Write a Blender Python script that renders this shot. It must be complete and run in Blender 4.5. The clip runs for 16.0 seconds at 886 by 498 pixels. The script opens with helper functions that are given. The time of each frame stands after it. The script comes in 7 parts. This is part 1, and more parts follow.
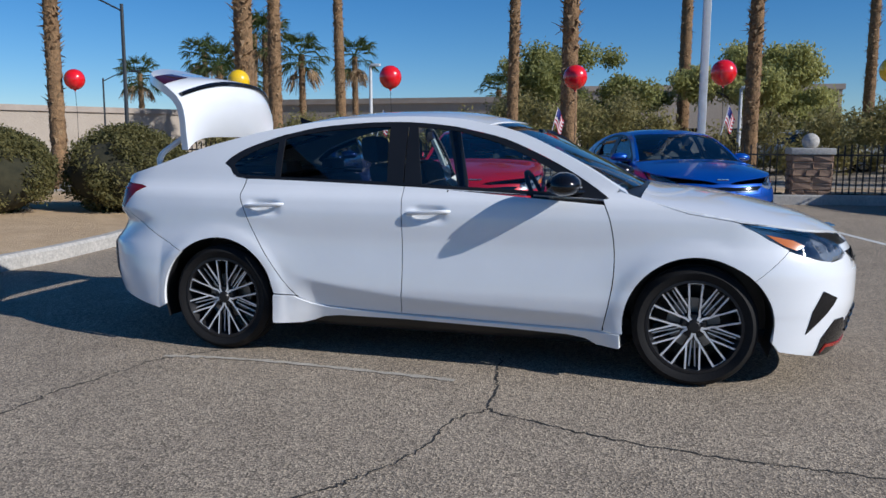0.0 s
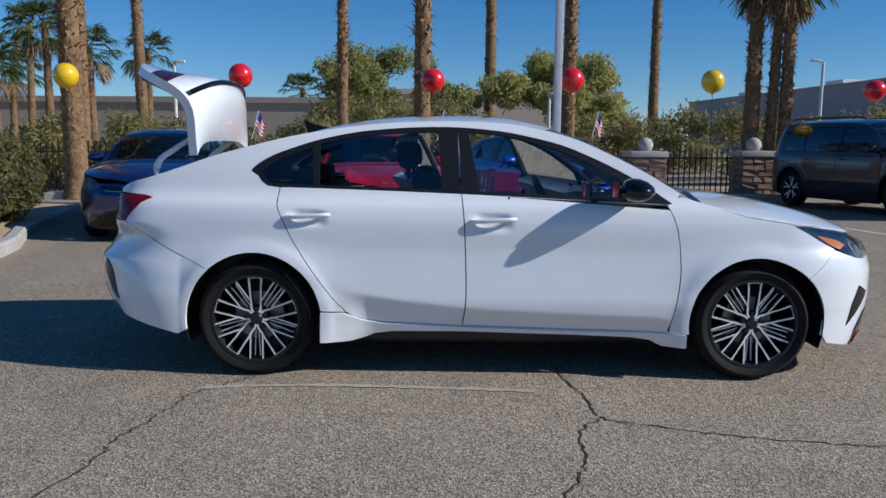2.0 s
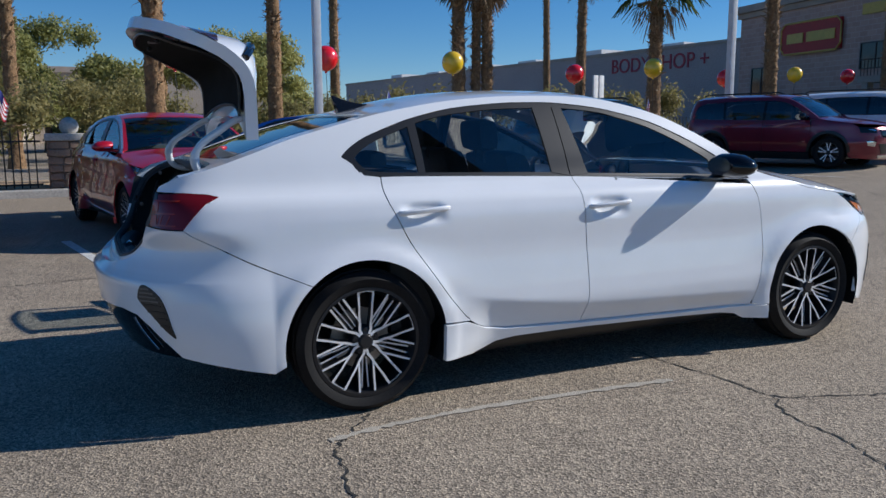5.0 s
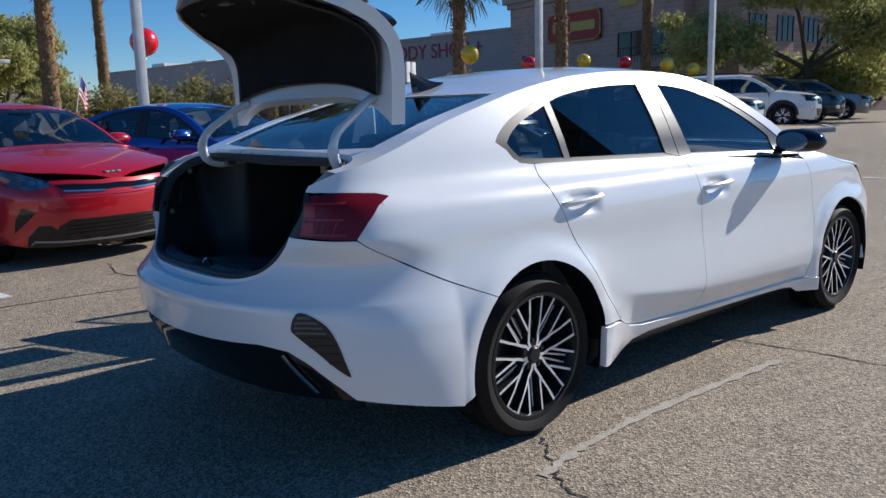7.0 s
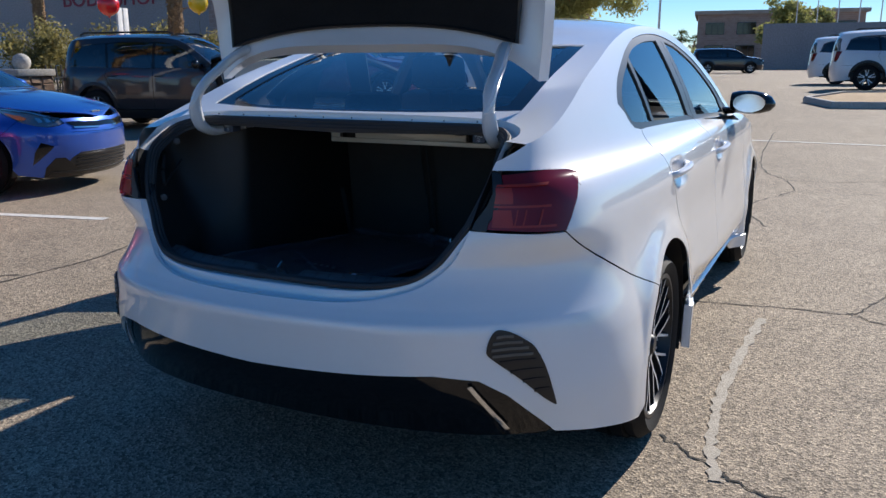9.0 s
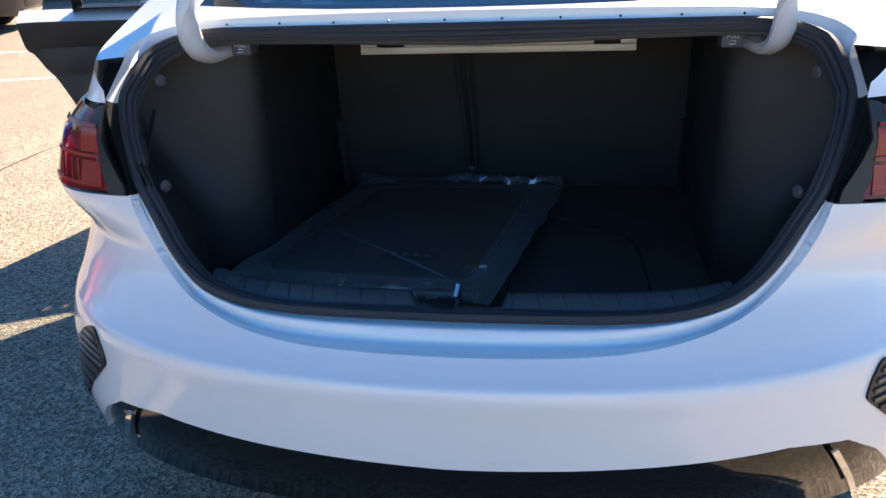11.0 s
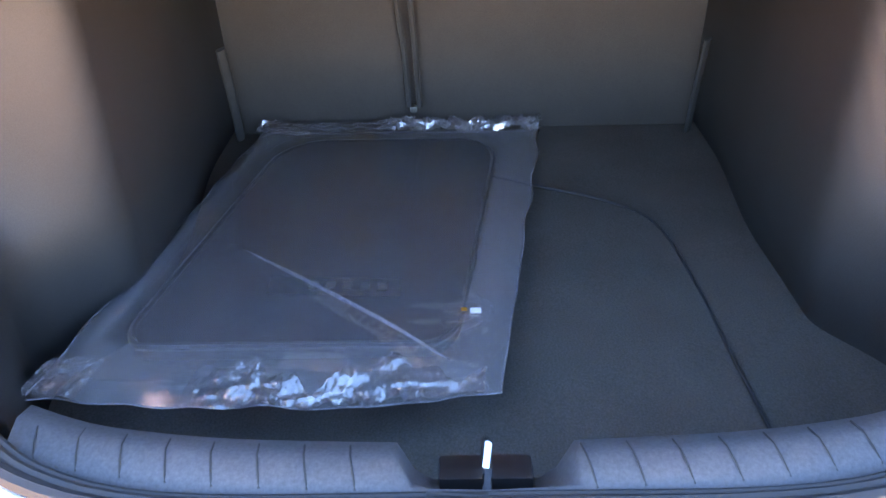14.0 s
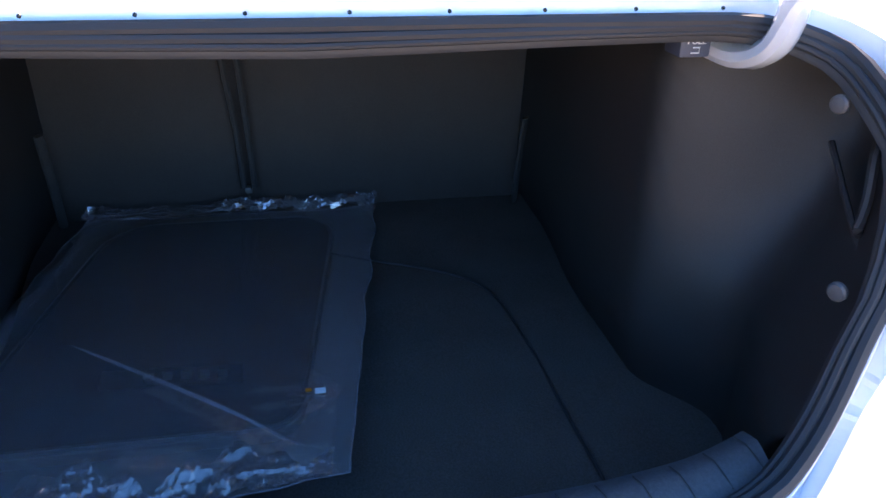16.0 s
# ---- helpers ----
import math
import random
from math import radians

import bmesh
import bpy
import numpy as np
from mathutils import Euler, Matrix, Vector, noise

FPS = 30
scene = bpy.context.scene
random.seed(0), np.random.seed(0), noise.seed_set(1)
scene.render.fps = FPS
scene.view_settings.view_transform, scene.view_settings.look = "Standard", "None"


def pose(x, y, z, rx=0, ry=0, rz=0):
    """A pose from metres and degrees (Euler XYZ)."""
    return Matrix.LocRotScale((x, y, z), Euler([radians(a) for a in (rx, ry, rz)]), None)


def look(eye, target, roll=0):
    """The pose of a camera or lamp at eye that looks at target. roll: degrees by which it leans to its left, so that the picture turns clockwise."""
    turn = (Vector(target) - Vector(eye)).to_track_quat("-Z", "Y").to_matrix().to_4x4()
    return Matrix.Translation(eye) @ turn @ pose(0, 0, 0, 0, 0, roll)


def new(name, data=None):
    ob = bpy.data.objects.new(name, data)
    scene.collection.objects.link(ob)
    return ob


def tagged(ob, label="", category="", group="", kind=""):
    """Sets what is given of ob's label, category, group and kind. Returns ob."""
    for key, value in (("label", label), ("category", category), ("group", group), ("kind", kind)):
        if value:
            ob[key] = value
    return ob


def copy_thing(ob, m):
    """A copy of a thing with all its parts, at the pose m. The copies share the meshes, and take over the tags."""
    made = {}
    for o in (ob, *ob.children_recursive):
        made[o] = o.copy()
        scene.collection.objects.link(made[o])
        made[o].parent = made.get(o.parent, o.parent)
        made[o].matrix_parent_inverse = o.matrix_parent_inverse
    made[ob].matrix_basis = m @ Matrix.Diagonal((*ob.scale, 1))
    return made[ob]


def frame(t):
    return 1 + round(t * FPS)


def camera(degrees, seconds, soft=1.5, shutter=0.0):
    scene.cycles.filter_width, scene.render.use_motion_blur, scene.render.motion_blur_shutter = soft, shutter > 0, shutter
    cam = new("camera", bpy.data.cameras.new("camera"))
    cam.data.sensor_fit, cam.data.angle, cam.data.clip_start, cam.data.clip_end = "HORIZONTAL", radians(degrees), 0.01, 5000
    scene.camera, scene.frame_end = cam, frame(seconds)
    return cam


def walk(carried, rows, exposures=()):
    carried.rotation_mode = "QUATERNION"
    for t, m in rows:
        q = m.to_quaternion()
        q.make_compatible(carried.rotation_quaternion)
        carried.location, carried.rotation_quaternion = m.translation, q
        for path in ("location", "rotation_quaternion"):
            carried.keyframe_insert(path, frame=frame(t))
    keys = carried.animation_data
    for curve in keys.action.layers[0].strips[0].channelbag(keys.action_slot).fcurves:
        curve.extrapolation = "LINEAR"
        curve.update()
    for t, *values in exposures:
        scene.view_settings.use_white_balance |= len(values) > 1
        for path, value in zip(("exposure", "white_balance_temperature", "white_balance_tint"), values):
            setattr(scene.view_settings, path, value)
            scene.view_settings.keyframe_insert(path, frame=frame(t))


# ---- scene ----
cam = camera(58.6, 16.0)
PATH = [
    (0, (1.136, -5.0, 1.258), (0.62, -3.087, 0.985), 0.3),
    (0.5, (0.785, -5.059, 1.278), (0.371, -3.121, 1.009), 0.4),
    (1, (0.41, -5.167, 1.284), (0.139, -3.203, 1.021), 0.8),
    (1.5, (0.043, -5.147, 1.264), (-0.104, -3.169, 1.008), 0.8),
    (2, (-0.332, -5.052, 1.273), (-0.334, -3.07, 1.007), 0.6),
    (2.5, (-0.743, -4.996, 1.271), (-0.557, -3.025, 0.992), 0.3),
    (3, (-1.113, -4.798, 1.253), (-0.837, -2.838, 0.966), -0.2),
    (3.2, (-1.254, -4.728, 1.257), (-0.927, -2.778, 0.96), -0.0),
    (5.3, (-2.625, -3.84, 1.239), (-1.732, -2.077, 0.932), -0.6),
    (5.5, (-2.734, -3.708, 1.229), (-1.803, -1.965, 0.921), -0.8),
    (6, (-3.01, -3.406, 1.235), (-1.935, -1.75, 0.915), -0.6),
    (6.5, (-3.315, -3.138, 1.245), (-2.114, -1.571, 0.919), -1.1),
    (7, (-3.502, -2.767, 1.229), (-2.196, -1.292, 0.887), -1.4),
    (7.5, (-3.696, -2.45, 1.21), (-2.251, -1.113, 0.855), -1.1),
    (8, (-3.821, -2.103, 1.214), (-2.279, -0.888, 0.829), -1.0),
    (8.5, (-3.849, -1.705, 1.233), (-2.206, -0.644, 0.818), -0.5),
    (9, (-3.915, -1.318, 1.234), (-2.167, -0.458, 0.78), -0.1),
    (9.2, (-3.904, -1.182, 1.224), (-2.134, -0.377, 0.756), -0.2),
    (11.3, (-3.199, -0.078, 1.223), (-1.374, 0.132, 0.431), -1.9),
    (11.5, (-3.103, -0.044, 1.23), (-1.288, 0.11, 0.405), -1.6),
    (11.7, (-3.041, -0.02, 1.232), (-1.241, 0.091, 0.367), -1.8),
    (12, (-2.934, -0.004, 1.206), (-1.153, 0.066, 0.298), -2.1),
    (12.5, (-2.796, -0.009, 1.203), (-1.052, 0.049, 0.226), -1.3),
    (13, (-2.705, 0.01, 1.143), (-0.971, 0.065, 0.148), -0.8),
    (13.5, (-2.711, 0.018, 1.181), (-1.006, 0.052, 0.135), -1.2),
    (14, (-2.72, 0.025, 1.197), (-1.01, 0.052, 0.161), -1.5),
    (14.5, (-2.726, 0.025, 1.212), (-1.011, -0.037, 0.187), -0.5),
    (15, (-2.724, 0.007, 1.206), (-1.034, -0.352, 0.199), 2.1),
    (15.5, (-2.734, 0.003, 1.216), (-1.017, -0.453, 0.296), 2.2),
    (16, (-2.738, 0.019, 1.219), (-0.982, -0.351, 0.337), 1.4),
]
EXPOSURE = [(0, 0.0, 6000, 10), (6.0, 0.1, 6150, 10), (7.5, 0.35, 6400, 11), (9.2, 0.5, 6600, 12), (11.3, 2.1, 8300, 18), (11.8, 2.4, 8300, 22), (12.5, 4.6, 9600, 36), (13.2, 5.45, 19000, 40), (14.0, 5.4, 16000, 42), (14.5, 5.0, 12500, 42), (15.0, 4.7, 9600, 38), (15.5, 3.8, 8600, 32), (16, 3.3, 8600, 30)]
walk(cam, [(t, look(eye, target, roll)) for t, eye, target, roll in PATH], EXPOSURE)
# ---- place ----
# sun, sky and white balance
SUN_DIR = Vector((1.67, -0.385, 1.0)).normalized()
world = bpy.data.worlds.new("sky")
scene.world = world
world.use_nodes = True
wn = world.node_tree
sky = wn.nodes.new("ShaderNodeTexSky")
sky.sky_type = "NISHITA"
sky.sun_disc = False
sky.sun_elevation = math.asin(SUN_DIR.z)
sky.sun_rotation = math.atan2(SUN_DIR.x, SUN_DIR.y)
sky.air_density, sky.dust_density, sky.ozone_density = 0.85, 0.0, 6.0
sat = wn.nodes.new("ShaderNodeHueSaturation")
sat.inputs["Saturation"].default_value = 1.2
wn.links.new(sky.outputs[0], sat.inputs["Color"])
wn.links.new(sat.outputs[0], wn.nodes["Background"].inputs[0])
wn.nodes["Background"].inputs[1].default_value = 0.088
sun_data = bpy.data.lights.new("sun", "SUN")
sun_data.energy, sun_data.angle, sun_data.color = 4.6, radians(0.53), (1.0, 0.95, 0.87)
sun = new("sun", sun_data)
sun.matrix_world = look((30, -10, 40), Vector((30, -10, 40)) - SUN_DIR)


# ---- materials ----
def nodes_of(name):
    m = bpy.data.materials.new(name)
    m.use_nodes = True
    return m, m.node_tree, m.node_tree.nodes["Principled BSDF"]


def link(nt, a, b):
    nt.links.new(a, b)


def noise_node(nt, scale, detail=4.0, rough=0.6, coord="Object"):
    tc = nt.nodes.new("ShaderNodeTexCoord")
    n = nt.nodes.new("ShaderNodeTexNoise")
    n.inputs["Scale"].default_value, n.inputs["Detail"].default_value = scale, detail
    n.inputs["Roughness"].default_value = rough
    link(nt, tc.outputs[coord], n.inputs["Vector"])
    return n


def ramp(nt, src, stops):
    r = nt.nodes.new("ShaderNodeValToRGB")
    els = r.color_ramp.elements
    while len(els) < len(stops):
        els.new(0.5)
    for e, (p, c) in zip(els, stops):
        e.position, e.color = p, (*c, 1) if len(c) == 3 else c
    link(nt, src, r.inputs[0])
    return r


def mixc(nt, fac, a, b, mode="MIX"):
    m = nt.nodes.new("ShaderNodeMix")
    m.data_type, m.blend_type = "RGBA", mode
    for val, i in ((fac, 0), (a, 6), (b, 7)):
        if isinstance(val, (int, float)):
            m.inputs[i].default_value = val
        elif isinstance(val, tuple):
            m.inputs[i].default_value = (*val, 1)
        else:
            link(nt, val, m.inputs[i])
    return m.outputs[2]


def bump(nt, p, src, strength, dist):
    b = nt.nodes.new("ShaderNodeBump")
    b.inputs["Strength"].default_value, b.inputs["Distance"].default_value = strength, dist
    link(nt, src, b.inputs["Height"])
    link(nt, b.outputs[0], p.inputs["Normal"])


def surface(name, c1, c2, scale, rough=0.6, metal=0.0, fine=0, bumpy=0.0, dist=0.01, spec=0.5, coord="Object"):
    """Two-scale mottled surface from dark to light colour."""
    m, nt, p = nodes_of(name)
    n = noise_node(nt, scale, coord=coord)
    col = ramp(nt, n.outputs[0], [(0.3, c1), (0.7, c2)]).outputs[0]
    if fine:
        f = noise_node(nt, fine, 3, 0.7, coord=coord)
        col = mixc(nt, 0.5, col, ramp(nt, f.outputs[0], [(0.3, tuple(v * 0.6 for v in c1)), (0.7, tuple(min(1, v * 1.25) for v in c2))]).outputs[0])
        if bumpy:
            bump(nt, p, f.outputs[0], bumpy, dist)
    elif bumpy:
        bump(nt, p, n.outputs[0], bumpy, dist)
    link(nt, col, p.inputs["Base Color"])
    p.inputs["Roughness"].default_value, p.inputs["Metallic"].default_value = rough, metal
    p.inputs["Specular IOR Level"].default_value = spec
    return m


def paint(name, c, metal=0.0, rough=0.35, flake=0.06):
    m, nt, p = nodes_of(name)
    n = noise_node(nt, 3.0)
    dark, light = tuple(v * (1 - flake) for v in c), tuple(min(1, v * (1 + flake)) for v in c)
    f = noise_node(nt, 900.0, 1)
    col = mixc(nt, 0.25, ramp(nt, n.outputs[0], [(0.35, dark), (0.65, light)]).outputs[0],
               ramp(nt, f.outputs[0], [(0.4, dark), (0.6, light)]).outputs[0])
    link(nt, col, p.inputs["Base Color"])
    p.inputs["Metallic"].default_value, p.inputs["Roughness"].default_value = metal, rough
    p.inputs["Coat Weight"].default_value, p.inputs["Coat Roughness"].default_value = 1.0, 0.02
    return m


def glass(name, tint, gloss=1.0, diffuse=0.0, rough=0.01, ior=1.9):
    """A thin pane: tinted see-through, mirror gloss by Fresnel."""
    m, nt, p = nodes_of(name)
    nt.nodes.remove(p)
    out = nt.nodes["Material Output"]
    tr = nt.nodes.new("ShaderNodeBsdfTransparent")
    tr.inputs[0].default_value = (*tint, 1)
    gl = nt.nodes.new("ShaderNodeBsdfGlossy")
    gl.inputs["Roughness"].default_value = rough
    gl.inputs[0].default_value = (gloss, gloss, gloss, 1)
    fr = nt.nodes.new("ShaderNodeFresnel")
    fr.inputs[0].default_value = ior
    mx = nt.nodes.new("ShaderNodeMixShader")
    link(nt, fr.outputs[0], mx.inputs[0])
    link(nt, tr.outputs[0], mx.inputs[1])
    link(nt, gl.outputs[0], mx.inputs[2])
    last = mx.outputs[0]
    if diffuse:
        df = nt.nodes.new("ShaderNodeBsdfDiffuse")
        df.inputs[0].default_value = (0.80, 0.78, 0.80, 1)
        m2 = nt.nodes.new("ShaderNodeMixShader")
        m2.inputs[0].default_value = diffuse
        link(nt, last, m2.inputs[1])
        link(nt, df.outputs[0], m2.inputs[2])
        last = m2.outputs[0]
    link(nt, last, out.inputs[0])
    return m


def plain(name, c, rough=0.5, metal=0.0, spec=0.5):
    return surface(name, tuple(v * 0.88 for v in c), tuple(min(1, v * 1.08) for v in c), 6.0, rough, metal, spec=spec)


def asphalt_mat():
    m, nt, p = nodes_of("asphalt")
    big = noise_node(nt, 0.35, 5, 0.6)
    mid = noise_node(nt, 2.2, 4, 0.6)
    tc = nt.nodes.new("ShaderNodeTexCoord")
    vor = nt.nodes.new("ShaderNodeTexVoronoi")
    vor.inputs["Scale"].default_value = 105.0
    link(nt, tc.outputs["Object"], vor.inputs["Vector"])
    fine = noise_node(nt, 210.0, 2, 0.7)
    base = ramp(nt, big.outputs[0], [(0.3, (0.272, 0.222, 0.172)), (0.7, (0.358, 0.295, 0.228))]).outputs[0]
    base = mixc(nt, 0.5, base, ramp(nt, mid.outputs[0], [(0.3, (0.250, 0.204, 0.158)), (0.7, (0.375, 0.309, 0.238))]).outputs[0])
    stones = ramp(nt, vor.outputs["Color"], [(0.15, (0.05, 0.05, 0.05)), (0.5, (0.45, 0.45, 0.45)), (0.9, (1.0, 0.98, 0.92))]).outputs[0]
    base = mixc(nt, 0.6, base, stones, "OVERLAY")
    base = mixc(nt, 0.65, base, ramp(nt, fine.outputs[0], [(0.38, (0.08, 0.08, 0.08)), (0.62, (0.92, 0.92, 0.90))]).outputs[0], "OVERLAY")
    link(nt, base, p.inputs["Base Color"])
    p.inputs["Roughness"].default_value = 0.85
    p.inputs["Specular IOR Level"].default_value = 0.25
    bump(nt, p, vor.outputs["Distance"], 0.6, 0.006)
    return m


def brick_mat(name, c1, c2, mortar, w, h):
    m, nt, p = nodes_of(name)
    tc = nt.nodes.new("ShaderNodeTexCoord")
    mp = nt.nodes.new("ShaderNodeMapping")
    mp.inputs["Rotation"].default_value = (radians(90), 0, 0)
    b = nt.nodes.new("ShaderNodeTexBrick")
    b.inputs["Color1"].default_value, b.inputs["Color2"].default_value = (*c1, 1), (*c2, 1)
    b.inputs["Mortar"].default_value = (*mortar, 1)
    b.inputs["Scale"].default_value = 1.0
    b.inputs["Brick Width"].default_value, b.inputs["Row Height"].default_value = w, h
    b.inputs["Mortar Size"].default_value = 0.02
    link(nt, tc.outputs["Object"], mp.inputs[0])
    link(nt, mp.outputs[0], b.inputs[0])
    n = noise_node(nt, 0.7)
    col = mixc(nt, 0.35, b.outputs[0], ramp(nt, n.outputs[0], [(0.3, c1), (0.7, c2)]).outputs[0])
    link(nt, col, p.inputs["Base Color"])
    p.inputs["Roughness"].default_value = 0.9
    bump(nt, p, b.outputs[1], -0.4, 0.01)
    return m


def leaf_mat(name, c1, c2, scale=1.5):
    m, nt, p = nodes_of(name)
    n = noise_node(nt, scale, 4)
    g = nt.nodes.new("ShaderNodeNewGeometry")
    col = mixc(nt, 0.6, ramp(nt, n.outputs[0], [(0.3, c1), (0.7, c2)]).outputs[0],
               ramp(nt, g.outputs["Random Per Island"], [(0.0, c1), (1.0, c2)]).outputs[0])
    link(nt, col, p.inputs["Base Color"])
    p.inputs["Roughness"].default_value = 0.6
    p.inputs["Specular IOR Level"].default_value = 0.3
    tr = nt.nodes.new("ShaderNodeBsdfTranslucent")
    link(nt, col, tr.inputs[0])
    mx = nt.nodes.new("ShaderNodeMixShader")
    mx.inputs[0].default_value = 0.5
    link(nt, p.outputs[0], mx.inputs[1])
    link(nt, tr.outputs[0], mx.inputs[2])
    link(nt, mx.outputs[0], nt.nodes["Material Output"].inputs[0])
    return m


WHITE = paint("white_pearl_paint", (0.80, 0.81, 0.83), 0.0, 0.32, 0.02)
BLUE = paint("bright_blue_paint", (0.003, 0.075, 0.42), 0.45, 0.3)
NAVY = paint("deep_blue_paint", (0.004, 0.018, 0.115), 0.4, 0.3)
RED = paint("red_paint", (0.50, 0.003, 0.016), 0.25, 0.3)
MAROON = paint("dark_red_paint", (0.17, 0.003, 0.022), 0.4, 0.3)
CHARCOAL = paint("dark_grey_paint", (0.006, 0.008, 0.017), 0.1, 0.3)
SILVERW = paint("plain_white_paint", (0.74, 0.75, 0.77), 0.0, 0.35)
GREYCAR = paint("grey_paint", (0.2, 0.2, 0.21), 0.4, 0.3)
GLOSSBLACK = plain("gloss_black", (0.006, 0.006, 0.007), 0.08)
SEALRUBBER = plain("seal_rubber", (0.030, 0.030, 0.032), 0.55)
CREAMMETAL = paint("primed_cream_metal", (0.62, 0.58, 0.50), 0.0, 0.45)
BLACKTRIM = plain("satin_black", (0.012, 0.012, 0.013), 0.35)
GREYTRIM = plain("pillar_film", (0.10, 0.098, 0.092), 0.28, 0.0)
RUBBER = surface("tyre_rubber", (0.008, 0.008, 0.009), (0.016, 0.015, 0.015), 9.0, 0.7, fine=120, bumpy=0.2, dist=0.002, spec=0.2)
MACHINED = plain("machined_alloy", (0.78, 0.78, 0.79), 0.38, 0.35)
DARKALLOY = plain("dark_alloy", (0.025, 0.025, 0.028), 0.35, 0.4)
STEEL = plain("brake_steel", (0.35, 0.34, 0.33), 0.4, 1.0)
GLASS_S = glass("side_glass", (0.80, 0.88, 0.88), 1.0, 0.0, 0.01, 1.75)
GLASS_R = glass("rear_side_glass", (0.66, 0.75, 0.77), 1.0, 0.0, 0.01, 1.8)
GLASS_B = glass("rear_window_glass", (0.66, 0.75, 0.77))
GLASS_W = glass("windscreen_glass", (0.72, 0.80, 0.80))
GLASS_D = glass("dark_glass", (0.16, 0.18, 0.19))
CLEAR = glass("lamp_cover", (0.9, 0.92, 0.94))
FILM = glass("clear_plastic_film", (0.86, 0.88, 0.92), 1.0, 0.095, 0.08, 1.6)
FILMB = glass("doubled_plastic_film", (0.80, 0.83, 0.90), 1.0, 0.17, 0.08, 1.7)
FILMC = glass("gathered_plastic_film", (0.82, 0.85, 0.90), 1.0, 0.10, 0.06, 2.5)
REDLENS = plain("red_lamp_lens", (0.15, 0.005, 0.008), 0.08, 0.0, 0.45)
DARKLENS = plain("smoked_lamp_lens", (0.045, 0.004, 0.012), 0.06)
REDBRIGHT = plain("red_lamp_inner", (0.33, 0.028, 0.016), 0.2)
AMBER = paint("amber_reflector", (0.62, 0.17, 0.025), 0.0, 0.2)
LAMPSILVER = plain("lamp_silver", (0.30, 0.32, 0.36), 0.22, 0.5)
CHROME = plain("chrome", (0.75, 0.75, 0.76), 0.1, 1.0)
CARPET = surface("boot_carpet", (0.080, 0.066, 0.059), (0.120, 0.100, 0.090), 8.0, 0.95, fine=350, bumpy=0.5, dist=0.002, spec=0.1)
FELT = surface("boot_side_felt", (0.052, 0.044, 0.040), (0.073, 0.062, 0.057), 6.0, 0.95, fine=700, bumpy=0.12, dist=0.001, spec=0.15)
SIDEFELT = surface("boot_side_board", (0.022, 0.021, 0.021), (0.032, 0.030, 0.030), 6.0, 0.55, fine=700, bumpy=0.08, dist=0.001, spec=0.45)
LIDFELT = surface("lid_felt", (0.012, 0.012, 0.012), (0.024, 0.023, 0.023), 6.0, 0.95, fine=300, bumpy=0.4, dist=0.002, spec=0.1)
SILLPLAST = surface("boot_sill_plastic", (0.060, 0.062, 0.068), (0.085, 0.087, 0.094), 5.0, 0.55, fine=250, bumpy=0.15, dist=0.001)
SEATC = surface("seat_cloth", (0.075, 0.076, 0.08), (0.12, 0.121, 0.126), 8.0, 0.85, fine=150, bumpy=0.3, dist=0.002)
STRAP = surface("black_strap_webbing", (0.028, 0.027, 0.027), (0.045, 0.043, 0.042), 20.0, 0.8, fine=400, bumpy=0.3, dist=0.001)
DASH = plain("dash_plastic", (0.035, 0.035, 0.037), 0.6)
WHITEMETAL = paint("primed_white_metal", (0.66, 0.68, 0.70), 0.0, 0.4)
ASPHALT = asphalt_mat()
PAINTLINE = surface("worn_line_paint", (0.42, 0.41, 0.38), (0.78, 0.77, 0.73), 14.0, 0.8, fine=60, bumpy=0.2, dist=0.003)
FADEDLINE = surface("faded_line_paint", (0.33, 0.29, 0.235), (0.50, 0.45, 0.38), 9.0, 0.9, fine=110, bumpy=0.5, dist=0.005)
CRACK = surface("crack_filler", (0.02, 0.019, 0.018), (0.04, 0.038, 0.035), 10.0, 0.95)
CONCRETE = surface("concrete", (0.36, 0.34, 0.31), (0.52, 0.49, 0.45), 2.0, 0.9, fine=30, bumpy=0.3)
SAND = surface("tan_gravel", (0.40, 0.27, 0.15), (0.60, 0.43, 0.26), 3.0, 0.95, fine=60, bumpy=0.6, dist=0.02)
STUCCO = surface("beige_stucco", (0.36, 0.30, 0.245), (0.46, 0.39, 0.32), 0.5, 0.95, fine=12, bumpy=0.2)
STUCCO_G = surface("grey_stucco", (0.36, 0.31, 0.30), (0.44, 0.385, 0.37), 0.3, 0.95, fine=10, bumpy=0.2)
GREYWALL = surface("painted_block_wall", (0.26, 0.26, 0.27), (0.33, 0.325, 0.335), 0.4, 0.9, fine=8)
TRIMSTONE = surface("cornice_stucco", (0.34, 0.28, 0.235), (0.43, 0.36, 0.30), 0.8, 0.9)
BRICKS = brick_mat("brown_block", (0.32, 0.20, 0.155), (0.42, 0.29, 0.23), (0.46, 0.38, 0.32), 0.6, 0.3)
DARKBRICKS = brick_mat("dark_brown_block", (0.40, 0.255, 0.21), (0.50, 0.345, 0.285), (0.54, 0.43, 0.37), 0.6, 0.3)
SPLITSTONE = surface("split_face_stone", (0.20, 0.125, 0.085), (0.36, 0.245, 0.175), 5.0, 0.95, fine=40, bumpy=0.6, dist=0.02)
POLEPAINT = plain("white_pole_paint", (0.62, 0.63, 0.64), 0.5)
DARKPOLE = plain("dark_bronze_pole", (0.03, 0.035, 0.04), 0.5)
IRON = plain("black_iron", (0.012, 0.012, 0.012), 0.5)
BALLOON_R = paint("red_vinyl", (0.75, 0.008, 0.014), 0.0, 0.25)
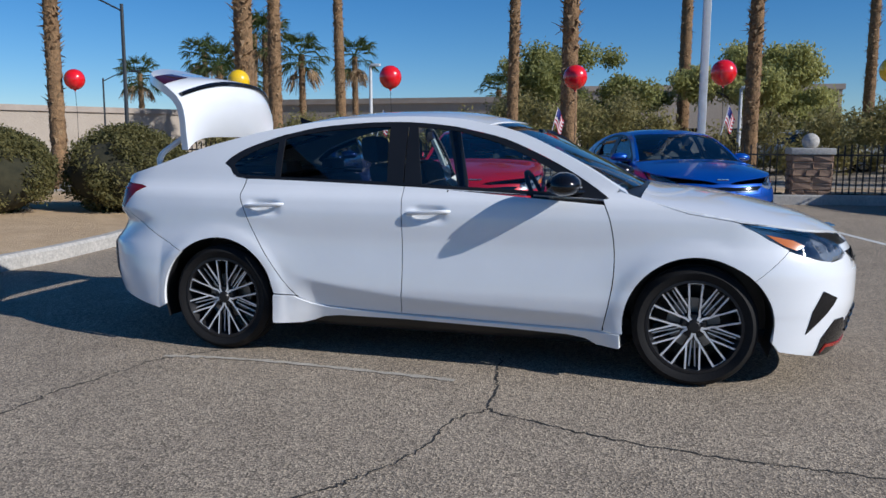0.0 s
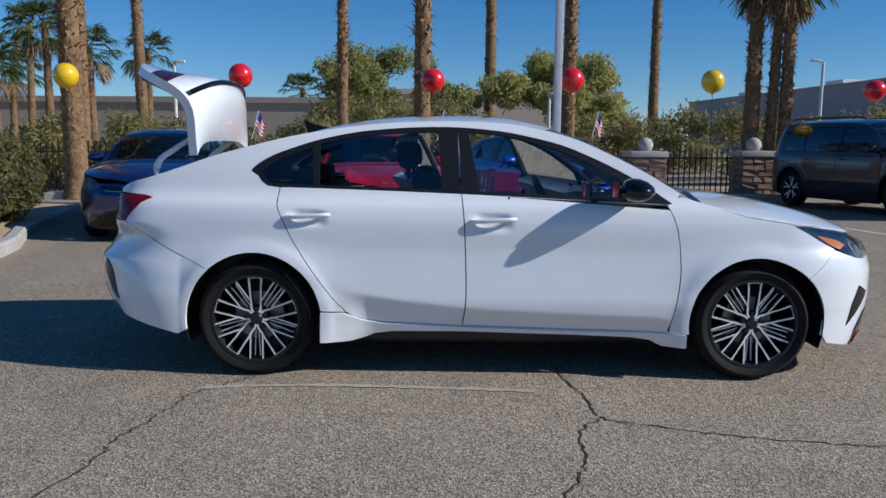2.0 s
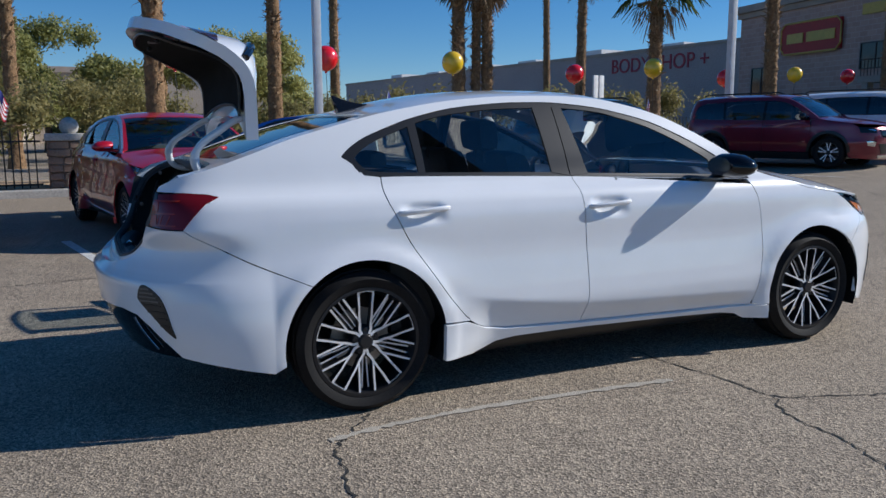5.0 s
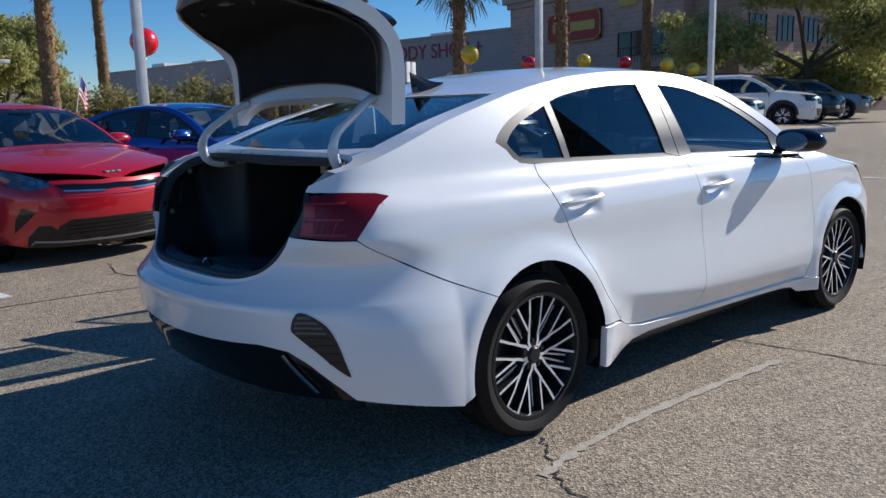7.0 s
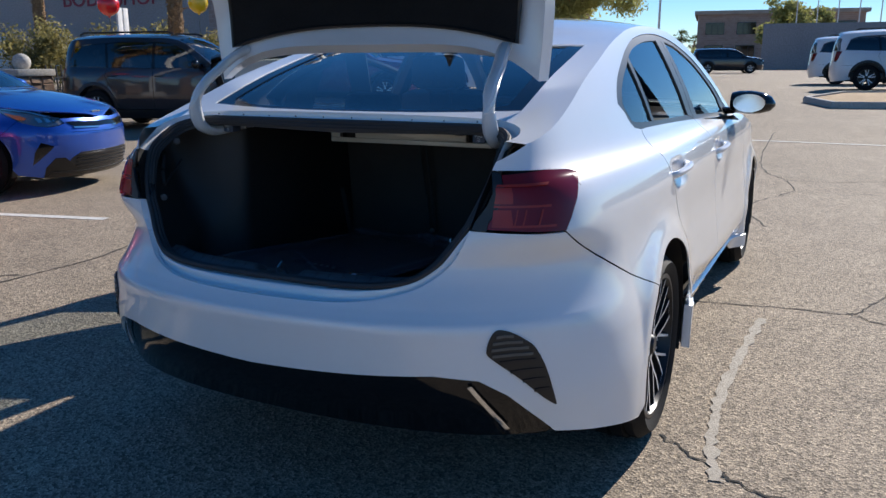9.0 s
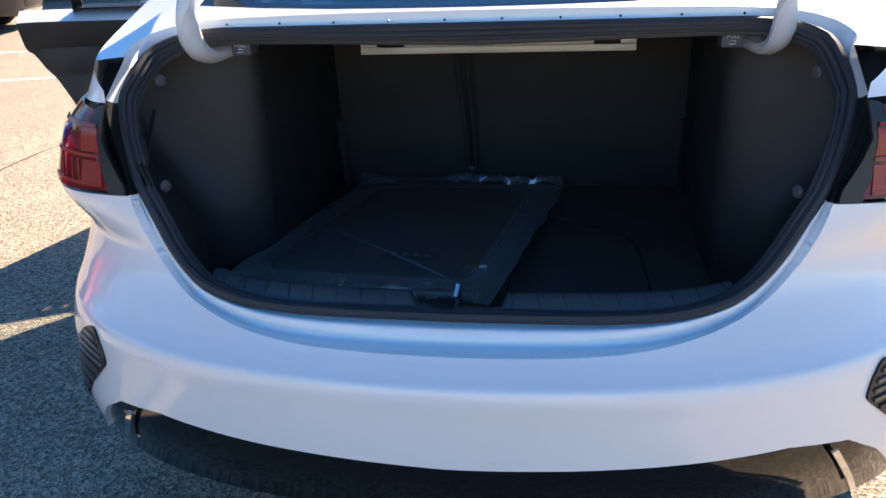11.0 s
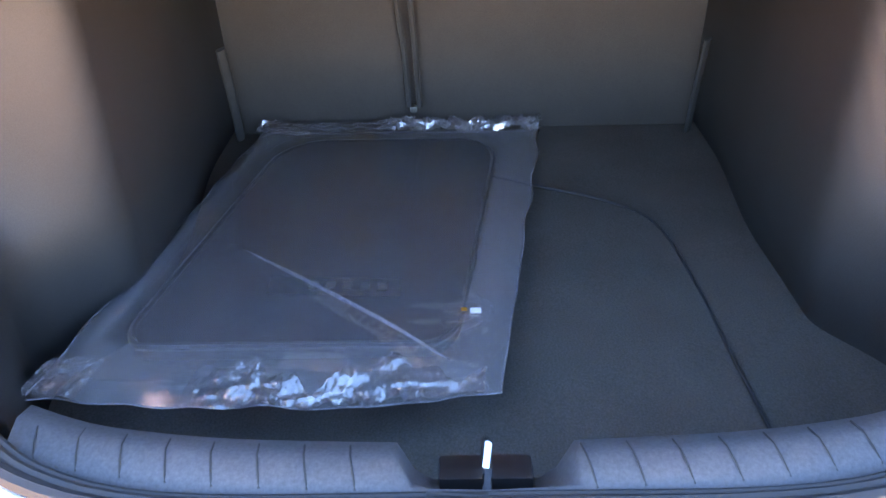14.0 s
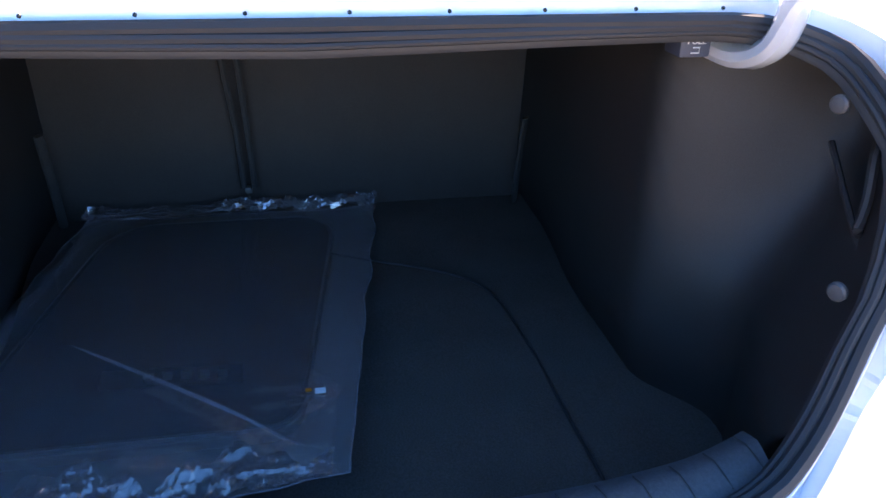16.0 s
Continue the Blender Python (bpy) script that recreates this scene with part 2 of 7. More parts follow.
BALLOON_Y = paint("yellow_vinyl", (0.82, 0.52, 0.008), 0.0, 0.25)
SIGNRED = plain("sign_red", (0.36, 0.012, 0.012), 0.5)
SIGNGOLD = plain("sign_gold", (0.55, 0.38, 0.08), 0.5)
LETTER = plain("letter_red", (0.34, 0.035, 0.06), 0.6)
SIGNWHITE = plain("sign_white", (0.72, 0.72, 0.72), 0.6)
BARK = surface("palm_bark", (0.085, 0.045, 0.022), (0.33, 0.20, 0.10), 2.5, 0.95, fine=11, bumpy=1.0, dist=0.05)
HUSK = surface("palm_husk", (0.17, 0.10, 0.05), (0.40, 0.27, 0.15), 3.0, 0.95, fine=20, bumpy=0.5, dist=0.03)
FROND = leaf_mat("palm_frond", (0.035, 0.06, 0.014), (0.13, 0.16, 0.05), 1.0)
LEAF = leaf_mat("tree_leaf", (0.16, 0.175, 0.055), (0.44, 0.43, 0.16), 0.6)
LEAFPALE = leaf_mat("pale_tree_leaf", (0.25, 0.25, 0.075), (0.58, 0.56, 0.22), 0.6)
SHRUBLEAF = leaf_mat("shrub_leaf", (0.15, 0.14, 0.05), (0.42, 0.36, 0.15), 0.6)
HEDGELEAF = leaf_mat("clipped_bush_leaf", (0.075, 0.08, 0.028), (0.28, 0.245, 0.095), 2.0)
WOOD = surface("tree_bark", (0.06, 0.045, 0.03), (0.14, 0.11, 0.08), 4.0, 0.95, fine=25, bumpy=0.5)
HILL = surface("far_hills", (0.20, 0.20, 0.24), (0.26, 0.25, 0.28), 0.004, 1.0)
FLAGRED = plain("flag_red", (0.45, 0.03, 0.05), 0.7)
FLAGBLUE = plain("flag_blue", (0.03, 0.04, 0.20), 0.7)
FLAGWHITE = plain("flag_white", (0.7, 0.68, 0.68), 0.7)
PAPER = plain("window_paper", (0.55, 0.56, 0.55), 0.8)


# ---- mesh helpers ----
def mesh_of(name, verts, faces, smooth=False):
    me = bpy.data.meshes.new(name)
    me.from_pydata([tuple(v) for v in verts], [], faces)
    me.update()
    if smooth:
        me.shade_smooth()
    return me


def put(name, me, mat, parent=None, m=None, label=""):
    """One mesh object, under a thing or a part if one is given."""
    ob = new(name, me)
    if mat is not None and len(me.materials) == 0:
        me.materials.append(mat)
    if parent is not None:
        ob.parent = parent
    if m is not None:
        ob.matrix_basis = m
    if label:
        ob["label"] = label
    return ob


def part(name, bm, material, parent, label="", m=None, smooth=True, sharp=35):
    me = bpy.data.meshes.new(name)
    bmesh.ops.recalc_face_normals(bm, faces=bm.faces)
    bm.to_mesh(me)
    bm.free()
    if smooth:
        me.shade_smooth()
        me.set_sharp_from_angle(angle=radians(sharp))
    return put(name, me, material, parent, m, label)


def thing(name, label, category, group="", kind="", m=None):
    ob = new(name)
    ob.empty_display_size = 0.1
    if m is not None:
        ob.matrix_basis = m
    return tagged(ob, label, category, group, kind)


def add_box(bm, lo, hi, bev=0.0, m=None):
    r = bmesh.ops.create_cube(bm, size=1.0)
    vs = r["verts"]
    lo, hi = Vector(lo), Vector(hi)
    for v in vs:
        v.co = Vector([(lo[i] + hi[i]) / 2 + v.co[i] * (hi[i] - lo[i]) for i in range(3)])
    if bev:
        es = list({e for v in vs for e in v.link_edges})
        g = bmesh.ops.bevel(bm, geom=es, offset=bev, segments=2, affect="EDGES", profile=0.6)
        vs = [v for v in g["verts"]]
    if m is not None:
        bmesh.ops.transform(bm, matrix=m, verts=list({v for v in vs}))
    return vs


def box_bm(lo, hi, bev=0.0):
    bm = bmesh.new()
    add_box(bm, lo, hi, bev)
    return bm


def sweep(bm, pts, radius, sides=10, flat=1.0, cap=True, closed=False):
    """A tube along points; radius a number or one per point; flat squeezes it."""
    pts = [Vector(p) for p in pts]
    n = len(pts)
    rings, up = [], Vector((0.13, 0.31, 0.94))
    for i, p in enumerate(pts):
        a, b = (pts[i - 1], pts[(i + 1) % n]) if closed else (pts[max(i - 1, 0)], pts[min(i + 1, n - 1)])
        d = (b - a).normalized()
        if abs(d.dot(up)) > 0.97:
            up = Vector((1, 0.1, 0))
        x = d.cross(up).normalized()
        y = x.cross(d).normalized()
        r = radius[i] if isinstance(radius, (list, tuple)) else radius
        rings.append([bm.verts.new(p + x * r * math.cos(2 * math.pi * k / sides) + y * r * flat * math.sin(2 * math.pi * k / sides)) for k in range(sides)])
    last = n if closed else n - 1
    for i in range(last):
        r0, r1 = rings[i], rings[(i + 1) % n]
        for k in range(sides):
            bm.faces.new((r0[k], r0[(k + 1) % sides], r1[(k + 1) % sides], r1[k]))
    if cap and not closed:
        bm.faces.new(rings[0])
        bm.faces.new(list(reversed(rings[-1])))
    return bm


def lathe(bm, profile, seg=32, axis="y", close=False):
    """Turn a profile of (radius, along) round an axis."""
    rings = []
    for r, h in profile:
        ring = []
        for k in range(seg):
            a = 2 * math.pi * k / seg
            c, s = r * math.cos(a), r * math.sin(a)
            ring.append(bm.verts.new((c, h, s) if axis == "y" else (c, s, h)))
        rings.append(ring)
    for i in range(len(rings) - (0 if close else 1)):
        a, b = rings[i], rings[(i + 1) % len(rings)]
        for k in range(seg):
            bm.faces.new((a[k], a[(k + 1) % seg], b[(k + 1) % seg], b[k]))
    return rings


def pchip(table):
    """Smooth monotone curve through (x, y) pairs."""
    xs = [float(a) for a, _ in table]
    ys = [float(b) for _, b in table]
    n = len(xs)
    d = [(ys[i + 1] - ys[i]) / (xs[i + 1] - xs[i]) for i in range(n - 1)]
    ms = [d[0]]
    for i in range(1, n - 1):
        ms.append(0.0 if d[i - 1] * d[i] <= 0 else 2 * d[i - 1] * d[i] / (d[i - 1] + d[i]))
    ms.append(d[-1])

    def f(x):
        if x <= xs[0]:
            return ys[0]
        if x >= xs[-1]:
            return ys[-1]
        lo, hi = 0, n - 1
        while hi - lo > 1:
            mid = (lo + hi) // 2
            if xs[mid] <= x:
                lo = mid
            else:
                hi = mid
        h = xs[hi] - xs[lo]
        t = (x - xs[lo]) / h
        return ((1 + 2 * t) * (1 - t) ** 2 * ys[lo] + t * (1 - t) ** 2 * h * ms[lo]
                + t * t * (3 - 2 * t) * ys[hi] + t * t * (t - 1) * h * ms[hi])
    return f


def half_clip(poly, axis, lim, keep_above):
    out, n = [], len(poly)
    for i in range(n):
        a, b = poly[i], poly[(i + 1) % n]
        ina = (a[axis] >= lim) if keep_above else (a[axis] <= lim)
        inb = (b[axis] >= lim) if keep_above else (b[axis] <= lim)
        if ina:
            out.append(a)
        if ina != inb:
            t = (lim - a[axis]) / (b[axis] - a[axis])
            p = [a[0] + (b[0] - a[0]) * t, a[1] + (b[1] - a[1]) * t]
            p[axis] = lim
            out.append(tuple(p))
    return out


def cells(poly, du, dv):
    """Cut a flat outline into the cells of a grid."""
    us = [p[0] for p in poly]
    res = []
    i0, i1 = math.floor(min(us) / du), math.ceil(max(us) / du)
    for i in range(i0, i1):
        col = half_clip(half_clip(poly, 0, i * du, True), 0, (i + 1) * du, False)
        if len(col) < 3:
            continue
        vs = [p[1] for p in col]
        for j in range(math.floor(min(vs) / dv), math.ceil(max(vs) / dv)):
            c = half_clip(half_clip(col, 1, j * dv, True), 1, (j + 1) * dv, False)
            clean = []
            for p in c:
                if not clean or (abs(p[0] - clean[-1][0]) + abs(p[1] - clean[-1][1])) > 1e-5:
                    clean.append(p)
            if len(clean) > 1 and abs(clean[0][0] - clean[-1][0]) + abs(clean[0][1] - clean[-1][1]) < 1e-5:
                clean.pop()
            if len(clean) >= 3:
                area = sum(clean[k][0] * clean[(k + 1) % len(clean)][1] - clean[(k + 1) % len(clean)][0] * clean[k][1] for k in range(len(clean)))
                if abs(area) > 1e-7:
                    res.append(clean)
    return res


def shell(name, pieces, mat, parent, du=0.05, dv=0.05, rim=0.012, core=(1.3, 0.55), sides=(1,), label="", proud=0.0):
    """A skin panel. pieces: (outline, surface function). sides: 1 the modelled side, -1 its mirror image, both in one mesh.
    The skin is pushed out by proud, and its free edges turn inwards by rim."""
    index, verts, norms, faces = {}, [], [], []

    def outward(p):
        c = Vector((max(-core[0], min(core[0], p.x)), 0.0, min(core[1], p.z)))
        return p - c

    def vert(f, u, v, sgn):
        p = Vector(f(u, v))
        e = 1e-3
        n = (Vector(f(u + e, v)) - Vector(f(u - e, v))).cross(Vector(f(u, v + e)) - Vector(f(u, v - e)))
        n = n.normalized() if n.length > 1e-12 else Vector((0, 0, 1))
        if n.dot(outward(p)) < 0:
            n = -n
        p = p + n * proud
        if sgn < 0:
            p.y, n.y = -p.y, -n.y
        key = (round(p.x * 4000), round(p.y * 4000), round(p.z * 4000))
        if key not in index:
            index[key] = len(verts)
            verts.append(p)
            norms.append(n)
        return index[key]

    for sgn in sides:
        for outline, f in pieces:
            for c in cells(outline, du, dv):
                ids = []
                for u, v in c:
                    k = vert(f, u, v, sgn)
                    if not ids or ids[-1] != k:
                        ids.append(k)
                if len(ids) > 1 and ids[0] == ids[-1]:
                    ids.pop()
                if len(set(ids)) == len(ids) >= 3:
                    a, b, d = verts[ids[0]], verts[ids[1]], verts[ids[2]]
                    fn = Vector((0, 0, 0))
                    for k in range(1, len(ids) - 1):
                        fn += (verts[ids[k]] - a).cross(verts[ids[k + 1]] - a)
                    if fn.dot(norms[ids[0]]) < 0:
                        ids.reverse()
                    faces.append(ids)
    if rim:
        count = {}
        for fc in faces:
            for k in range(len(fc)):
                a, b = fc[k], fc[(k + 1) % len(fc)]
                count[(a, b)] = count.get((a, b), 0) + 1
        inner = {}
        for (a, b), c in list(count.items()):
            if (b, a) in count:
                continue
            quad = []
            pa, pb = verts[a], verts[b]
            side = (pb - pa).cross(norms[a])
            side = side.normalized() if side.length > 1e-9 else norms[a]
            for k in (b, a):
                verts.append(verts[k].copy())
                norms.append((side + norms[k] * 0.4).normalized())
                quad.append(len(verts) - 1)
            for k in (a, b):
                verts.append(verts[k] - norms[k] * rim)
                norms.append(side.copy())
                quad.append(len(verts) - 1)
            faces.append(quad)
    me = mesh_of(name, verts, faces, True)
    me.normals_split_custom_set_from_vertices([tuple(n) for n in norms])
    return put(name, me, mat, parent, None, label)


def arc(cx, cz, r, a0, a1, n=14):
    return [(cx + r * math.cos(radians(a0 + (a1 - a0) * i / n)), cz + r * math.sin(radians(a0 + (a1 - a0) * i / n))) for i in range(n + 1)]


def dense(pts, step=0.04):
    """More points along a broken line."""
    out = []
    for a, b in zip(pts, pts[1:]):
        n = max(1, int(math.hypot(b[0] - a[0], b[1] - a[1]) / step))
        out += [(a[0] + (b[0] - a[0]) * i / n, a[1] + (b[1] - a[1]) * i / n) for i in range(n)]
    return out + [pts[-1]]


def smooth_line(pts, n=4):
    """Catmull-Rom through points."""
    out = []
    for i in range(len(pts) - 1):
        p0, p1, p2, p3 = pts[max(i - 1, 0)], pts[i], pts[i + 1], pts[min(i + 2, len(pts) - 1)]
        for k in range(n):
            t = k / n
            out.append(tuple(0.5 * (2 * p1[j] + (p2[j] - p0[j]) * t + (2 * p0[j] - 5 * p1[j] + 4 * p2[j] - p3[j]) * t * t
                                    + (3 * p1[j] - p0[j] - 3 * p2[j] + p3[j]) * t ** 3) for j in range(len(p1))))
    return out + [tuple(pts[-1])]


# ---- car bodies ----
def soft_step(v):
    v = min(1.0, max(0.0, v))
    return v * v * (3 - 2 * v)


class Body:
    """The outer skin of a car, front towards +x: a wall that wraps round the ends, and a top laid over it."""

    def __init__(self, zc, zrail, ys, xr, xf, ends, taper, arches, crease=None, sag=False, square=False):
        self.zc, self.zrail, self.ys, self.xr, self.xf = pchip(zc), pchip(zrail), pchip(ys), pchip(xr), pchip(xf)
        self.x0, self.x1 = ends
        self.taper, self.arches, self.sag, self.square = taper, arches, sag, square
        self.crease = pchip(crease) if crease else None

    def wide(self, x, z):
        y = self.ys(z)
        k = min(1.0, max(0.0, (z - 0.55) / 0.3))
        if x < -0.9:
            y *= 1 - (self.taper[0] + (self.taper[1] - self.taper[0]) * k) * (-0.9 - x) ** 2
        if x > 1.0:
            y *= 1 - (self.taper[2] + (self.taper[3] - self.taper[2]) * k) * (x - 1.0) ** 2
        if self.crease and -0.95 < x < 1.0 and z < 0.6:
            zc = self.crease(x)
            fade = soft_step((x + 0.95) / 0.25) * soft_step((1.0 - x) / 0.12)
            g = 0.006 * math.log1p(math.exp(min(40.0, (zc - z) / 0.006)))
            y -= 0.040 * math.tanh(0.48 * g / 0.040) * fade
        for cx, cz, r in self.arches:
            d = math.hypot(x - cx, z - cz) - r
            if z > 0.15 and d < 0.3:
                if self.crease:
                    y += max(0.0, 0.886 - y) * math.exp(-(max(0.0, d) / 0.13) ** 2) * soft_step((0.80 - z) / 0.25)
                y += 0.012 / (1 + math.exp((d - 0.058) / 0.013))
        if self.crease and 0.8 < z < 0.93 and x < 0.2:
            for hx, hz in ((-1.07, 0.868), (-0.075, 0.856)):
                y -= 0.019 * math.exp(-(abs(x - hx) / 0.092) ** 4 - (abs(z - hz) / 0.040) ** 4)
        return y

    def bend(self, t, z, rear):
        xa = self.x0 if rear else self.x1
        xe = self.xr(z) if rear else self.xf(z)
        yw = self.wide(xa, z)
        k = soft_step((z - 0.74) / 0.10) if rear and self.square else 0.0
        xe += 0.055 * k
        px = (xa, xa + (0.57 + 0.33 * k) * (xe - xa), xe, xe)
        tuck = self.taper[0] + (self.taper[1] - self.taper[0]) * min(1.0, max(0.0, (z - 0.55) / 0.3))
        lean = self.ys(z) * 2 * tuck * (-0.9 - xa) if self.square and rear else 0.0
        py = (yw, yw + lean * (px[1] - xa) if self.square and rear else yw * 0.985, yw * (0.735 + 0.215 * k), 0.0)
        b = ((1 - t) ** 3, 3 * t * (1 - t) ** 2, 3 * t * t * (1 - t), t ** 3)
        return sum(a * c for a, c in zip(b, px)), sum(a * c for a, c in zip(b, py))

    def side(self, s, z):
        if s < self.x0:
            x, y = self.bend(min(1.0, (self.x0 - s) / 1.1), z, True)
        elif s > self.x1:
            x, y = self.bend(min(1.0, (s - self.x1) / 1.1), z, False)
        else:
            x, y = s, self.wide(s, z)
        return (x, -y, z)

    def sx(self, x, z):
        """Wrap coordinate of the place x along the side."""
        if self.x0 <= x <= self.x1:
            return (x, z)
        rear = x < self.x0
        lo, hi = 0.0, 0.999
        for _ in range(30):
            mid = (lo + hi) / 2
            bx = self.bend(mid, z, rear)[0]
            if (bx > x) == rear:
                lo = mid
            else:
                hi = mid
        return (self.x0 - lo * 1.1 if rear else self.x1 + lo * 1.1, z)

    def sy(self, y, z, rear=True):
        lo, hi = 0.0, 1.0
        for _ in range(30):
            mid = (lo + hi) / 2
            if self.bend(mid, z, rear)[1] > y:
                lo = mid
            else:
                hi = mid
        return (self.x0 - lo * 1.1 if rear else self.x1 + lo * 1.1, z)

    def yrail(self, x):
        z = self.zrail(x)
        if self.x0 <= x <= self.x1:
            return self.wide(x, z)
        rear = x < self.x0
        s = self.sx(x, z)[0]
        return self.bend(min(1.0, (self.x0 - s if rear else s - self.x1) / 1.1), z, rear)[1]

    def top(self, x, q):
        zr, zc = self.zrail(x), self.zc(x)
        p = 2.6 + 3.4 * min(1.0, max(0.0, (-1.15 - x) / 0.35)) if self.sag else 2.6
        return (x, -q * self.yrail(x), zc + (zr - zc) * abs(q) ** p)

    def rail(self, xa, xb, n):
        return [self.sx(x, self.zrail(x)) for x in (xa + (xb - xa) * i / n for i in range(n + 1))]


def wheel_meshes(rim_r, tyre_r, width, spokes):
    """Shared meshes of one wheel; outer face towards -y, hub at the origin."""
    out = {}
    bm = bmesh.new()
    w, s = width / 2, tyre_r - rim_r
    lathe(bm, [(rim_r - 0.004, -w + 0.012), (rim_r + 0.02, -w - 0.004), (rim_r + s * 0.55, -w - 0.012), (tyre_r - 0.022, -w + 0.004),
               (tyre_r - 0.006, -w + 0.022), (tyre_r - 0.006, -w + 0.048), (tyre_r - 0.014, -w + 0.05), (tyre_r - 0.014, -w + 0.058), (tyre_r, -w + 0.06),
               (tyre_r, -0.006), (tyre_r - 0.01, -0.004), (tyre_r - 0.01, 0.004), (tyre_r, 0.006), (tyre_r, w - 0.06), (tyre_r - 0.01, w - 0.055), (tyre_r - 0.006, w - 0.05),
               (tyre_r - 0.006, w - 0.022), (tyre_r - 0.03, w), (rim_r + 0.02, w), (rim_r - 0.004, w - 0.012)], 56, close=True)
    out["tyre"] = bm
    bm = bmesh.new()
    lathe(bm, [(rim_r + 0.006, -w + 0.002), (rim_r - 0.008, -w + 0.001), (rim_r - 0.014, -w + 0.02), (rim_r - 0.03, -w + 0.06), (rim_r - 0.03, w - 0.02), (rim_r, w - 0.01), (rim_r + 0.004, w - 0.02), (rim_r - 0.02, 0.0)], 48, close=True)
    out["rim"] = bm
    bm = bmesh.new()
    f = -w + 0.012

    def arm(line, hw, base):
        prev = None
        for i, (r, a, y) in enumerate(line):
            c, sn = math.cos(a), math.sin(a)
            nx = line[min(i + 1, len(line) - 1)]
            pv = line[max(i - 1, 0)]
            d = Vector((nx[0] * math.cos(nx[1]) - pv[0] * math.cos(pv[1]), 0, nx[0] * math.sin(nx[1]) - pv[0] * math.sin(pv[1]))).normalized()
            t = Vector((-d.z, 0, d.x))
            p = Vector((r * c, y, r * sn))
            k = hw[i] * 0.8
            ring = [bm.verts.new(p - t * k), bm.verts.new(p + t * k), bm.verts.new(p + t * k * 1.5 + Vector((0, base, 0))), bm.verts.new(p - t * k * 1.5 + Vector((0, base, 0)))]
            if prev:
                for q in range(4):
                    bm.faces.new((prev[q], prev[(q + 1) % 4], ring[(q + 1) % 4], ring[q]))
            prev = ring
        bm.faces.new(prev)
    R = rim_r
    if spokes == 5 and rim_r > 0.236:
        for sgn in (-1, 1):
            arm([(0.035, sgn * 0.5, f + 0.012), (0.058, sgn * 0.46, f + 0.013), (0.085, sgn * 0.30, f + 0.012), (0.115, sgn * 0.25, f + 0.008), (0.16, sgn * 0.185, f + 0.002), (R - 0.006, sgn * 0.15, f - 0.002)], [0.008, 0.0075, 0.007, 0.0062, 0.0055, 0.007], 0.03)
            arm([(0.100, sgn * 0.29, f + 0.0112), (0.13, sgn * 0.37, f + 0.007), (R - 0.006, sgn * 0.475, f - 0.002)], [0.0055, 0.0055, 0.0058], 0.03)
            arm([(0.075, sgn * 0.52, f + 0.035), (R - 0.01, sgn * 0.56, f + 0.03)], [0.004, 0.005], 0.02)
        arm([(R - 0.012, -0.16, f + 0.0), (R - 0.010, 0.0, f + 0.0), (R - 0.012, 0.16, f + 0.0)], [0.005, 0.005, 0.005], 0.02)
    else:
        for sgn in (-1, 1):
            arm([(0.05, sgn * 0.12, f + 0.01), (0.10, sgn * 0.16, f + 0.012), (R - 0.006, sgn * 0.2, f)], [0.016, 0.014, 0.017], 0.03)
    out["spoke"] = bm
    bm = bmesh.new()
    lathe(bm, [(0.0, f + 0.002), (0.026, f + 0.002), (0.03, f + 0.006), (0.034, f + 0.014), (0.062, f + 0.02), (0.07, f + 0.045), (0.0, f + 0.05)], 24)
    out["hub_cap"] = bm
    bm = bmesh.new()
    lathe(bm, [(0.0, f + 0.012), (0.008, f + 0.012), (0.0095, f + 0.016), (0.0095, f + 0.03)], 8)
    out["lug_nut"] = bm
    bm = bmesh.new()
    lathe(bm, [(0.05, 0.0), (0.135, 0.0), (0.135, 0.02), (0.05, 0.02)], 32, close=True)
    out["brake_disc"] = bm
    meshes = {}
    for k, b in out.items():
        me = bpy.data.meshes.new(k)
        bmesh.ops.recalc_face_normals(b, faces=b.faces)
        b.to_mesh(me)
        b.free()
        if k != "spoke":
            me.shade_smooth()
            me.set_sharp_from_angle(angle=radians(40))
        meshes[k] = me
    sp = meshes["spoke"]
    sp.materials.append(MACHINED)
    sp.materials.append(DARKALLOY)
    for p in sp.polygons:
        p.material_index = 0 if p.normal.y < -0.75 else 1
    return meshes


WHEEL_A = wheel_meshes(0.238, 0.318, 0.215, 5)
WHEEL_B = wheel_meshes(0.2355, 0.355, 0.225, 5)


def add_wheel(parent, x, y, z, ms, spokes, left, detail=True):
    w = put("wheel", ms["tyre"], RUBBER, parent, pose(x, y, z, 0, 0, 180 if left else 0))
    put("rim", ms["rim"], DARKALLOY, w)
    for i in range(spokes):
        put("spoke", ms["spoke"], None, w, pose(0, 0, 0, 0, 360 / spokes * i - 90, 0))
    put("hub_cap", ms["hub_cap"], DARKALLOY, w)
    if detail:
        for i in range(5):
            put("lug_nut", ms["lug_nut"], DARKALLOY, w, pose(0.052 * math.cos(2 * math.pi * i / 5 + math.pi / 2), 0, 0.052 * math.sin(2 * math.pi * i / 5 + math.pi / 2)))
        put("brake_disc", ms["brake_disc"], STEEL, w)
    return w


